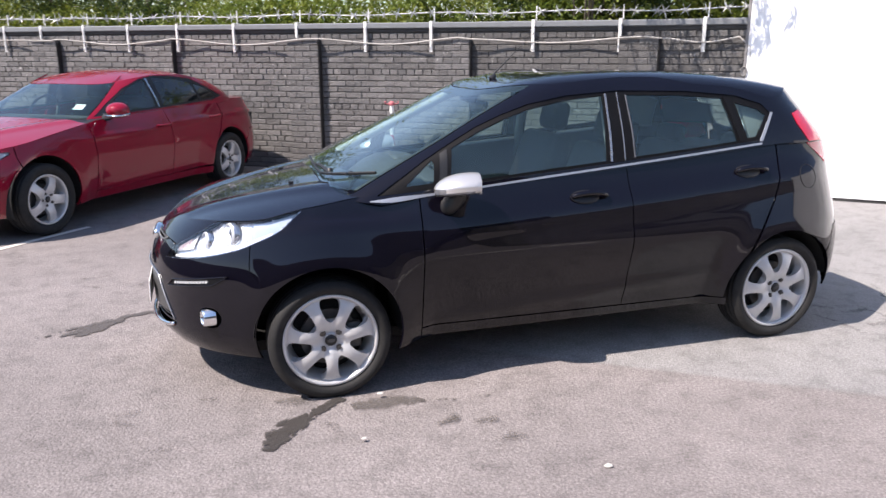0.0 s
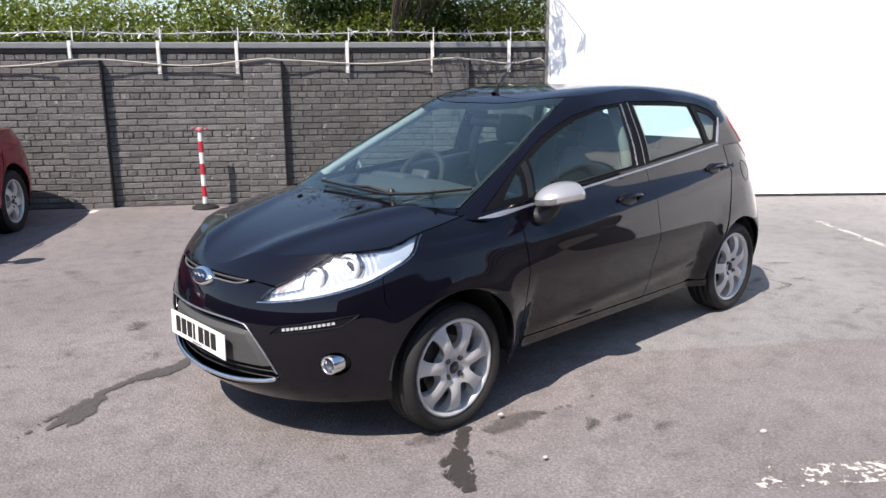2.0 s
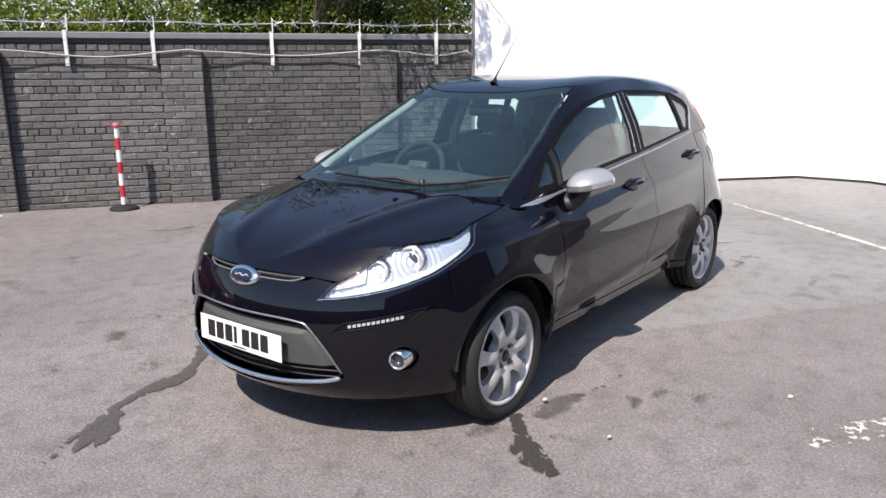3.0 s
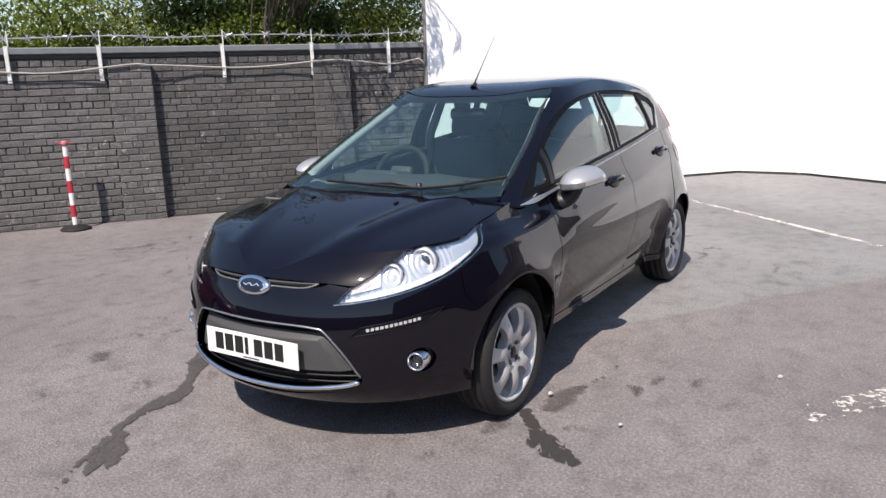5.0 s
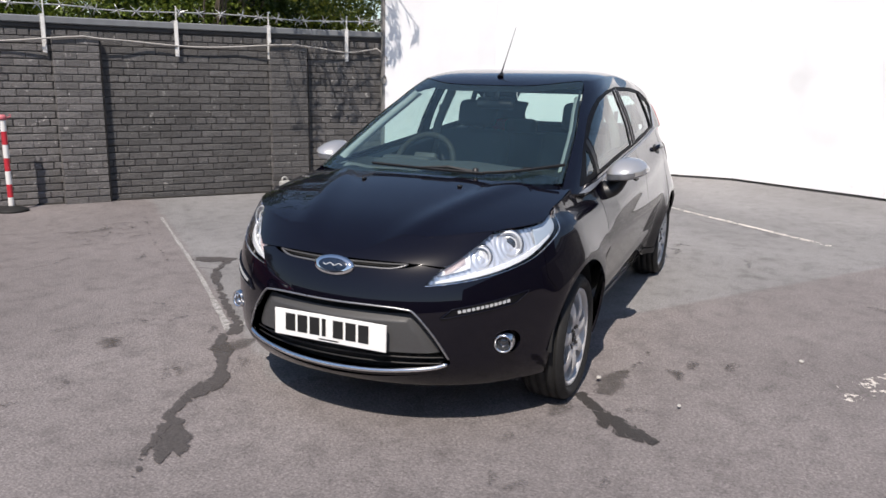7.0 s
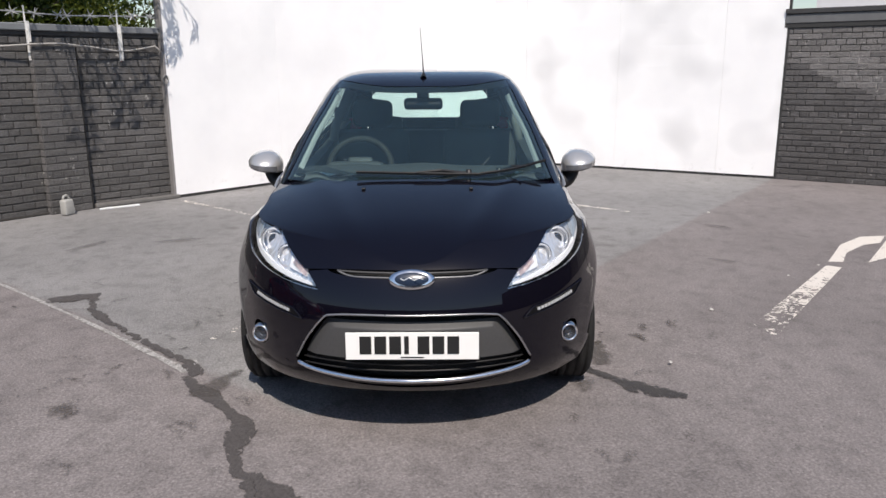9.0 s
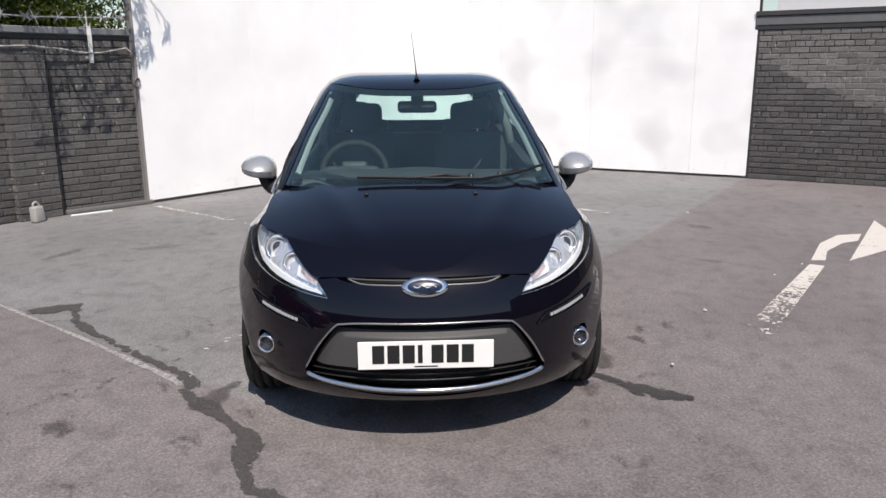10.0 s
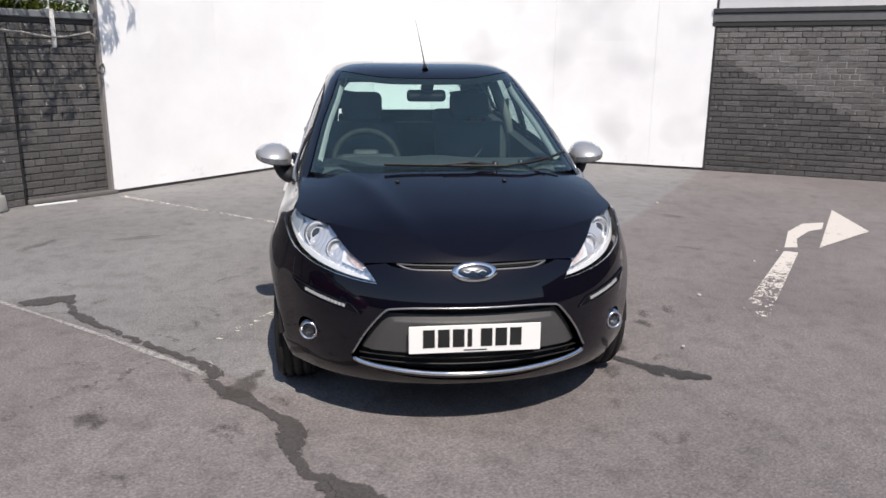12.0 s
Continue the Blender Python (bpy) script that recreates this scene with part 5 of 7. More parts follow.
    aerial = part("roof_aerial", lathe_bm([(0.0001, 0.035), (0.010, 0.032), (0.016, 0.012), (0.020, -0.004)], 16, Matrix.Translation((ax0, 0, base)) @ Matrix.Rotation(radians(44), 4, "Y")), MAT["trim"], car, smooth=True)
    part("aerial_rod", tube_bm([(ax0 + 0.008, 0, base + 0.02), (ax0 + 0.11, 0.008, base + 0.115), (ax0 + 0.325, 0.028, base + 0.305)], [0.0050, 0.0028, 0.0014], 6), MAT["trim"], aerial)

    # --- cabin
    dash_prof = [(-1.02, 0.86), (-0.90, 0.925), (-0.72, 0.945), (-0.58, 0.935), (-0.52, 0.90), (-0.50, 0.80), (-0.55, 0.60), (-0.95, 0.55)]
    bm = bmesh.new()
    rings = []
    for y in rng(-0.66, 0.66, 15):
        bulge = 0.018 * math.exp(-((y / 0.16) ** 2)) + 0.02 * math.exp(-(((y - 0.37) / 0.15) ** 2))
        rings.append([bm.verts.new((x + 0.20 * (y / 0.66) ** 2 * (1 if x < -0.85 else 0), y, z + (bulge if z > 0.88 else 0))) for x, z in dash_prof])
    for r, t in zip(rings, rings[1:]):
        for i in range(len(dash_prof)):
            j = (i + 1) % len(dash_prof)
            bm.faces.new((r[i], r[j], t[j], t[i]))
    bm.faces.new(rings[0])
    bm.faces.new(rings[-1][::-1])
    part("dashboard", bm, MAT["dash"], car, smooth=True)
    m = pose(-0.43, 0.365, 0.905, 0, -62)
    wheel_ob = part("steering_wheel", lathe_bm([(0.182 + 0.019 * math.cos(f), 0.017 * math.sin(f)) for f in rng(0, 2 * math.pi * 15 / 16, 16)], 44, m, True), MAT["rubber"], car, smooth=True)
    part("wheel_hub", box_bm((0.13, 0.15, 0.05), m @ Matrix.Translation((0, 0, 0.0)), 0.02, 3), MAT["dash"], wheel_ob, smooth=True)
    for t in (0, 180, 90):
        part("wheel_spoke", box_bm((0.13, 0.035, 0.02), m @ Matrix.Rotation(radians(t + 90), 4, "Z") @ Matrix.Translation((0.115, 0, 0)), 0.006), MAT["trim"], wheel_ob)
    part("instrument_hood", box_bm((0.20, 0.32, 0.08), pose(-0.60, 0.365, 0.922, 0, 8), 0.04, 3), MAT["dash"], car, smooth=True)
    part("centre_display", box_bm((0.16, 0.26, 0.075), pose(-0.70, 0.0, 0.918), 0.03, 3), MAT["dash"], car, smooth=True)
    for y in (0.365, -0.365):
        seat_parts(car, -0.05, y, 0.50)
    part("rear_bench", box_bm((0.50, 1.16, 0.20), pose(0.82, 0, 0.50, 0, -8), 0.06, 3), MAT["seat"], car, smooth=True)
    part("rear_backrest", box_bm((0.16, 1.16, 0.60), pose(1.16, 0, 0.70, 0, 20), 0.06, 3), MAT["seat"], car, smooth=True)
    for y in (-0.34, 0.34):
        part("rear_restraint", box_bm((0.09, 0.26, 0.13), pose(1.26, y, 1.035, 0, 14), 0.043, 4), MAT["seat"], car, smooth=True)
    part("parcel_shelf", box_bm((0.34, 1.10, 0.03), pose(1.45, 0, 0.96), 0.01), MAT["seat"], car)
    part("rear_mirror", box_bm((0.03, 0.23, 0.068), pose(-0.24, 0.0, 1.262, 0, 12), 0.022, 3), MAT["trim"], car, smooth=True)
    part("mirror_stem", box_bm((0.10, 0.07, 0.06), pose(-0.30, 0, 1.315, 0, 20), 0.02, 2), MAT["trim"], car)
    for s in (1, -1):
        part("pillar_lining", tube_bm([(0.27, s * 0.64, 0.9), (0.27, s * 0.60, 1.1), (0.275, s * 0.50, 1.33)], 0.03, 8), MAT["lining"], car, smooth=True)
        bm = bmesh.new()
        rows = []
        for z in rng(0.995, 1.335, 14):
            f, g = on_screen(s * (ye(z) - 0.004), z, -0.010), on_screen(s * (ye(z) - 0.016), z, -0.035)
            deep = g + Vector((0.075, s * 0.012, -0.004))
            rows.append([bm.verts.new(v) for v in (f, g, deep, deep + Vector((0, s * 0.03, 0)))])
        for r0, r1 in zip(rows, rows[1:]):
            for k in range(3):
                bm.faces.new((r0[k], r0[k + 1], r1[k + 1], r1[k]))
        part("screen_pillar_lining", bm, MAT["pillar_lining"], car, smooth=True)
        part("door_card", box_bm((1.9, 0.05, 0.42), pose(0.25, s * 0.685, 0.80, s * 14, -4.5)), MAT["dash"], car)
        belt_pts = spline([(0.30, s * 0.60, 1.22), (0.28, s * 0.60, 1.0), (0.26, s * 0.62, 0.7)], 8)
        part("seat_belt", tube_bm(belt_pts, 0.022, 6, flat=0.12), MAT["lining"], car)
    part("cabin_floor", box_bm((2.1, 1.36, 0.14), pose(0.18, 0, 0.33)), MAT["dark"], car)
    part("engine_bay", box_bm((0.62, 1.0, 0.40), pose(-1.28, 0, 0.52)), MAT["dark"], car)
    part("underbody", box_bm((3.30, 1.20, 0.05), pose(-0.05, 0, 0.20)), MAT["dark"], car)
    part("boot_floor", box_bm((0.60, 1.1, 0.3), pose(1.50, 0, 0.45)), MAT["dark"], car)
    # --- arch liners and wheels
    spec = dict(r=0.288, rim=0.221, width=0.195, spokes=7, openings=7, turn=-90, hole_r=0.147, hole_l=0.058, hole_w=0.054, hole_a=0.74, hole_b=0.40, nuts=4, nut_r=0.054)
    for cx in (HATCH["axle_f"], HATCH["axle_r"]):
        for s in (1, -1):
            bm = bmesh.new()
            arc = arc2(cx, wz, ar + 0.010, *((8, 186) if cx > 0 else (-6, 178)), 30)
            for (x0, z0), (x1, z1) in zip(arc, arc[1:]):
                q = [bm.verts.new(v) for v in ((x0, s * 0.52, z0), (x1, s * 0.52, z1), (x1, s * 0.79, z1), (x0, s * 0.79, z0))]
                bm.faces.new(q)
            bmesh.ops.remove_doubles(bm, verts=bm.verts, dist=1e-5)
            part("arch_liner", bm, MAT["dark"], car, smooth=True)
            m = Matrix.Translation((cx, s * 0.722, 0.286 if cx > 0 else 0.263)) @ Matrix.Rotation(radians(-90 * s), 4, "X") @ Matrix.Rotation(radians(8 if cx > 0 else 0), 4, "Z")
            wheel_thing(car, m, spec)
    return car


build_hatch()


# ---- the red saloon ----
SALOON = dict(
    fx=-1.36, frx=0.825, fl=1.33, fsq=0.07, rx0=1.55, rrx=0.86, rl=1.35, rsq=0.09,
    axle_f=-1.405, axle_r=1.405, wheel_z=0.325, arch=0.372, flare=0.016,
    side_bow=[(-1.36, 0.880), (-0.6, 0.895), (0, 0.903), (0.7, 0.903), (1.55, 0.885)],
    side=[(0.15, 0.085), (0.22, 0.055), (0.30, 0.022), (0.40, 0.006), (0.52, 0.0), (0.64, 0.010), (0.74, 0.028), (0.82, 0.050), (0.90, 0.090), (1.0, 0.150), (1.1, 0.21)],
    front=[(0.15, 0.09), (0.22, 0.04), (0.30, 0.01), (0.42, 0.0), (0.55, 0.010), (0.64, 0.035), (0.70, 0.075), (0.76, 0.14), (0.82, 0.22)],
    rear=[(0.20, 0.08), (0.32, 0.02), (0.48, 0.0), (0.62, 0.015), (0.80, 0.04), (0.98, 0.06), (1.1, 0.10)],
    hood=[(-2.20, 0.64), (-2.08, 0.735), (-1.9, 0.805), (-1.5, 0.885), (-1.1, 0.940), (-0.8, 0.975), (-0.5, 1.0)],
    roof=[(-0.25, 1.250), (0.0, 1.312), (0.3, 1.362), (0.6, 1.374), (0.9, 1.366), (1.3, 1.305), (1.7, 1.215), (2.0, 1.10)],
    deck=[(1.2, 1.05), (1.6, 1.045), (2.0, 1.030), (2.3, 0.998), (2.45, 0.95)], deck_from=1.65,
    tumble=[(0.85, 0.79), (0.95, 0.765), (1.0, 0.745), (1.1, 0.705), (1.2, 0.655), (1.3, 0.600), (1.36, 0.560), (1.42, 0.50)],
    screen=[(0.88, -1.02), (0.98, -0.84), (1.10, -0.58), (1.25, -0.25), (1.35, 0.0), (1.42, 0.18)],
    back=[(0.95, 2.02), (1.05, 1.95), (1.15, 1.80), (1.25, 1.60), (1.35, 1.36), (1.42, 1.20)],
    belt=[(-1.0, 0.925), (0.3, 0.965), (1.6, 1.005)], belt_from=-0.85, belt_to=1.6,
    bottom=[(-2.69, 0.20), (-1.4, 0.21), (0, 0.20), (1.4, 0.22), (2.9, 0.27)],
    g_rx=0.70, g_rx_slope=0.5, g_p=2.8, g_pr=2.8, g_rr=0.55, tuck=0.05, roof_pow=2.6, roof_drop=0.042, roof_w=0.55,
    hood_k=0.105, hood_p=2.2, hood_ridge=0.012, ridge_y=0.42,
    creases=[(0.800, 0.012, 0.024, -1.0, 2.1), (0.33, 0.012, 0.04, -0.9, 0.95)], crease_rise=0.025,
)


def build_saloon():
    P = SALOON
    S = Shape(P)
    nose, tail = P["fx"] - P["fl"], P["rx0"] + P["rl"]
    car = empty("saloon_car", pose(-3.045, 4.79, rise(-3.05, 4.8), 0, 0, 55.6), "red four-door saloon with alloy wheels and dark rear windows", "car")
    red = MAT["red_paint"]
    fa, ra, wz, ar = P["axle_f"], P["axle_r"], P["wheel_z"], P["arch"]
    # headlamp on the corner
    t0, t1 = S.a_of(-2.08, 0.46), -1.70
    lamp_low = curve2([(t0, 0.640), (-2.20, 0.628), (-1.95, 0.640), (t1, 0.735)], 14)
    lamp_up = [(a, min(S.top(a) - 0.006, 0.755)) for a in rng(t1, t0, 12)]
    lamp = lamp_low + lamp_up
    kid_half = [(nose + 0.02, 0.47), (nose + 0.02, 0.70), (nose + 0.30, 0.695), (nose + 0.33, 0.60), (nose + 0.27, 0.48)]
    intake = [(nose - 0.55, 0.27), (nose + 0.55, 0.27), (nose + 0.62, 0.38), (nose - 0.62, 0.38)]
    af = arc2(fa, wz, ar, 200, 128, 14)
    half = [(a, S.zb(a)) for a in rng(nose + 0.02, af[0][0], 12)] + af + [(-1.66, 0.70), (-1.66, S.top(-1.66) - 0.002)] + [(a, S.top(a) - 0.003) for a in rng(-1.72, nose + 0.02, 22)]
    full = half + [(2 * nose - a, z) for a, z in reversed(half)]
    holes = [kid_half, mirror_a(kid_half, nose), intake, lamp, mirror_a(lamp, nose)]
    panel("front_bumper", full, S.body, red, car, holes=holes, sides=(1,), step=0.04)
    for k in (kid_half, mirror_a(kid_half, nose)):
        panel("kidney_grille", k, lambda a, z: S.body(a, z, -0.025), MAT["dark"], car, edge=-0.022, sides=(1,), step=0.06)
        part("grille_rim", tube_bm([S.body(a, z, 0.004) for a, z in dense(k, 0.05)] + [S.body(*k[0], 0.004)], 0.009, 6), MAT["chrome"], car, smooth=True)
    panel("lower_intake", intake, lambda a, z: S.body(a, z, -0.04), MAT["dark"], car, edge=-0.036, sides=(1,), step=0.08)
    panel("headlamp_bowl", lamp, lambda a, z: S.body(a, z, -0.030), MAT["lamp_white"], car, edge=-0.010, step=0.03)
    panel("headlamp_lens", lamp, S.body, MAT["lamp_glass"], car, edge=0.0, step=0.04)
    ab = arc2(fa, wz, ar, 126, -20, 30)
    wing = [(-0.786, 0.21), (-0.786, S.top(-0.786))] + [(a, S.top(a) - 0.002) for a in rng(-0.82, -1.65, 16)] + [(-1.652, 0.70)] + ab
    panel("front_wing", wing, S.body, red, car, step=0.04)
    belt = lambda lo, hi, n=14: [(a, S.top(a)) for a in rng(lo, hi, n)]
    d1 = 0.345
    panel("front_door", [(-0.776, 0.285), (d1 - 0.010, 0.285)] + list(reversed(belt(-0.776, d1 - 0.010))), S.body, red, car, step=0.04)
    back_edge = arc2(ra, wz, ar + 0.014, 184, 138, 10) + [(1.24, 0.74), (1.33, 0.86), (1.36, S.top(1.36))]
    panel("rear_door", [(d1, 0.285)] + back_edge + list(reversed(belt(d1, 1.34))), S.body, red, car, step=0.04)
    panel("sill", [(-0.78, 0.20), (-0.78, 0.276), (1.02, 0.276), (1.05, 0.20)], S.body, red, car, step=0.05)
    lamp_r = [(2.02, 0.96), (2.12, 0.99), (tail - 0.45, 0.985), (tail - 0.42, 0.82), (2.2, 0.80), (2.08, 0.85)]
    quarter = [(1.37, S.top(1.37)), (1.34, 0.855), (1.25, 0.735)] + arc2(ra, wz, ar, 136, 30, 20) + [(1.80, 0.56), (1.86, 0.64), (tail - 0.40, 0.66), (tail - 0.40, S.top(tail - 0.4) - 0.002)] + [(a, S.top(a) - 0.002) for a in rng(tail - 0.45, 1.42, 26)]
    panel("rear_quarter", quarter, S.body, red, car, holes=[lamp_r], step=0.04)
    panel("tail_lamp", lamp_r, lambda a, z: S.body(a, z, 0.004), MAT["red_lens"], car, step=0.05)
    rbl = arc2(ra, wz, ar, 28, -18, 10) + [(a, S.zb(a)) for a in rng(1.84, tail, 8)]
    up = [(1.81, 0.555), (1.868, 0.632), (tail - 0.40, 0.652), (tail, 0.65)]
    rbp = up + [(2 * tail - a, z) for a, z in reversed(up[:-1])] + [(2 * tail - a, z) for a, z in rbl] + list(reversed(rbl))[1:]
    panel("rear_bumper", rbp, S.body, red, car, sides=(1,), step=0.05)
    lid = [(tail - 0.39, 0.662), (tail, 0.66)]
    lid = lid + [(2 * tail - a, z) for a, z in reversed(lid[:-1])]
    lid = lid + [(2 * tail - a, S.top(a) - 0.002) for a in rng(tail - 0.39, tail, 8)] + [(a, S.top(a) - 0.002) for a in rng(tail, tail - 0.39, 8)][1:]
    panel("boot_rear", lid, S.body, red, car, sides=(1,), step=0.05)
    # bonnet, boot lid
    edge = [S.body(a, S.top(a))[:2] for a in rng(-0.80, nose, 40)]
    edge = [(x, max(y - 0.004, 0.0)) for x, y in edge]
    bonnet = curve2([(-0.905, 0.0), (-0.89, 0.3), (-0.82, 0.6), (-0.79, edge[0][1])], 10) + edge[1:]
    bonnet = bonnet + [(x, -y) for x, y in reversed(bonnet[1:-1])]
    panel("bonnet", bonnet, lambda x, y: Vector((x, y, S.hood(x, y))), red, car, sides=(1,), step=0.045)
    cow = [(-1.0, 0.0), (-0.95, 0.5), (-0.84, 0.76), (-0.60, 0.76), (-0.70, 0.3), (-0.76, 0.0)]
    cow = cow + [(x, -y) for x, y in reversed(cow[1:-1])]
    panel("cowl", cow, lambda x, y: Vector((x, y, S.hood(x, y) - 0.014)), MAT["trim"], car, sides=(1,), step=0.06)
    dk = [S.body(a, S.top(a))[:2] for a in rng(1.66, tail, 24)]
    dk = [(1.55, 0.0), (1.55, dk[0][1] - 0.01)] + [(x, max(y - 0.004, 0.0)) for x, y in dk]
    dk = dk + [(x, -y) for x, y in reversed(dk[1:-1])]
    panel("boot_lid", dk, lambda x, y: Vector((x, y, S.deck(x, y) + 0.002)), red, car, sides=(1,), step=0.05)
    bm = bmesh.new()
    for s in (-1,):
        rows = []
        for a in rng(-0.86, 1.70, 40):
            z = S.top(a) - 0.002
            p = S.body(a, z)
            q = S.house(S.b_side(p.x, z + 0.012), z + 0.012, -0.02)
            rows.append([bm.verts.new((p.x, s * p.y, p.z)), bm.verts.new((p.x, s * max(min(q.y, p.y - 0.004), 0.3), z + 0.004))])
        for r0, r1 in zip(rows, rows[1:]):
            bm.faces.new((r0[0], r0[1], r1[1], r1[0]))
    part("belt_ledge", bm, MAT["trim"], car, smooth=True)
    # glasshouse
    ye = interp([(0.90, 0.68), (1.0, 0.655), (1.15, 0.59), (1.30, 0.50), (1.36, 0.46), (1.42, 0.42)])
    conv = lambda pts, st=0.04: [(S.b_side(x, z), z) for x, z in dense(pts, st)]
    aper = [(-0.58, 0.958), (0.35, 0.985), (1.30, 1.018), (1.50, 1.055), (1.30, 1.165), (1.05, 1.265), (0.75, 1.305), (0.45, 1.315), (0.22, 1.288), (-0.06, 1.205), (-0.35, 1.075)]
    fp = [(S.b_front(ye(z) + 0.006, z), z) for z in rng(0.92, 1.33, 12)] + [(b, S.rail(b) - 0.001) for b in rng(S.b_front(ye(1.35), 1.35), 1.66, 36)]
    fp += [(1.66, 1.0)] + [(S.b_side(x, S.belt(min(x, 1.6)) - 0.02), S.belt(min(x, 1.6)) - 0.02) for x in rng(1.60, -0.70, 30)]
    panel("body_frame", fp, S.house, red, car, holes=[conv(aper)], step=0.04)
    gf = [(-0.31, 0.985), (0.285, 1.002), (0.275, 1.282), (0.22, 1.268), (-0.04, 1.190), (-0.27, 1.09)]
    gq = [(-0.49, 0.975), (-0.34, 0.982), (-0.305, 1.065)]
    gr = [(0.40, 1.005), (1.06, 1.028), (1.02, 1.225), (0.75, 1.280), (0.42, 1.290)]
    gz = [(1.10, 1.030), (1.42, 1.056), (1.28, 1.145), (1.06, 1.225)]
    panes = [conv(q) for q in (gq, gf, gr, gz)]
    panel("window_frame", conv(aper), lambda b, z: S.house(b, z, -0.006), MAT["trim"], car, holes=panes, step=0.05)
    for nm, q, g in zip(("quarterlight", "front_window", "rear_window", "rear_quarterlight"), panes, ("side_glass", "side_glass", "dark_glass", "dark_glass")):
        panel(nm, q, lambda b, z: S.house(b, z, -0.010), MAT[g], car, edge=0.0, step=0.08)
    panel("door_post", conv([(0.315, 1.0), (0.335, 1.0), (0.325, 1.29), (0.305, 1.29)]), lambda b, z: S.house(b, z, -0.001), MAT["dull_chrome"], car)
    sc = [(S.b_front(ye(z), z), z) for z in rng(0.95, 1.32, 12)] + [(b, S.rail(b) - 0.004) for b in rng(S.b_front(ye(1.34), 1.33), -1, 10)]
    sc = sc + [(-2 - b, z) for b, z in reversed(sc[:-1])]
    panel("windscreen", sc, S.house, MAT["screen"], car, edge=0.0, sides=(1,), step=0.05)
    ring = [S.house(b, S.rail(b)) for b in rng(-1, 2, 80)]
    roof = [(v.x, v.y) for v in ring] + [(v.x, -v.y) for v in reversed(ring[1:-1])]
    panel("roof", roof, lambda x, y: Vector((x, y, S.roof(x, y))), red, car, sides=(1,), step=0.05, edge=0.004)
    tg = [(1.665, 1.0)] + [(b, S.rail(b) - 0.003) for b in rng(1.665, 2.0, 10)]
    tg = tg + [(4 - b, z) for b, z in reversed(tg[:-1])]
    panel("rear_screen", tg, S.house, MAT["dark_glass"], car, sides=(1,), edge=0.0, step=0.06)
    # mirrors, handles
    for s in (1, -1):
        bm = bmesh.new()
        bmesh.ops.create_uvsphere(bm, u_segments=20, v_segments=14, radius=1.0)
        for v in bm.verts:
            v.co = Vector((min(v.co.x, 0.45) * 0.115, v.co.y * 0.115, v.co.z * 0.075))
        m = Matrix.Translation((-0.50, s * 0.925, 1.02)) @ Matrix.Rotation(s * radians(8), 4, "Z")
        bmesh.ops.transform(bm, matrix=m, verts=bm.verts)
        mir = part("door_mirror", bm, red, car, smooth=True)
        part("mirror_trim", tube_bm([m @ Vector((-0.10, -0.07 * s, -0.052)), m @ Vector((-0.09, 0.07 * s, -0.05)), m @ Vector((0.03, 0.115 * s, -0.035))], 0.012, 8), MAT["dull_chrome"], mir, smooth=True)
        part("mirror_foot", tube_bm([(-0.52, s * 0.76, 0.95), (-0.51, s * 0.83, 0.955), (-0.50, s * 0.90, 0.98)], [0.05, 0.035, 0.03], 10, flat=0.5), MAT["trim"], mir, smooth=True)
        for x in (0.22, 1.16):
            p = S.body(x, 0.815 + 0.02 * x)
            part("door_handle", tube_bm(spline([(x - 0.10, s * (p.y + 0.002), p.z), (x - 0.07, s * (p.y + 0.03), p.z), (x + 0.07, s * (p.y + 0.03), p.z + 0.004), (x + 0.10, s * (p.y + 0.002), p.z + 0.006)], 12), 0.010, 8), red, car, smooth=True)
    # cabin
    part("dashboard", box_bm((0.45, 1.36, 0.22), pose(-0.48, 0, 0.83), 0.06, 2), MAT["dash"], car, smooth=True)
    m = pose(-0.12, 0.37, 0.95, 0, -64)
    part("steering_wheel", lathe_bm([(0.185 + 0.015 * math.cos(f), 0.015 * math.sin(f)) for f in rng(0, 5.9, 14)], 36, m, True), MAT["trim"], car, smooth=True)
    for y in (0.38, -0.38):
        seat_parts(car, 0.25, y, 0.48)
    part("rear_bench", box_bm((0.5, 1.2, 0.7), pose(1.25, 0, 0.70), 0.08, 2), MAT["seat"], car, smooth=True)
    part("window_paper", box_bm((0.002, 0.10, 0.09), pose(-0.56, -0.52, 1.045, 0, 62, 10)), MAT["paper"], car, "pale paper notice behind the windscreen")
    part("cabin_floor", box_bm((2.8, 1.5, 0.2), pose(0.45, 0, 0.34)), MAT["dark"], car)
    part("engine_bay", box_bm((0.7, 1.05, 0.42), pose(-1.4, 0, 0.52)), MAT["dark"], car)
    part("underbody", box_bm((4.0, 1.3, 0.06), pose(0.05, 0, 0.22)), MAT["dark"], car)
    part("boot_floor", box_bm((0.8, 1.2, 0.5), pose(1.95, 0, 0.55)), MAT["dark"], car)
    spec = dict(r=0.314, rim=0.218, width=0.225, spokes=5, openings=5, turn=-90, hole_r=0.138, hole_l=0.063, hole_w=0.096, hole_a=0.58, hole_b=0.54, nuts=5, nut_r=0.058)
    for cx in (fa, ra):
        for s in (1, -1):
            bm = bmesh.new()
            arc = arc2(cx, wz, ar + 0.012, -18, 198, 26)
            for (x0, z0), (x1, z1) in zip(arc, arc[1:]):
                bm.faces.new([bm.verts.new(v) for v in ((x0, s * 0.55, z0), (x1, s * 0.55, z1), (x1, s * 0.86, z1), (x0, s * 0.86, z0))])
            bmesh.ops.remove_doubles(bm, verts=bm.verts, dist=1e-5)
            part("arch_liner", bm, MAT["dark"], car, smooth=True)
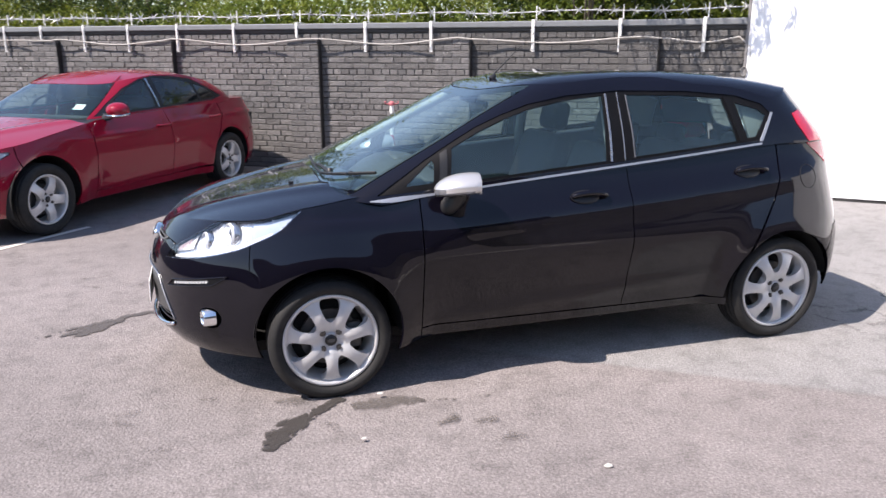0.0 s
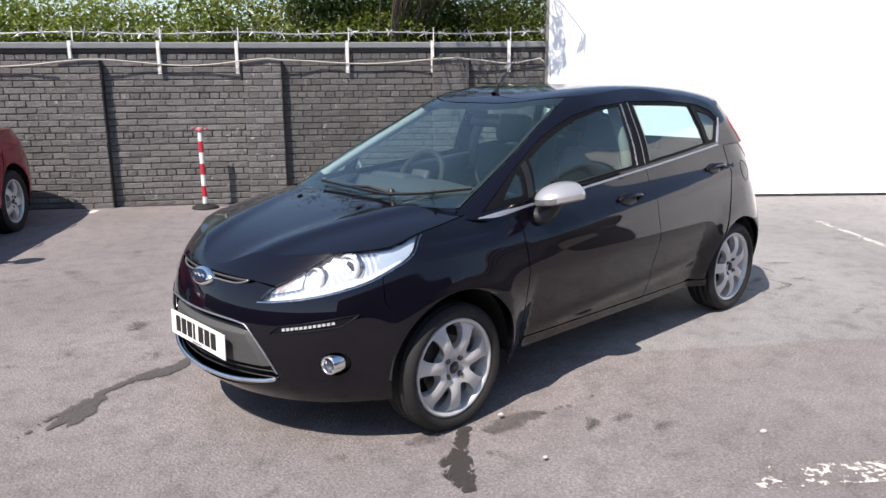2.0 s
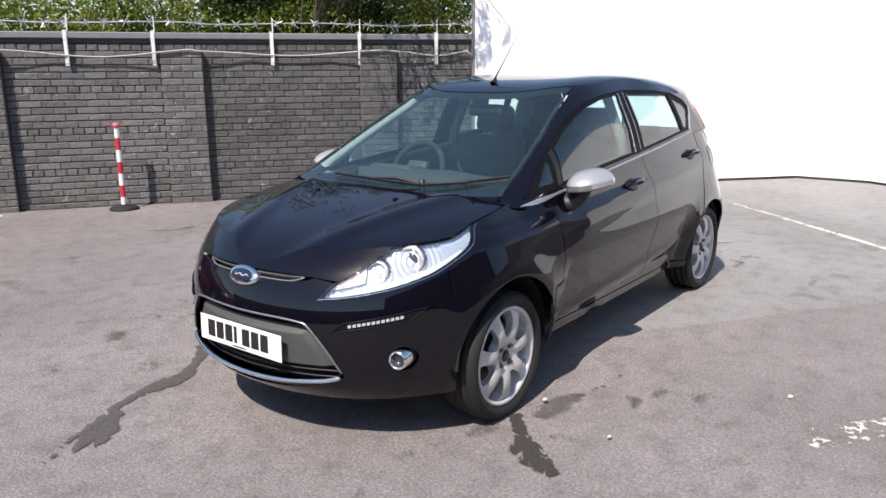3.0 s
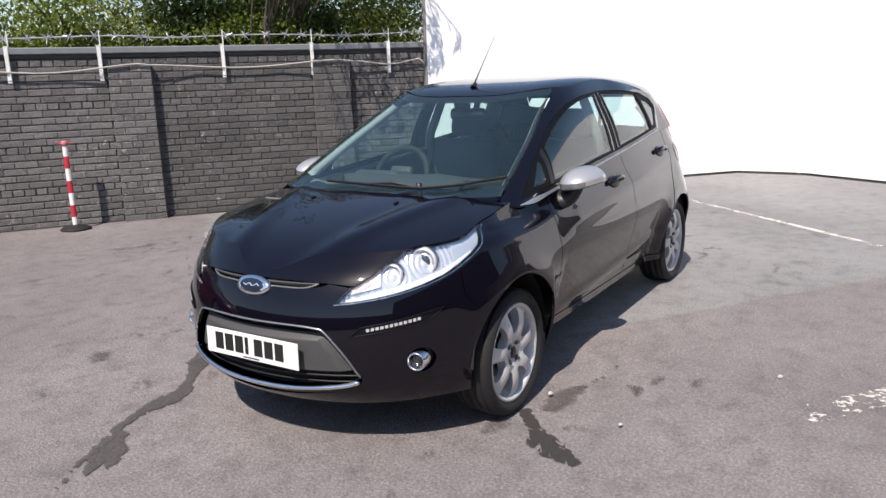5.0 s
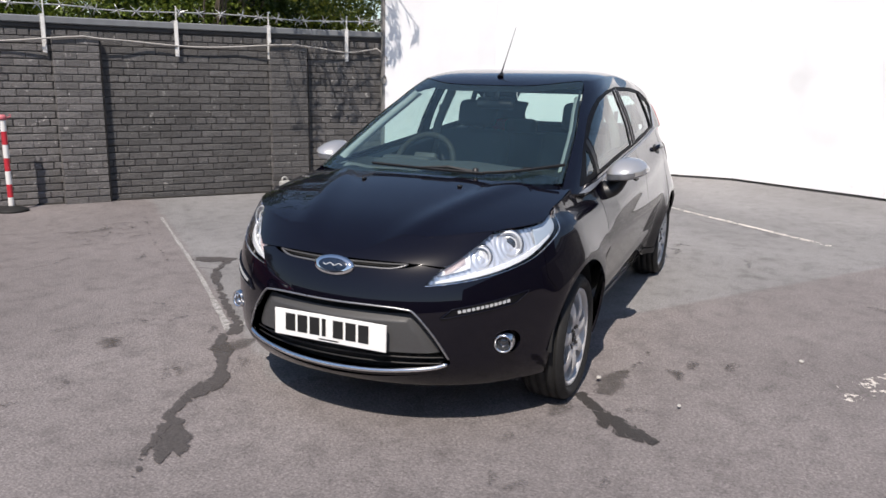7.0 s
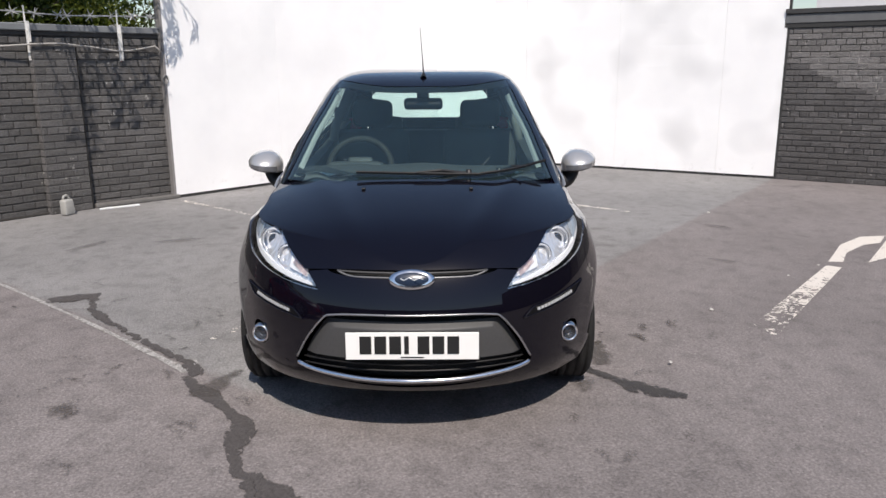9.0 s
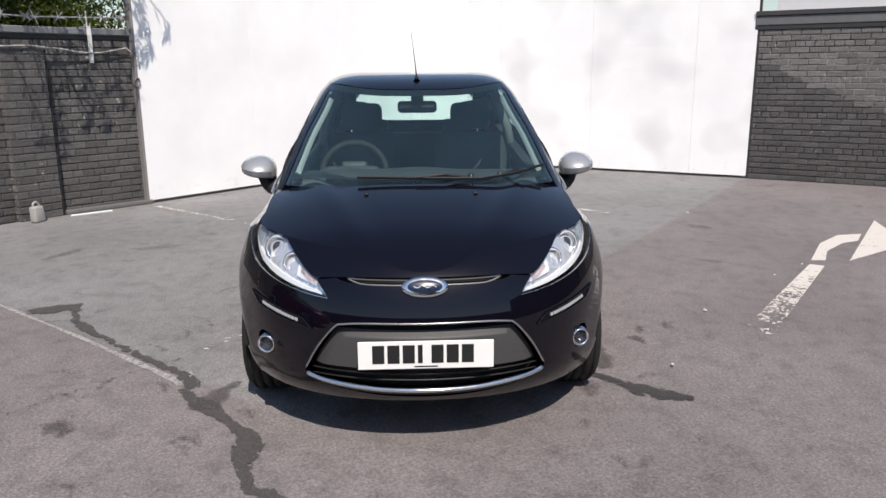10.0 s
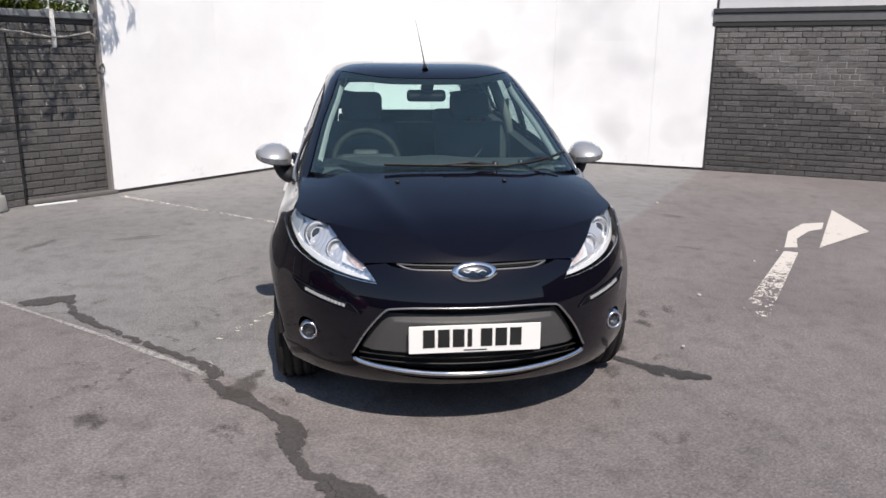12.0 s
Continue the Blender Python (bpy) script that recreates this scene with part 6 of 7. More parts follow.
            wheel_thing(car, Matrix.Translation((cx, s * 0.775, 0.312)) @ Matrix.Rotation(radians(-90 * s), 4, "X") @ Matrix.Rotation(radians(11), 4, "Z"), spec)
    return car


build_saloon()


# ---- boundary wall: fixings, spikes, cable ----
def wall_point(x, y):
    """The nearest place on the face of the brick wall, and the wall's turn there."""
    best = None
    for m, length, k in STRETCHES:
        q = m.inverted() @ Vector((x, y, 0))
        u = min(max(q.x, 0), length)
        d = abs(q.y) + abs(q.x - u) * 3
        if best is None or d < best[0]:
            best = (d, m, u)
    return best[1] @ Matrix.Translation((best[2], 0, 0))


BRACKETS = [(-4.66, 9.09), (-4.09, 8.71), (-3.45, 8.27), (-2.81, 7.83), (-2.13, 7.36), (-1.39, 6.88), (-0.605, 6.37), (0.215, 5.86), (0.960, 5.39), (2.025, 4.66), (2.850, 4.05), (3.560, 3.46)]


def bracket_mesh():
    bm = bmesh.new()
    add_box(bm, (0.042, 0.007, 0.37), Matrix.Translation((0, 0, 1.75)), 0.002)
    add_box(bm, (0.012, 0.022, 0.30), Matrix.Translation((0.012, -0.008, 1.74)), 0.002)
    add_box(bm, (0.042, 0.20, 0.006), Matrix.Translation((0, 0.10, 1.94)))
    for z in (1.60, 1.68, 1.85):
        add_cyl(bm, 0.009, 0.007, 0.010, Matrix.Translation((-0.006, -0.006, z)) @ Matrix.Rotation(radians(90), 4, "X"), 8)
    add_box(bm, (0.012, 0.012, 0.20), Matrix.Translation((0.02, 0.08, 2.0)))
    return bm


MAT["bracket"] = plain("white_painted_steel", (0.70, 0.69, 0.67), 0.55, 0.1, var=0.25, scale=35, bump=0.2)
first = None
for x, y in BRACKETS:
    m = wall_point(x, y) @ Matrix.Translation((0, -0.040, 0))
    if first is None:
        first = tagged(mesh_ob("fence_bracket", bracket_mesh(), MAT["bracket"]), "white painted steel fixing bracket on the wall face", "bracket", "fence brackets")
        first.matrix_basis = m
    else:
        copy_thing(first, m)

spikes = empty("spike_barrier", Matrix(), "galvanised anti-climb barrier of spiked stars along the coping", "spike barrier")
star = bmesh.new()
hub = [star.verts.new(Vector(v) * 0.011) for v in ((1, 0, 0), (0, 1, 0), (-1, 0, 0), (0, -1, 0), (0, 0, 1), (0, 0, -1))]
for i in range(4):
    for top in (4, 5):
        a, b, c = hub[i], hub[(i + 1) % 4], hub[top]
        tipv = star.verts.new((a.co + b.co + c.co).normalized() * 0.092)
        for u, v in ((a, b), (b, c), (c, a)):
            star.faces.new((u, v, tipv) if top == 4 else (v, u, tipv))
star_me = bpy.data.meshes.new("spiked_star")
star.to_mesh(star_me)
star.free()
star_me.materials.append(MAT["galv"])
rnd = random.Random(4)
bar_pts = []
for m, length, k in STRETCHES:
    start = 6.5 if k == 0 else 0.0
    u = start
    while u < length - 0.02:
        p = m @ Vector((u, 0.08, 2.035 + 0.012 * math.sin(u * 3 + k)))
        bar_pts.append(p)
        ob = new("spiked_star", star_me)
        ob.parent = spikes
        turn = m.to_euler().z
        ob.matrix_basis = Matrix.Translation(p) @ Matrix.Rotation(turn + rnd.uniform(-0.5, 0.5), 4, "Z") @ Matrix.Rotation(rnd.uniform(-0.8, 0.8), 4, "X") @ Matrix.Rotation(rnd.uniform(-0.5, 0.5), 4, "Y") @ Matrix.Scale(rnd.uniform(0.85, 1.15), 4)
        u += rnd.uniform(0.185, 0.25)
bar_pts.append(STRETCHES[-1][0] @ Vector((STRETCHES[-1][1], 0.08, 2.035)))
part("barrier_bar", tube_bm(bar_pts, 0.007, 6), MAT["galv"], spikes, smooth=True)

cable_pts = []
for m, length, k in STRETCHES:
    u = 6.0 if k == 0 else 0.0
    n = max(2, int(length / 0.14))
    for i in range(n):
        t = u + (length - u) * i / n
        near_pier = math.cos(2 * math.pi * t / max(length, 0.5))
        off = min(max(t - 0.10, 0), max(length - PIER_W - 0.05 - t, 0)) if k < len(PIERS) else max(t - 0.10, 0)
        cable_pts.append(m @ Vector((t, -0.10 + 0.045 * min(off / 0.35, 1), 1.700 + 0.030 * near_pier + 0.012 * math.sin(t * 2.3 + k))))
cable_pts += [STRETCHES[-1][0] @ Vector((STRETCHES[-1][1] - 0.02, -0.06, 1.62)), STRETCHES[-1][0] @ Vector((STRETCHES[-1][1], -0.05, 1.35))]
tagged(mesh_ob("wall_cable", tube_bm(cable_pts, 0.0085, 6), MAT["cable"], smooth=True), "pale slack cable strung along the brick wall", "cable")
MAT["dull_cable"] = plain("grey_cable", (0.20, 0.195, 0.19), 0.6, var=0.2)
knot = spline([STRETCHES[-1][0] @ Vector((STRETCHES[-1][1] - 0.06 + 0.028 * math.cos(a), -0.07 - 0.01 * a / 6, 1.36 + 0.05 * math.sin(a))) for a in [0.7 * i for i in range(14)]], 50)
tagged(mesh_ob("cable_coil", tube_bm(knot, 0.007, 6), MAT["dull_cable"], smooth=True), "small coil of pale cable hung at the wall end", "cable")

# kerb at the foot of the last panel, and a pale strip lying before it
m, length, k = STRETCHES[-1]
tagged(mesh_ob("kerb", box_bm((length - 0.03, 0.09, 0.05), m @ Matrix.Translation((length / 2 + 0.01, -0.047, 0.022)), 0.015, 2), plain("stained_concrete", (0.13, 0.125, 0.12), 0.85, scale=18, var=0.35, bump=0.5)), "low stained concrete kerb at the wall foot", "kerb", kind="structure")
tagged(mesh_ob("timber_strip", box_bm((0.42, 0.035, 0.018), m @ Matrix.Translation((0.23, -0.22, 0.0095)) @ Matrix.Rotation(radians(-6), 4, "Z"), 0.004), MAT["paper"]), "pale painted timber strip lying by the kerb", "timber strip")

# ---- right-hand wall ----
RIGHT_A, RIGHT_B = (5.451, -4.362), (0.567, -12.21)
m_right, len_right = wall_frame(RIGHT_A, RIGHT_B)
m_right = m_right @ Matrix.Rotation(0, 4, "Z")
wall_south = empty("wall_south", Matrix(), "dark grey painted brick wall with a deep coping", "wall", kind="structure")
RT = 1.95
MAT["coping_dark"] = plain("dark_painted_coping", (0.125, 0.128, 0.132), 0.65, scale=9, var=0.25, bump=0.2)
MAT["cap_dark"] = plain("black_painted_cap", (0.040, 0.040, 0.042), 0.7, scale=12, var=0.3, bump=0.2)


def pointing_material():
    """Bare pale pointing that shows in places between dark painted joints."""
    n = Nodes("worn_pale_pointing")
    pos = n.node("ShaderNodeNewGeometry").outputs["Position"]
    bare = n.ramp(n.noise(2.6, 4, 0.65, pos), (0.42, 0.0), (0.58, 1.0))
    n.set(Base_Color=n.mix(bare, (0.075, 0.072, 0.070), (0.36, 0.34, 0.325)), Roughness=0.9)
    return n.bump(n.noise(70, 4, 0.6, pos), 0.4, 0.004).mat


MAT["pale_mortar"] = pointing_material()
part("panel_core", box_bm((len_right, 0.24, RT), m_right @ Matrix.Translation((len_right / 2, 0.012 - 0.0 + 0.12, RT / 2))), MAT["mortar"], wall_south)
# black box that stands in for the shadow line below the coping
part("coping_lip", box_bm((len_right - 0.01, 0.30, 0.05), m_right @ Matrix.Translation((len_right / 2 + 0.002, 0.135, RT + 0.027))), MAT["base_rail"], wall_south)
part("coping", box_bm((len_right - 0.01, 0.30, 0.115), m_right @ Matrix.Translation((len_right / 2 + 0.002, 0.125, RT + 0.112)), 0.008), MAT["coping_dark"], wall_south)
part("coping_cap", box_bm((len_right - 0.01, 0.34, 0.062), m_right @ Matrix.Translation((len_right / 2 + 0.002, 0.125, RT + 0.202)), 0.008), MAT["cap_dark"], wall_south)
edge = [(0.10, 1.45), (0.45, 1.36), (0.9, 1.22), (1.3, 1.02), (1.8, 0.86), (2.6, 0.62), (5.0, 0.40), (5.0, 1.72), (1.2, 1.72), (0.9, 1.62), (0.3, 1.60)]
bm = bmesh.new()
bm.faces.new([bm.verts.new(m_right @ Vector((u, 0.007, z))) for u, z in edge])
made = bmesh.ops.extrude_face_region(bm, geom=bm.faces[:])
bmesh.ops.translate(bm, vec=m_right.to_3x3() @ Vector((0, 0.004, 0)), verts=[v for v in made["geom"] if isinstance(v, bmesh.types.BMVert)])
bmesh.ops.recalc_face_normals(bm, faces=bm.faces)
part("worn_pointing", bm, MAT["pale_mortar"], wall_south, "pale mortar where the paint has worn off")

# ---- pale building beyond that wall ----
pale = plain("pale_render", (0.62, 0.62, 0.64), 0.85, scale=4, var=0.08)
house_far = empty("far_building", pose(12.8, -15.6, 0, 0, 0, 58), "pale rendered low building beyond the wall", "building")
part("wall", box_bm((14, 0.3, 4.8), pose(0, 0, 2.4)), pale, house_far)
part("side_wall", box_bm((0.3, 6, 4.8), pose(-6.85, -3.1, 2.4)), pale, house_far)
part("roof", box_bm((14.8, 7.4, 0.28), pose(0, -3.0, 4.94), 0.05), MAT["coping"], house_far)

# ---- walls that close the yard behind the camera ----
for name, a, b, h in (("wall_west", (-13.0, -16.0), (-12.2, 14.0), 2.2), ("wall_back", (0.4, -12.4), (-13.2, -16.0), 2.2)):
    mm, ll = wall_frame(a, b)
    closing = empty(name, Matrix(), "plain grey painted wall added out of view to close the yard", "wall", kind="structure")
    part("panel", box_bm((ll, 0.25, h), mm @ Matrix.Translation((ll / 2, 0.1, h / 2))), MAT["brick"], closing)
    part("coping", box_bm((ll, 0.35, 0.1), mm @ Matrix.Translation((ll / 2, 0.1, h + 0.05)), 0.01), MAT["coping"], closing)

# ---- bollard and can ----
MAT["bollard_white"] = plain("white_bollard_sleeve", (0.78, 0.77, 0.75), 0.4, var=0.08)
MAT["bollard_red"] = plain("red_bollard_sleeve", (0.50, 0.030, 0.045), 0.4, var=0.12)
MAT["bollard_pink"] = plain("faded_red_cap", (0.52, 0.14, 0.16), 0.5, var=0.15)
post = empty("bollard_post", pose(0.470, 5.46, rise(0.470, 5.46)) @ Matrix.Scale(1.04, 4), "red and white striped plastic post on a black rubber foot", "post")
part("foot", lathe_bm([(0.0001, 0.055), (0.04, 0.055), (0.05, 0.045), (0.130, 0.028), (0.148, 0.016), (0.150, 0.0), (0.0001, 0.0)], 36), MAT["rubber"], post, smooth=True)
z = 0.05
for k, h in enumerate((0.085, 0.125, 0.125, 0.125, 0.125, 0.125, 0.125)):
    part("sleeve_band", lathe_bm([(0.025, z), (0.0255, z + h * 0.5), (0.025, z + h)], 24), MAT["bollard_white"] if k % 2 == 0 else MAT["bollard_red"], post, smooth=True)
    z += h
cap = part("cap", lathe_bm([(0.026, z - 0.02), (0.034, z - 0.015), (0.036, z + 0.018), (0.024, z + 0.030), (0.0001, z + 0.032)], 24), MAT["bollard_pink"], post, smooth=True)
for s in (1, -1):
    part("chain_hook", tube_bm(spline([(0.035 * s, 0, z), (0.075 * s, 0, z + 0.006), (0.085 * s, 0, z + 0.024), (0.070 * s, 0, z + 0.030)], 10), 0.007, 6), MAT["bollard_pink"], cap, smooth=True)

can_mat = plain("greyed_white_plastic", (0.36, 0.355, 0.335), 0.5, var=0.2, scale=14)
can = empty("plastic_can", wall_point(2.80, 3.98) @ pose(0.10, -0.21, 0, 0, 0, 20) @ Matrix.Scale(0.84, 4), "grey-white plastic jerry can by the brick pier", "jerry can")
body = box_bm((0.17, 0.10, 0.20), pose(0, 0, 0.10), 0.028, 3)
for v in body.verts:
    if v.co.z > 0.15:
        v.co.x = v.co.x * 0.86 - 0.01
part("body", body, can_mat, can, smooth=True)
part("handle", tube_bm(spline([(-0.055, 0, 0.19), (-0.05, 0, 0.235), (0.0, 0, 0.245), (0.035, 0, 0.20)], 12), 0.014, 8), can_mat, can, smooth=True)
part("cap", lathe_bm([(0.022, 0.19), (0.022, 0.225), (0.0001, 0.228)], 16, pose(0.055, 0, 0)), MAT["trim"], can, smooth=True)


# ---- markings and stains on the ground ----
def flat_patch(name, poly, mat, wear, label, category, z=0.004, step=0.06, kind=""):
    """A thin coat on the tarmac; wear(x, y) goes to the material."""
    ring = dense(poly, step)
    pts = [Vector(p) for p in ring]
    edges = [(i, (i + 1) % len(ring)) for i in range(len(ring))]
    xs, ys = [p[0] for p in ring], [p[1] for p in ring]
    x = min(xs)
    while x < max(xs):
        y = min(ys)
        while y < max(ys):
            if inside(poly, x, y) and min(math.dist((x, y), q) for q in ring) > step * 0.5:
                pts.append(Vector((x, y)))
            y += step
        x += step
    v2, _, tris, *_ = delaunay_2d_cdt(pts, edges, [], 0, 1e-6)
    tris = [t for t in tris if inside(poly, sum(v2[i].x for i in t) / 3, sum(v2[i].y for i in t) / 3)]
    me = bpy.data.meshes.new(name)
    me.from_pydata([(v.x, v.y, rise(v.x, v.y) + z) for v in v2], [], [t if (v2[t[1]] - v2[t[0]]).cross(v2[t[2]] - v2[t[0]]) > 0 else t[::-1] for t in tris])
    att = me.attributes.new("wear", "FLOAT", "POINT")
    for i, v in enumerate(v2):
        att.data[i].value = wear(v.x, v.y)
    me.materials.append(mat)
    return tagged(new(name, me), label, category, kind=kind)


def ribbon(points, widths):
    """The outline of a band along a line."""
    P = [Vector(p) for p in points]
    left, right = [], []
    for k, p in enumerate(P):
        d = (P[min(k + 1, len(P) - 1)] - P[max(k - 1, 0)]).normalized()
        n = Vector((-d.y, d.x))
        left.append(tuple(p + n * widths[k] / 2))
        right.append(tuple(p - n * widths[k] / 2))
    return left + right[::-1]


arrow = empty("road_arrow", Matrix(), "worn white turn arrow painted on the tarmac", "road marking", kind="structure")
tail_line = [(-0.72, -1.895), (0.755, -2.995)]
pieces = [
    (ribbon(tail_line, [0.165, 0.105]), lambda x, y: 0.665 - 0.17 * min(max((x + 0.6) / 1.2, 0), 1)),
    ([(0.90, -3.02), (1.48, -3.39), (1.79, -3.71), (1.83, -3.95), (1.55, -3.76), (1.47, -3.58), (1.19, -3.30), (0.89, -3.13)], lambda x, y: 0.47),
    ([(0.87, -3.31), (2.43, -4.42), (1.42, -4.13)], lambda x, y: 0.48),
]
for poly, wear in pieces:
    ob = flat_patch("arrow_piece", poly, MAT["road_paint"], wear, "", "", 0.004, 0.05)
    ob.parent = arrow
for label, a, b, w, wear in (
    ("faded white bay line on the tarmac", (4.83, 0.17), (3.0, -1.95), 0.07, 0.59),
    ("faded white bay line on the tarmac", (3.72, 3.00), (1.3, 0.15), 0.065, 0.64),
    ("worn white bay line beside the red car", (-3.45, 2.68), (-2.86, 3.37), 0.065, 0.46),
    ("worn white bay line beside the red car", (-2.86, 3.37), (-0.62, 6.13), 0.04, 0.74),
    ("faint old paint line on the tarmac", (-0.95, 1.30), (-0.40, 0.95), 0.05, 0.70),
    ("white end of a bay line", (-0.68, 6.02), (-0.55, 6.17), 0.08, 0.34),
):
    flat_patch("bay_line", ribbon([a, b], [w, w]), MAT["road_paint"], lambda x, y, k=wear: k + 0.03 * math.sin(3 * x), label, "road marking", kind="structure")
MAT["pale_strip"] = stain_material("pale_cement_line", (0.40, 0.39, 0.375), 0.9, 0.7)
joint = [(1.0, 4.0), (0.30, 3.12), (-0.08, 2.64), (-0.57, 2.04), (-0.98, 1.55), (-1.22, 1.26), (-1.27, 1.20), (-1.22, 1.165), (-1.12, 1.225)]
flat_patch("cement_line", ribbon([tuple(v[:2]) for v in spline([(*p, 0) for p in joint], 60)], [0.026 + 0.006 * math.sin(0.9 * k) + 0.028 * max(1 - abs(k - 44) / 22, 0) for k in range(60)]), MAT["pale_strip"], lambda x, y: 0.50, "thin pale cement line along a surfacing joint", "ground patch", 0.003, 0.012, kind="structure")


CRACKS = []


def crack(points, widths, mat, label, strength=0.75, z=0.005):
    z += 0.00012 * len(CRACKS)
    CRACKS.append(label)
    fine_p = [tuple(v[:2]) for v in spline([(*p, 0) for p in points], 8 * len(points))]
    fine_w = [v.x for v in spline([(w, 0, 0) for w in widths], 8 * len(points))]
    r = random.Random(len(points))
    fine_p = [(x + r.uniform(-0.012, 0.012), y + r.uniform(-0.012, 0.012)) for x, y in fine_p]
    fine_w = [max(w * 0.84, 0.026) * r.uniform(0.85, 1.2) for w in fine_w]

    def wear(x, y):
        best = 9
        for p, w in zip(fine_p, fine_w):
            best = min(best, math.dist(p, (x, y)) / (w / 2))
        return strength * min(2.0 * (1 - min(best, 1)), 1) + 0.10

    return flat_patch("crack_stain", ribbon(fine_p, fine_w), mat, wear, label, "ground stain", z, 0.022, kind="structure")


crack([(-0.13, 2.50), (-0.10, 2.38), (-0.02, 2.22)], [0.10, 0.20, 0.13], MAT["tar"], "dark filled patch in the tarmac", 0.8)
crack([(-0.06, 2.24), (-0.30, 2.14), (-0.44, 2.03), (-0.57, 1.91), (-0.88, 1.57), (-1.01, 1.42), (-1.12, 1.28), (-1.24, 1.17), (-1.34, 1.13)], [0.07, 0.065, 0.085, 0.062, 0.062, 0.062, 0.062, 0.10, 0.07], MAT["tar"], "dark filled crack in the tarmac", 0.95)
crack([(-1.36, 1.17), (-1.45, 1.10), (-1.55, 1.00), (-1.63, 0.93), (-1.74, 0.84), (-1.83, 0.76), (-1.94, 0.725), (-2.04, 0.72), (-2.12, 0.71), (-2.26, 0.66), (-2.33, 0.57), (-2.45, 0.46), (-2.57, 0.38)], [0.06, 0.08, 0.13, 0.09, 0.06, 0.10, 0.15, 0.13, 0.07, 0.07, 0.08, 0.16, 0.12], MAT["tar"], "dark damp stain spreading from a crack", 0.9)
crack([(-2.34, 0.60), (-2.50, 0.52), (-2.72, 0.38)], [0.05, 0.05, 0.02], MAT["tar"], "dark damp stain spreading from a crack")
crack([(-1.58, 1.02), (-1.44, 0.99), (-1.25, 0.93)], [0.16, 0.14, 0.05], MAT["oil"], "faint damp smear beside a crack", 0.42)
crack([(-1.20, -0.82), (-1.30, -0.90), (-1.38, -0.97), (-1.46, -1.045), (-1.52, -1.13), (-1.56, -1.22)], [0.07, 0.07, 0.08, 0.17, 0.12, 0.07], MAT["wet"], "dark damp stain near the front wheel", 1.0)
crack([(-1.62, 1.87), (-1.39, 1.67), (-1.12, 1.45), (-0.95, 1.30)], [0.02, 0.03, 0.03, 0.02], MAT["oil"], "faint dark line in the tarmac", 0.45)
crack([(-1.16, -0.92), (-1.02, -0.92), (-0.84, -0.93)], [0.09, 0.15, 0.09], MAT["oil"], "faint damp smear near the front wheel", 0.45)
crack([(-0.86, -0.945), (-0.70, -0.99), (-0.52, -1.0)], [0.03, 0.025, 0.02], MAT["oil"], "fine dark crack in the tarmac", 0.6)
crack([(-0.301, 2.62), (0.2, 3.3), (0.9, 4.1)], [0.02, 0.02, 0.02], MAT["oil"], "fine dark crack in the tarmac", 0.6)
r = random.Random(9)
scuffs = [(r.gauss(0.35, 0.35), r.gauss(3.9, 0.35), r.uniform(0.02, 0.05), r.uniform(0.08, 0.24)) for _ in range(16)] + [(r.gauss(2.1, 0.35), r.gauss(-0.5, 0.35), r.uniform(0.03, 0.07), r.uniform(0.10, 0.35)) for _ in range(14)] + [(r.uniform(-2.6, 0.6), r.uniform(1.2, 3.4), r.uniform(0.02, 0.05), r.uniform(0.06, 0.3)) for _ in range(16)]
marks = [(-1.78, 1.58, 0.09, 0.16), (-1.89, 1.01, 0.06, 0.12), (-1.98, 0.99, 0.04, 0.09), (-1.64, 0.81, 0.06, 0.10), (-1.45, 1.71, 0.04, 0.12), (-1.34, 1.28, 0.05, 0.13), (-1.16, 1.84, 0.04, 0.10), (-1.42, -0.78, 0.10, 0.16), (-1.80, -0.67, 0.05, 0.07), (-2.14, -0.74, 0.03, 0.10), (-2.15, -0.84, 0.04, 0.09), (-1.99, -1.11, 0.04, 0.08), (-0.78, -1.17, 0.06, 0.10), (-0.57, -1.42, 0.07, 0.10), (-1.29, -1.09, 0.04, 0.08), (-0.80, -1.18, 0.06, 0.12), (-0.63, -1.24, 0.05, 0.09), (-0.60, -1.40, 0.05, 0.08), (-1.92, 0.97, 0.04, 0.12), (-1.76, 1.93, 0.03, 0.14)]
for x, y, w, l in scuffs + marks + [(0.26, 3.99, 0.10, 0.22), (0.05, 4.08, 0.08, 0.30), (-1.03, 3.65, 0.07, 0.2), (-1.75, 1.59, 0.10, 0.16), (1.4, 3.0, 0.10, 0.4), (-1.81, 1.53, 0.06, 0.10), (-0.63, -1.235, 0.06, 0.10), (-0.79, -1.19, 0.05, 0.10), (0.9, -2.2, 0.08, 0.2), (2.2, -2.6, 0.10, 0.25), (1.6, 2.3, 0.10, 0.4)]:
    a = r.uniform(0, 3.14)
    d = Vector((math.cos(a), math.sin(a))) * l / 2
    crack([(x - d.x, y - d.y), (x + 0.02, y - 0.01), (x + d.x, y + d.y)], [w * 0.5, w, w * 0.4], MAT["oil"], "small dark oil mark on the tarmac", 0.27, 0.0035)
MAT["pale_stone"] = plain("pale_stone", (0.50, 0.48, 0.45), 0.8, var=0.2)
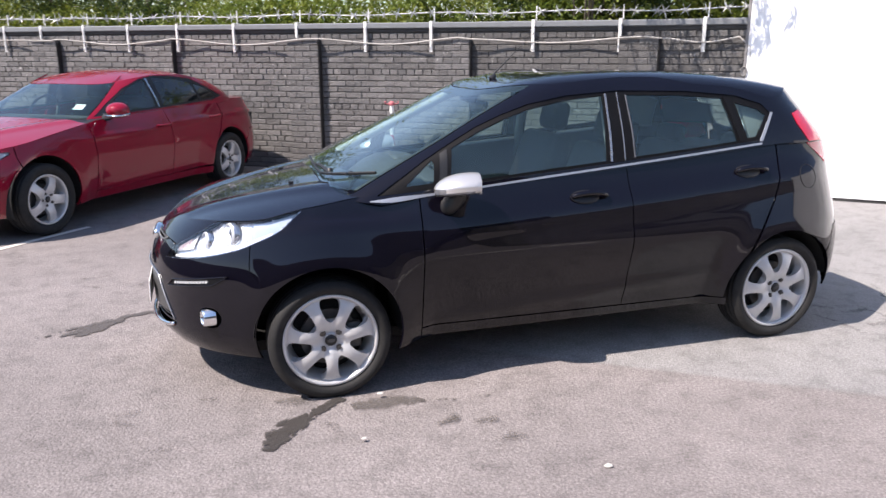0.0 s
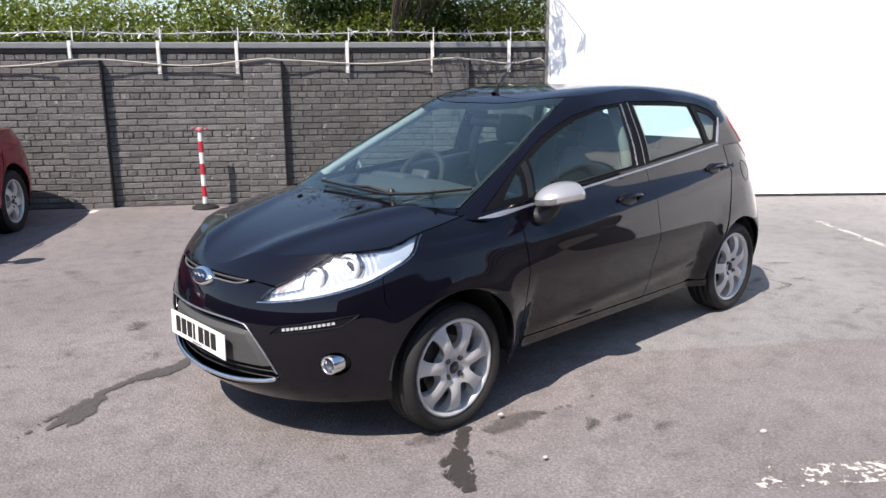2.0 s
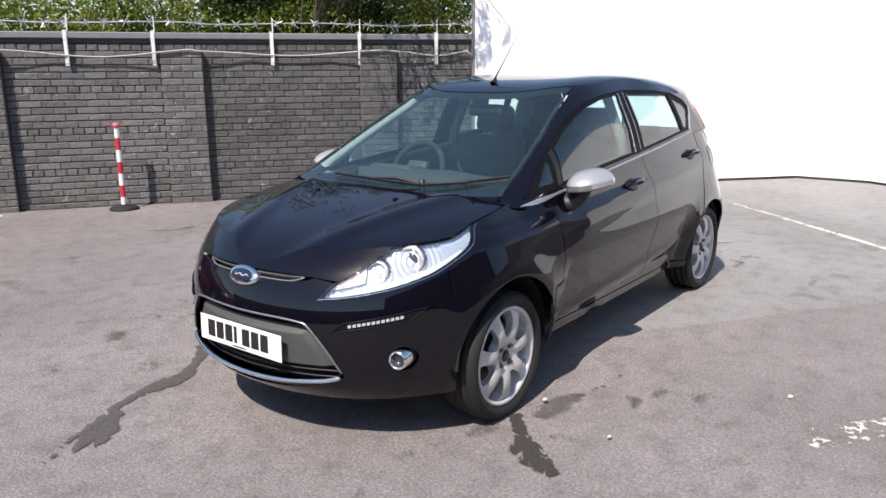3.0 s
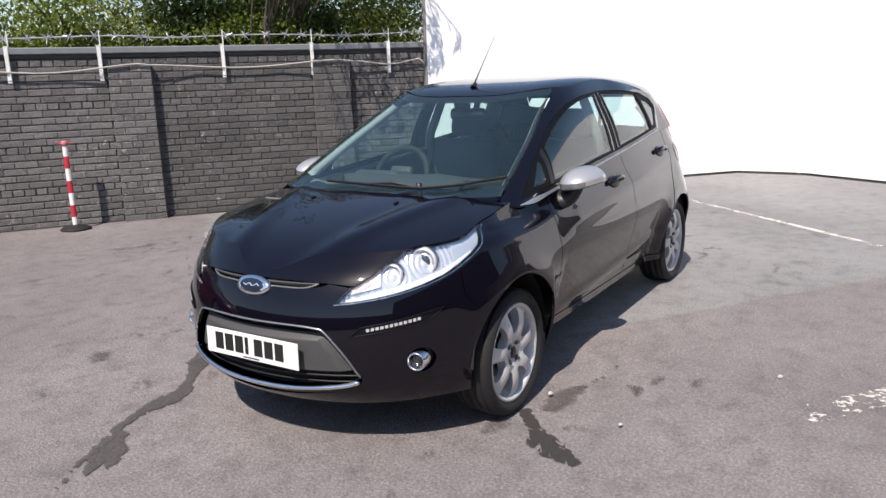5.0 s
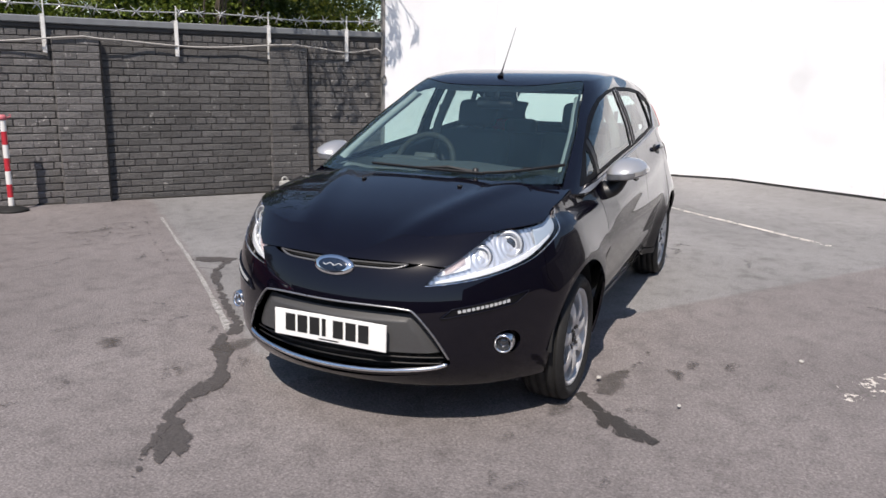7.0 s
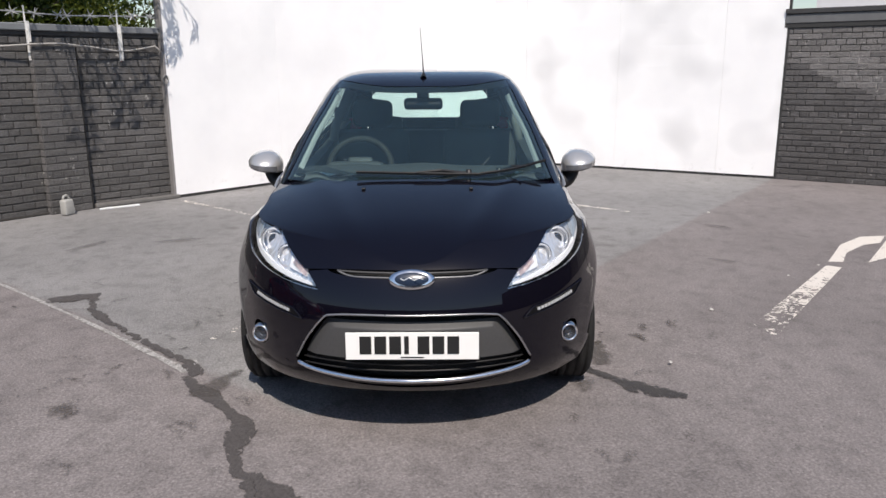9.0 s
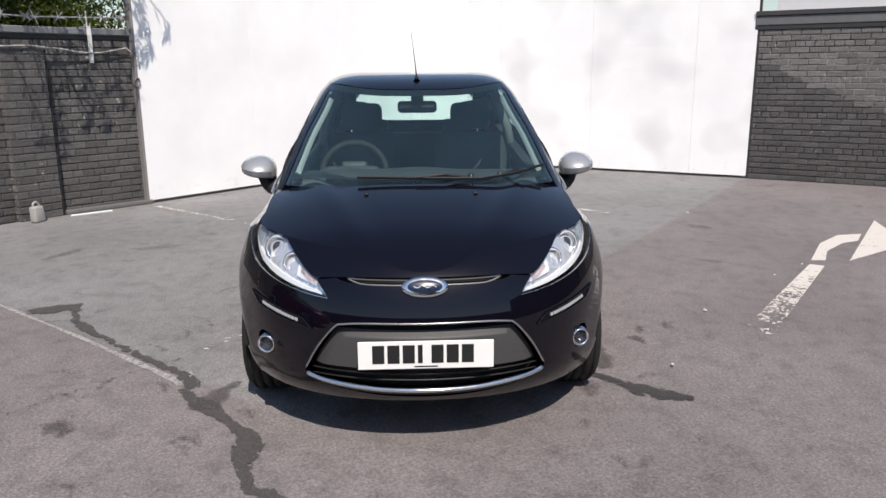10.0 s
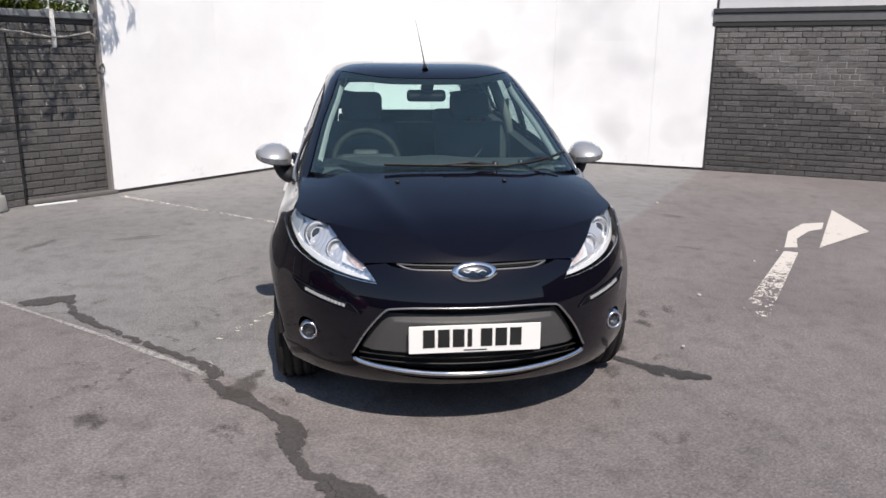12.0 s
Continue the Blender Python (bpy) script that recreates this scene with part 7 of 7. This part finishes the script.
for x, y, s in ((-1.173, -1.26, 0.012), (-0.305, -1.744, 0.018), (-1.02, -0.86, 0.016), (0.8, -2.9, 0.012), (0.5, -2.55, 0.012), (2.95, -2.75, 0.02)):
    bm = bmesh.new()
    bmesh.ops.create_icosphere(bm, subdivisions=2, radius=1.0)
    for v in bm.verts:
        v.co = Vector((v.co.x * s, v.co.y * s * 0.7, v.co.z * s * 0.35)) * (1 + 0.35 * noise.noise(v.co * 2.1))
    bmesh.ops.translate(bm, vec=(x, y, s * 0.3), verts=bm.verts)
    tagged(mesh_ob("pebble", bm, MAT["pale_stone"]), "small pale stone lying on the tarmac", "stone")


# ---- greenery behind the wall ----
def leaf_material(name, dark, light, yellow):
    n = Nodes(name)
    isl = n.node("ShaderNodeNewGeometry").outputs["Random Per Island"]
    pos = n.node("ShaderNodeNewGeometry").outputs["Position"]
    col = n.mix(n.ramp(isl, (0.0, 0.0), (1.0, 1.0)), dark, light)
    col = n.mix(n.ramp(n.noise(0.8, 3, 0.6, pos), (0.45, 0.0), (0.70, 0.75)), col, yellow)
    n.set(Base_Color=col, Roughness=0.5, Specular_IOR_Level=0.4)
    trans = n.node("ShaderNodeBsdfTranslucent", Color=n.mix(0.4, col, yellow))
    mixed = n.node("ShaderNodeMixShader", Fac=0.35)
    n.tree.links.new(n.bsdf.outputs[0], mixed.inputs[1])
    n.tree.links.new(trans.outputs[0], mixed.inputs[2])
    n.tree.links.new(mixed.outputs[0], n.out.inputs["Surface"])
    return n.mat


MAT["leaf_bright"] = leaf_material("sunlit_yellow_green_leaves", (0.065, 0.110, 0.015), (0.18, 0.24, 0.036), (0.33, 0.33, 0.055))
MAT["leaf_dark"] = leaf_material("dark_green_leaves", (0.014, 0.034, 0.009), (0.045, 0.080, 0.018), (0.10, 0.13, 0.025))
MAT["bark"] = plain("grey_brown_bark", (0.10, 0.08, 0.06), 0.9, scale=25, var=0.4, bump=0.6)


def leaves_mesh(name, centres, axes, normals, length, width, mat):
    """Pointed leaves folded along the middle, six corners each."""
    c, a, n = (np.asarray(v, float) for v in (centres, axes, normals))
    a /= np.linalg.norm(a, axis=1)[:, None] + 1e-9
    side = np.cross(a, n)
    side /= np.linalg.norm(side, axis=1)[:, None] + 1e-9
    up = np.cross(side, a)
    L, W = np.asarray(length)[:, None], np.asarray(width)[:, None]
    base, tip, mid = c, c + a * L - up * L * 0.10, c + a * L * 0.5
    l1, r1 = mid + side * W / 2 + up * W * 0.22, mid - side * W / 2 + up * W * 0.22
    V = np.stack([base, l1, tip, r1, mid], 1).reshape(-1, 3)
    k = np.arange(len(c))[:, None] * 5
    F = np.concatenate([k + np.array([[0, 4, 1]]), k + np.array([[4, 2, 1]]), k + np.array([[0, 3, 4]]), k + np.array([[4, 3, 2]])])
    me = bpy.data.meshes.new(name)
    me.from_pydata(V.tolist(), [], F.tolist())
    me.materials.append(mat)
    return me


def beyond_wall(x, y):
    """Which places lie behind the brick wall's back face."""
    keep = np.ones(len(x), bool)
    for m, length, k in STRETCHES:
        inv = np.array(m.inverted())
        u = inv[0, 0] * x + inv[0, 1] * y + inv[0, 3]
        v = inv[1, 0] * x + inv[1, 1] * y + inv[1, 3]
        keep &= ~((u > -0.6) & (u < length + 0.6) & (v < 0.34))
    return keep


def tree(x, y, height, spread, count, mat, seed, label, low=1.2):
    rg = np.random.default_rng(seed)
    root = empty("shrub_tree", pose(x, y, 0), label, "tree", "trees behind the wall")
    part("trunk", tube_bm(spline([(0, 0, 0), (0.05, 0.03, height * 0.25), (-0.04, 0.05, height * 0.5), (0.02, 0, height * 0.72)], 10), [0.09 - 0.007 * i for i in range(10)], 10), MAT["bark"], root, smooth=True)
    tips = []
    for k in range(12):
        a = rg.uniform(0, 6.28)
        z0 = height * rg.uniform(0.12, 0.6)
        r = spread * rg.uniform(0.55, 1.0)
        z1 = min(max(z0 + height * rg.uniform(0.10, 0.42), low), height)
        end = Vector((math.cos(a) * r, math.sin(a) * r, z1))
        pts = spline([(0, 0, z0), (end.x * 0.35, end.y * 0.35, z0 + (z1 - z0) * 0.6), tuple(end)], 7)
        part("limb", tube_bm(pts, [0.035 - 0.0045 * i for i in range(7)], 5), MAT["bark"], root, smooth=True)
        for p in pts[2:]:
            tips.append(p)
        for _ in range(3):
            tips.append(end + Vector(rg.normal(0, 0.28, 3)))
    tips = np.array([tuple(p) for p in tips])
    for _ in range(10):
        tips = np.concatenate([tips, [[rg.normal(0, spread * 0.4), rg.normal(0, spread * 0.4), rg.uniform(low, height)]]])
    count = int(count * 1.35)
    who = rg.integers(0, len(tips), count)
    size = rg.uniform(0.10, 0.30, len(tips))
    c = tips[who] + rg.normal(0, 1, (count, 3)) * size[who][:, None]
    c = c[beyond_wall(c[:, 0] + x, c[:, 1] + y)]
    count = len(c)
    a = rg.normal(0, 1, (count, 3)) + np.array([0, 0, -0.3])
    n = rg.normal(0, 0.6, (count, 3)) + np.array([0, 0, 1.0])
    me = leaves_mesh("crown", c, a, n, rg.uniform(0.05, 0.10, count), rg.uniform(0.025, 0.045, count), mat)
    crown = new("crown", me)
    crown.parent = root
    tagged(crown, kind="stuff")
    return root


bright, darkl = MAT["leaf_bright"], MAT["leaf_dark"]
for k, (x, y, h, s, c, mt, lb) in enumerate((
    (-8.2, 14.2, 2.7, 1.5, 5000, bright, "yellow-green bush growing behind the brick wall"),
    (-5.6, 12.2, 2.8, 1.5, 6000, bright, "yellow-green bush growing behind the brick wall"),
    (-3.9, 10.4, 3.5, 1.5, 7500, darkl, "dark green tree standing behind the brick wall"),
    (-2.4, 9.2, 3.2, 1.3, 7000, darkl, "dark green tree standing behind the brick wall"),
    (-1.2, 8.4, 2.7, 1.2, 6500, bright, "yellow-green bush growing behind the brick wall"),
    (0.2, 7.6, 2.75, 1.2, 7000, bright, "yellow-green bush growing behind the brick wall"),
    (1.5, 6.7, 2.7, 1.1, 6500, bright, "yellow-green bush growing behind the brick wall"),
    (2.6, 6.1, 3.5, 1.2, 7500, darkl, "dark green tree standing behind the brick wall"),
    (3.6, 5.3, 3.7, 1.2, 7500, darkl, "dark green tree standing behind the brick wall"),
    (4.7, 4.7, 3.4, 1.1, 6500, darkl, "dark green tree standing behind the brick wall"),
)):
    tree(x, y, h, s, c, mt, 20 + k, lb, 1.5)

# dense undergrowth just behind the coping
rg = np.random.default_rng(77)
cs = []
for m, length, k in STRETCHES:
    u0 = 5.0 if k == 0 else 0.0
    n = int((length - u0) * 3000)
    u = rg.uniform(u0, length, n)
    d = 0.40 + np.abs(rg.normal(0, 0.55, n))
    z = rg.uniform(1.5, 2.10, n) + 0.28 * np.array([noise.noise((ui * 1.1 + k * 9, 0.3, 0.7)) for ui in u]) + 0.55 * (d - 0.4)
    cs.append(np.array([tuple(m @ Vector((a, b, c))) for a, b, c in zip(u, d, z)]))
cs = np.concatenate(cs)
n = len(cs)
me = leaves_mesh("hedge", cs, rg.normal(0, 1, (n, 3)), rg.normal(0, 0.6, (n, 3)) + np.array([0, 0, 1]), rg.uniform(0.04, 0.085, n), rg.uniform(0.022, 0.042, n), bright)
tagged(new("hedge", me), "yellow-green undergrowth along the back of the wall", "hedge", kind="stuff")

# a taller thicket behind the corner, the trees' shade put into its darker leaves
cs = []
for m, length, k in STRETCHES[-2:]:
    n = int(length * 3200)
    u = rg.uniform(0.0, length + (1.6 if k == STRETCHES[-1][2] else 0.0), n)
    d = 0.55 + np.abs(rg.normal(0, 0.35, n))
    z = rg.uniform(1.6, 2.75, n) + 0.3 * np.array([noise.noise((ui * 1.4 + k * 5, 0.8, 0.2)) for ui in u])
    cs.append(np.array([tuple(m @ Vector((a, b, c))) for a, b, c in zip(u, d, z)]))
cs = np.concatenate(cs)
n = len(cs)
me = leaves_mesh("thicket", cs, rg.normal(0, 1, (n, 3)), rg.normal(0, 0.6, (n, 3)) + np.array([0, 0, 1]), rg.uniform(0.05, 0.10, n), rg.uniform(0.022, 0.042, n), darkl)
tagged(new("thicket", me), "dark green thicket standing behind the wall corner", "hedge", kind="stuff")

# long leafy stems arching over the wall into the yard, above the corner
stem_tree = empty("arching_shrub", pose(3.02, 4.72, 0), "shrub with long narrow leaves arching over the wall", "tree", "trees behind the wall")
cen, axs, nor, lens, wids = [], [], [], [], []
for k in range(26):
    u = (k / 25) ** 0.85
    root_p = Vector((-0.15 + 0.5 * u + rg.uniform(-0.1, 0.1), rg.uniform(-0.1, 0.2), 0.2))
    reach = Vector((-1.25 + 1.78 * u + rg.uniform(-0.10, 0.10), -1.10 - 0.78 * u * rg.uniform(0.8, 1.1) + rg.uniform(-0.12, 0.12), 2.44 + 0.10 * u + rg.uniform(0.0, 0.34)))
    mid = (root_p + reach) / 2
    pts = spline([root_p, (root_p.x * 0.7 + reach.x * 0.2, root_p.y * 0.9, 2.0), (mid.x, mid.y - 0.1, 3.15 + rg.uniform(-0.1, 0.2)), reach + Vector((0, 0, 0.2)), reach], 26)
    part("stem", tube_bm(pts, [0.016 - 0.0005 * i for i in range(26)], 5), MAT["bark"], stem_tree, smooth=True)
    for i in range(9, 26):
        d = (pts[min(i + 1, 25)] - pts[i - 1]).normalized()
        for s in (1, -1):
            for j in range(1):
                side = d.cross(Vector((0, 0, 1))).normalized() * s
                way = side * rg.uniform(0.5, 0.9) + d * rg.uniform(0.4, 0.8) + Vector((0, 0, rg.uniform(-0.7, -0.1)))
                cen.append(pts[i] + d * rg.uniform(-0.03, 0.03))
                axs.append(way)
                nor.append(Vector((rg.normal(0, 0.4), rg.normal(0, 0.4), 1)))
                lens.append(rg.uniform(0.09, 0.15))
                wids.append(rg.uniform(0.014, 0.024))
lf = new("leaves", leaves_mesh("leaves", [tuple(v) for v in cen], [tuple(v) for v in axs], [tuple(v) for v in nor], lens, wids, darkl))
lf.parent = stem_tree
tagged(lf, kind="stuff")


# ---- bricks: those of the nearer panels one by one, the rest joined ----
def brick_rows(length, top, seed, header_rows=(5, 11, 17)):
    """(u, z, size along) for each brick of a face that long."""
    r = random.Random(seed)
    z, course = 0.0, 0
    while z + COURSE <= top + 0.03:
        size = BRICK_L if course % 6 != 5 else BRICK_L / 2
        u = -(size / 2 if course % 2 else 0.0)
        while u < length - 0.02:
            a, b = max(u, 0.0), min(u + size, length)
            if b - a > 0.035:
                yield (a + b) / 2, z + COURSE / 2, b - a - 0.009, r
            u += size
        z += COURSE
        course += 1


def brick_shape(l, h=COURSE - 0.010, d=0.05, c=0.005, seed=0):
    """A rough-faced brick: a box whose front edges are worn off unevenly."""
    r = random.Random(seed)
    j = lambda k=0.0022: r.uniform(-k, k)
    x, z = l / 2, h / 2
    V = [(-x, d, -z), (x, d, -z), (x, d, z), (-x, d, z)]
    V += [(sx * x + j(), c + j(0.002), sz * z + j()) for sx, sz in ((-1, -1), (1, -1), (1, 1), (-1, 1))]
    V += [(sx * (x - c) + j(0.003), j(0.002), sz * (z - c) + j(0.003)) for sx, sz in ((-1, -1), (1, -1), (1, 1), (-1, 1))]
    F = [(8, 9, 10, 11)] + [(4 + i, 4 + (i + 1) % 4, 8 + (i + 1) % 4, 8 + i) for i in range(4)] + [(i, (i + 1) % 4, 4 + (i + 1) % 4, 4 + i) for i in range(4)]
    return V, F


BRICK_MESHES = {}


def brick_object(m, l, mat, parent, kind=0):
    key = (round(l, 2), mat.name, kind % 6)
    if key not in BRICK_MESHES:
        me = bpy.data.meshes.new("brick")
        V, F = brick_shape(key[0], seed=kind)
        me.from_pydata(V, [], F)
        me.materials.append(mat)
        BRICK_MESHES[key] = me
    ob = new("brick", BRICK_MESHES[key])
    ob.parent = parent
    ob.matrix_basis = m
    return ob


def joined_bricks(items, mat, parent):
    V, F = [], []
    for n, (m, l) in enumerate(items):
        v, f = brick_shape(l, seed=n)
        k = len(V)
        V += [tuple(m @ Vector(p)) for p in v]
        F += [tuple(k + i for i in q) for q in f]
    me = bpy.data.meshes.new("brickwork")
    me.from_pydata(V, [], F)
    me.materials.append(mat)
    ob = new("brickwork", me)
    ob.parent = parent
    tagged(ob, kind="stuff")


singles, rest, dusky = 0, [], []
for m, length, k in STRETCHES:
    pier_here = k < len(PIERS)
    for u, z, l, r in brick_rows(length, WALL_TOP - 0.02, 50 + k):
        if k == 0 and u < length - 4.0:
            continue
        if pier_here and u > length - PIER_W + 0.05 and z < PIER_TOP:
            continue
        mm = m @ Matrix.Translation((u, r.uniform(-0.0025, 0.0025), z)) @ Matrix.Rotation(r.uniform(-0.006, 0.006), 4, "Z")
        if k == 3 and singles < 290:
            brick_object(mm, l, MAT["brick"], wall_north, singles)
            singles += 1
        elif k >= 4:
            dusky.append((mm, l))
        else:
            rest.append((mm, l))
    if pier_here:
        face = m @ Matrix.Translation((length - PIER_W, -PIER_D, 0))
        for u, z, l, r in brick_rows(PIER_W, PIER_TOP - 0.01, 80 + k):
            (dusky if k >= 4 else rest).append((face @ Matrix.Translation((u, r.uniform(-0.002, 0.002), z)), l))
        # black strip that stands in for the shade on the pier's side
        part("pier_side", box_bm((0.010, PIER_D + 0.010, 1.70), face @ Matrix.Translation((PIER_W + 0.006, PIER_D / 2 + 0.004, 0.85)), 0.003), MAT["pier_side"], wall_north, "side of a pier, its deep shade put into a black colour")
        for side, x in ((-90, 0.0),):
            for c in range(int(PIER_TOP / COURSE)):
                rest.append((face @ Matrix.Translation((x, PIER_D / 2 + 0.012, c * COURSE + COURSE / 2)) @ Matrix.Rotation(radians(side), 4, "Z") @ Matrix.Translation((0, 0.002, 0)), PIER_D - 0.004))
joined_bricks(rest, MAT["brick"], wall_north)
# corner bricks in darker paint, with foliage shade put into the colour
joined_bricks(dusky, MAT["brick_mid"], wall_north)

near_r, dark_r, light_r = 0, [], []
for u, z, l, r in brick_rows(min(len_right, 5.0), RT - 0.01, 200):
    mm = m_right @ Matrix.Translation((u, r.uniform(-0.002, 0.002), z))
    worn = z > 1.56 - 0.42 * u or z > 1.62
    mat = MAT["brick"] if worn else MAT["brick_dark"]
    if u < 2.6 and near_r < 280 and not worn:
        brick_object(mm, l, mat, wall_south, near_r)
        near_r += 1
    else:
        (light_r if worn else dark_r).append((mm, l))
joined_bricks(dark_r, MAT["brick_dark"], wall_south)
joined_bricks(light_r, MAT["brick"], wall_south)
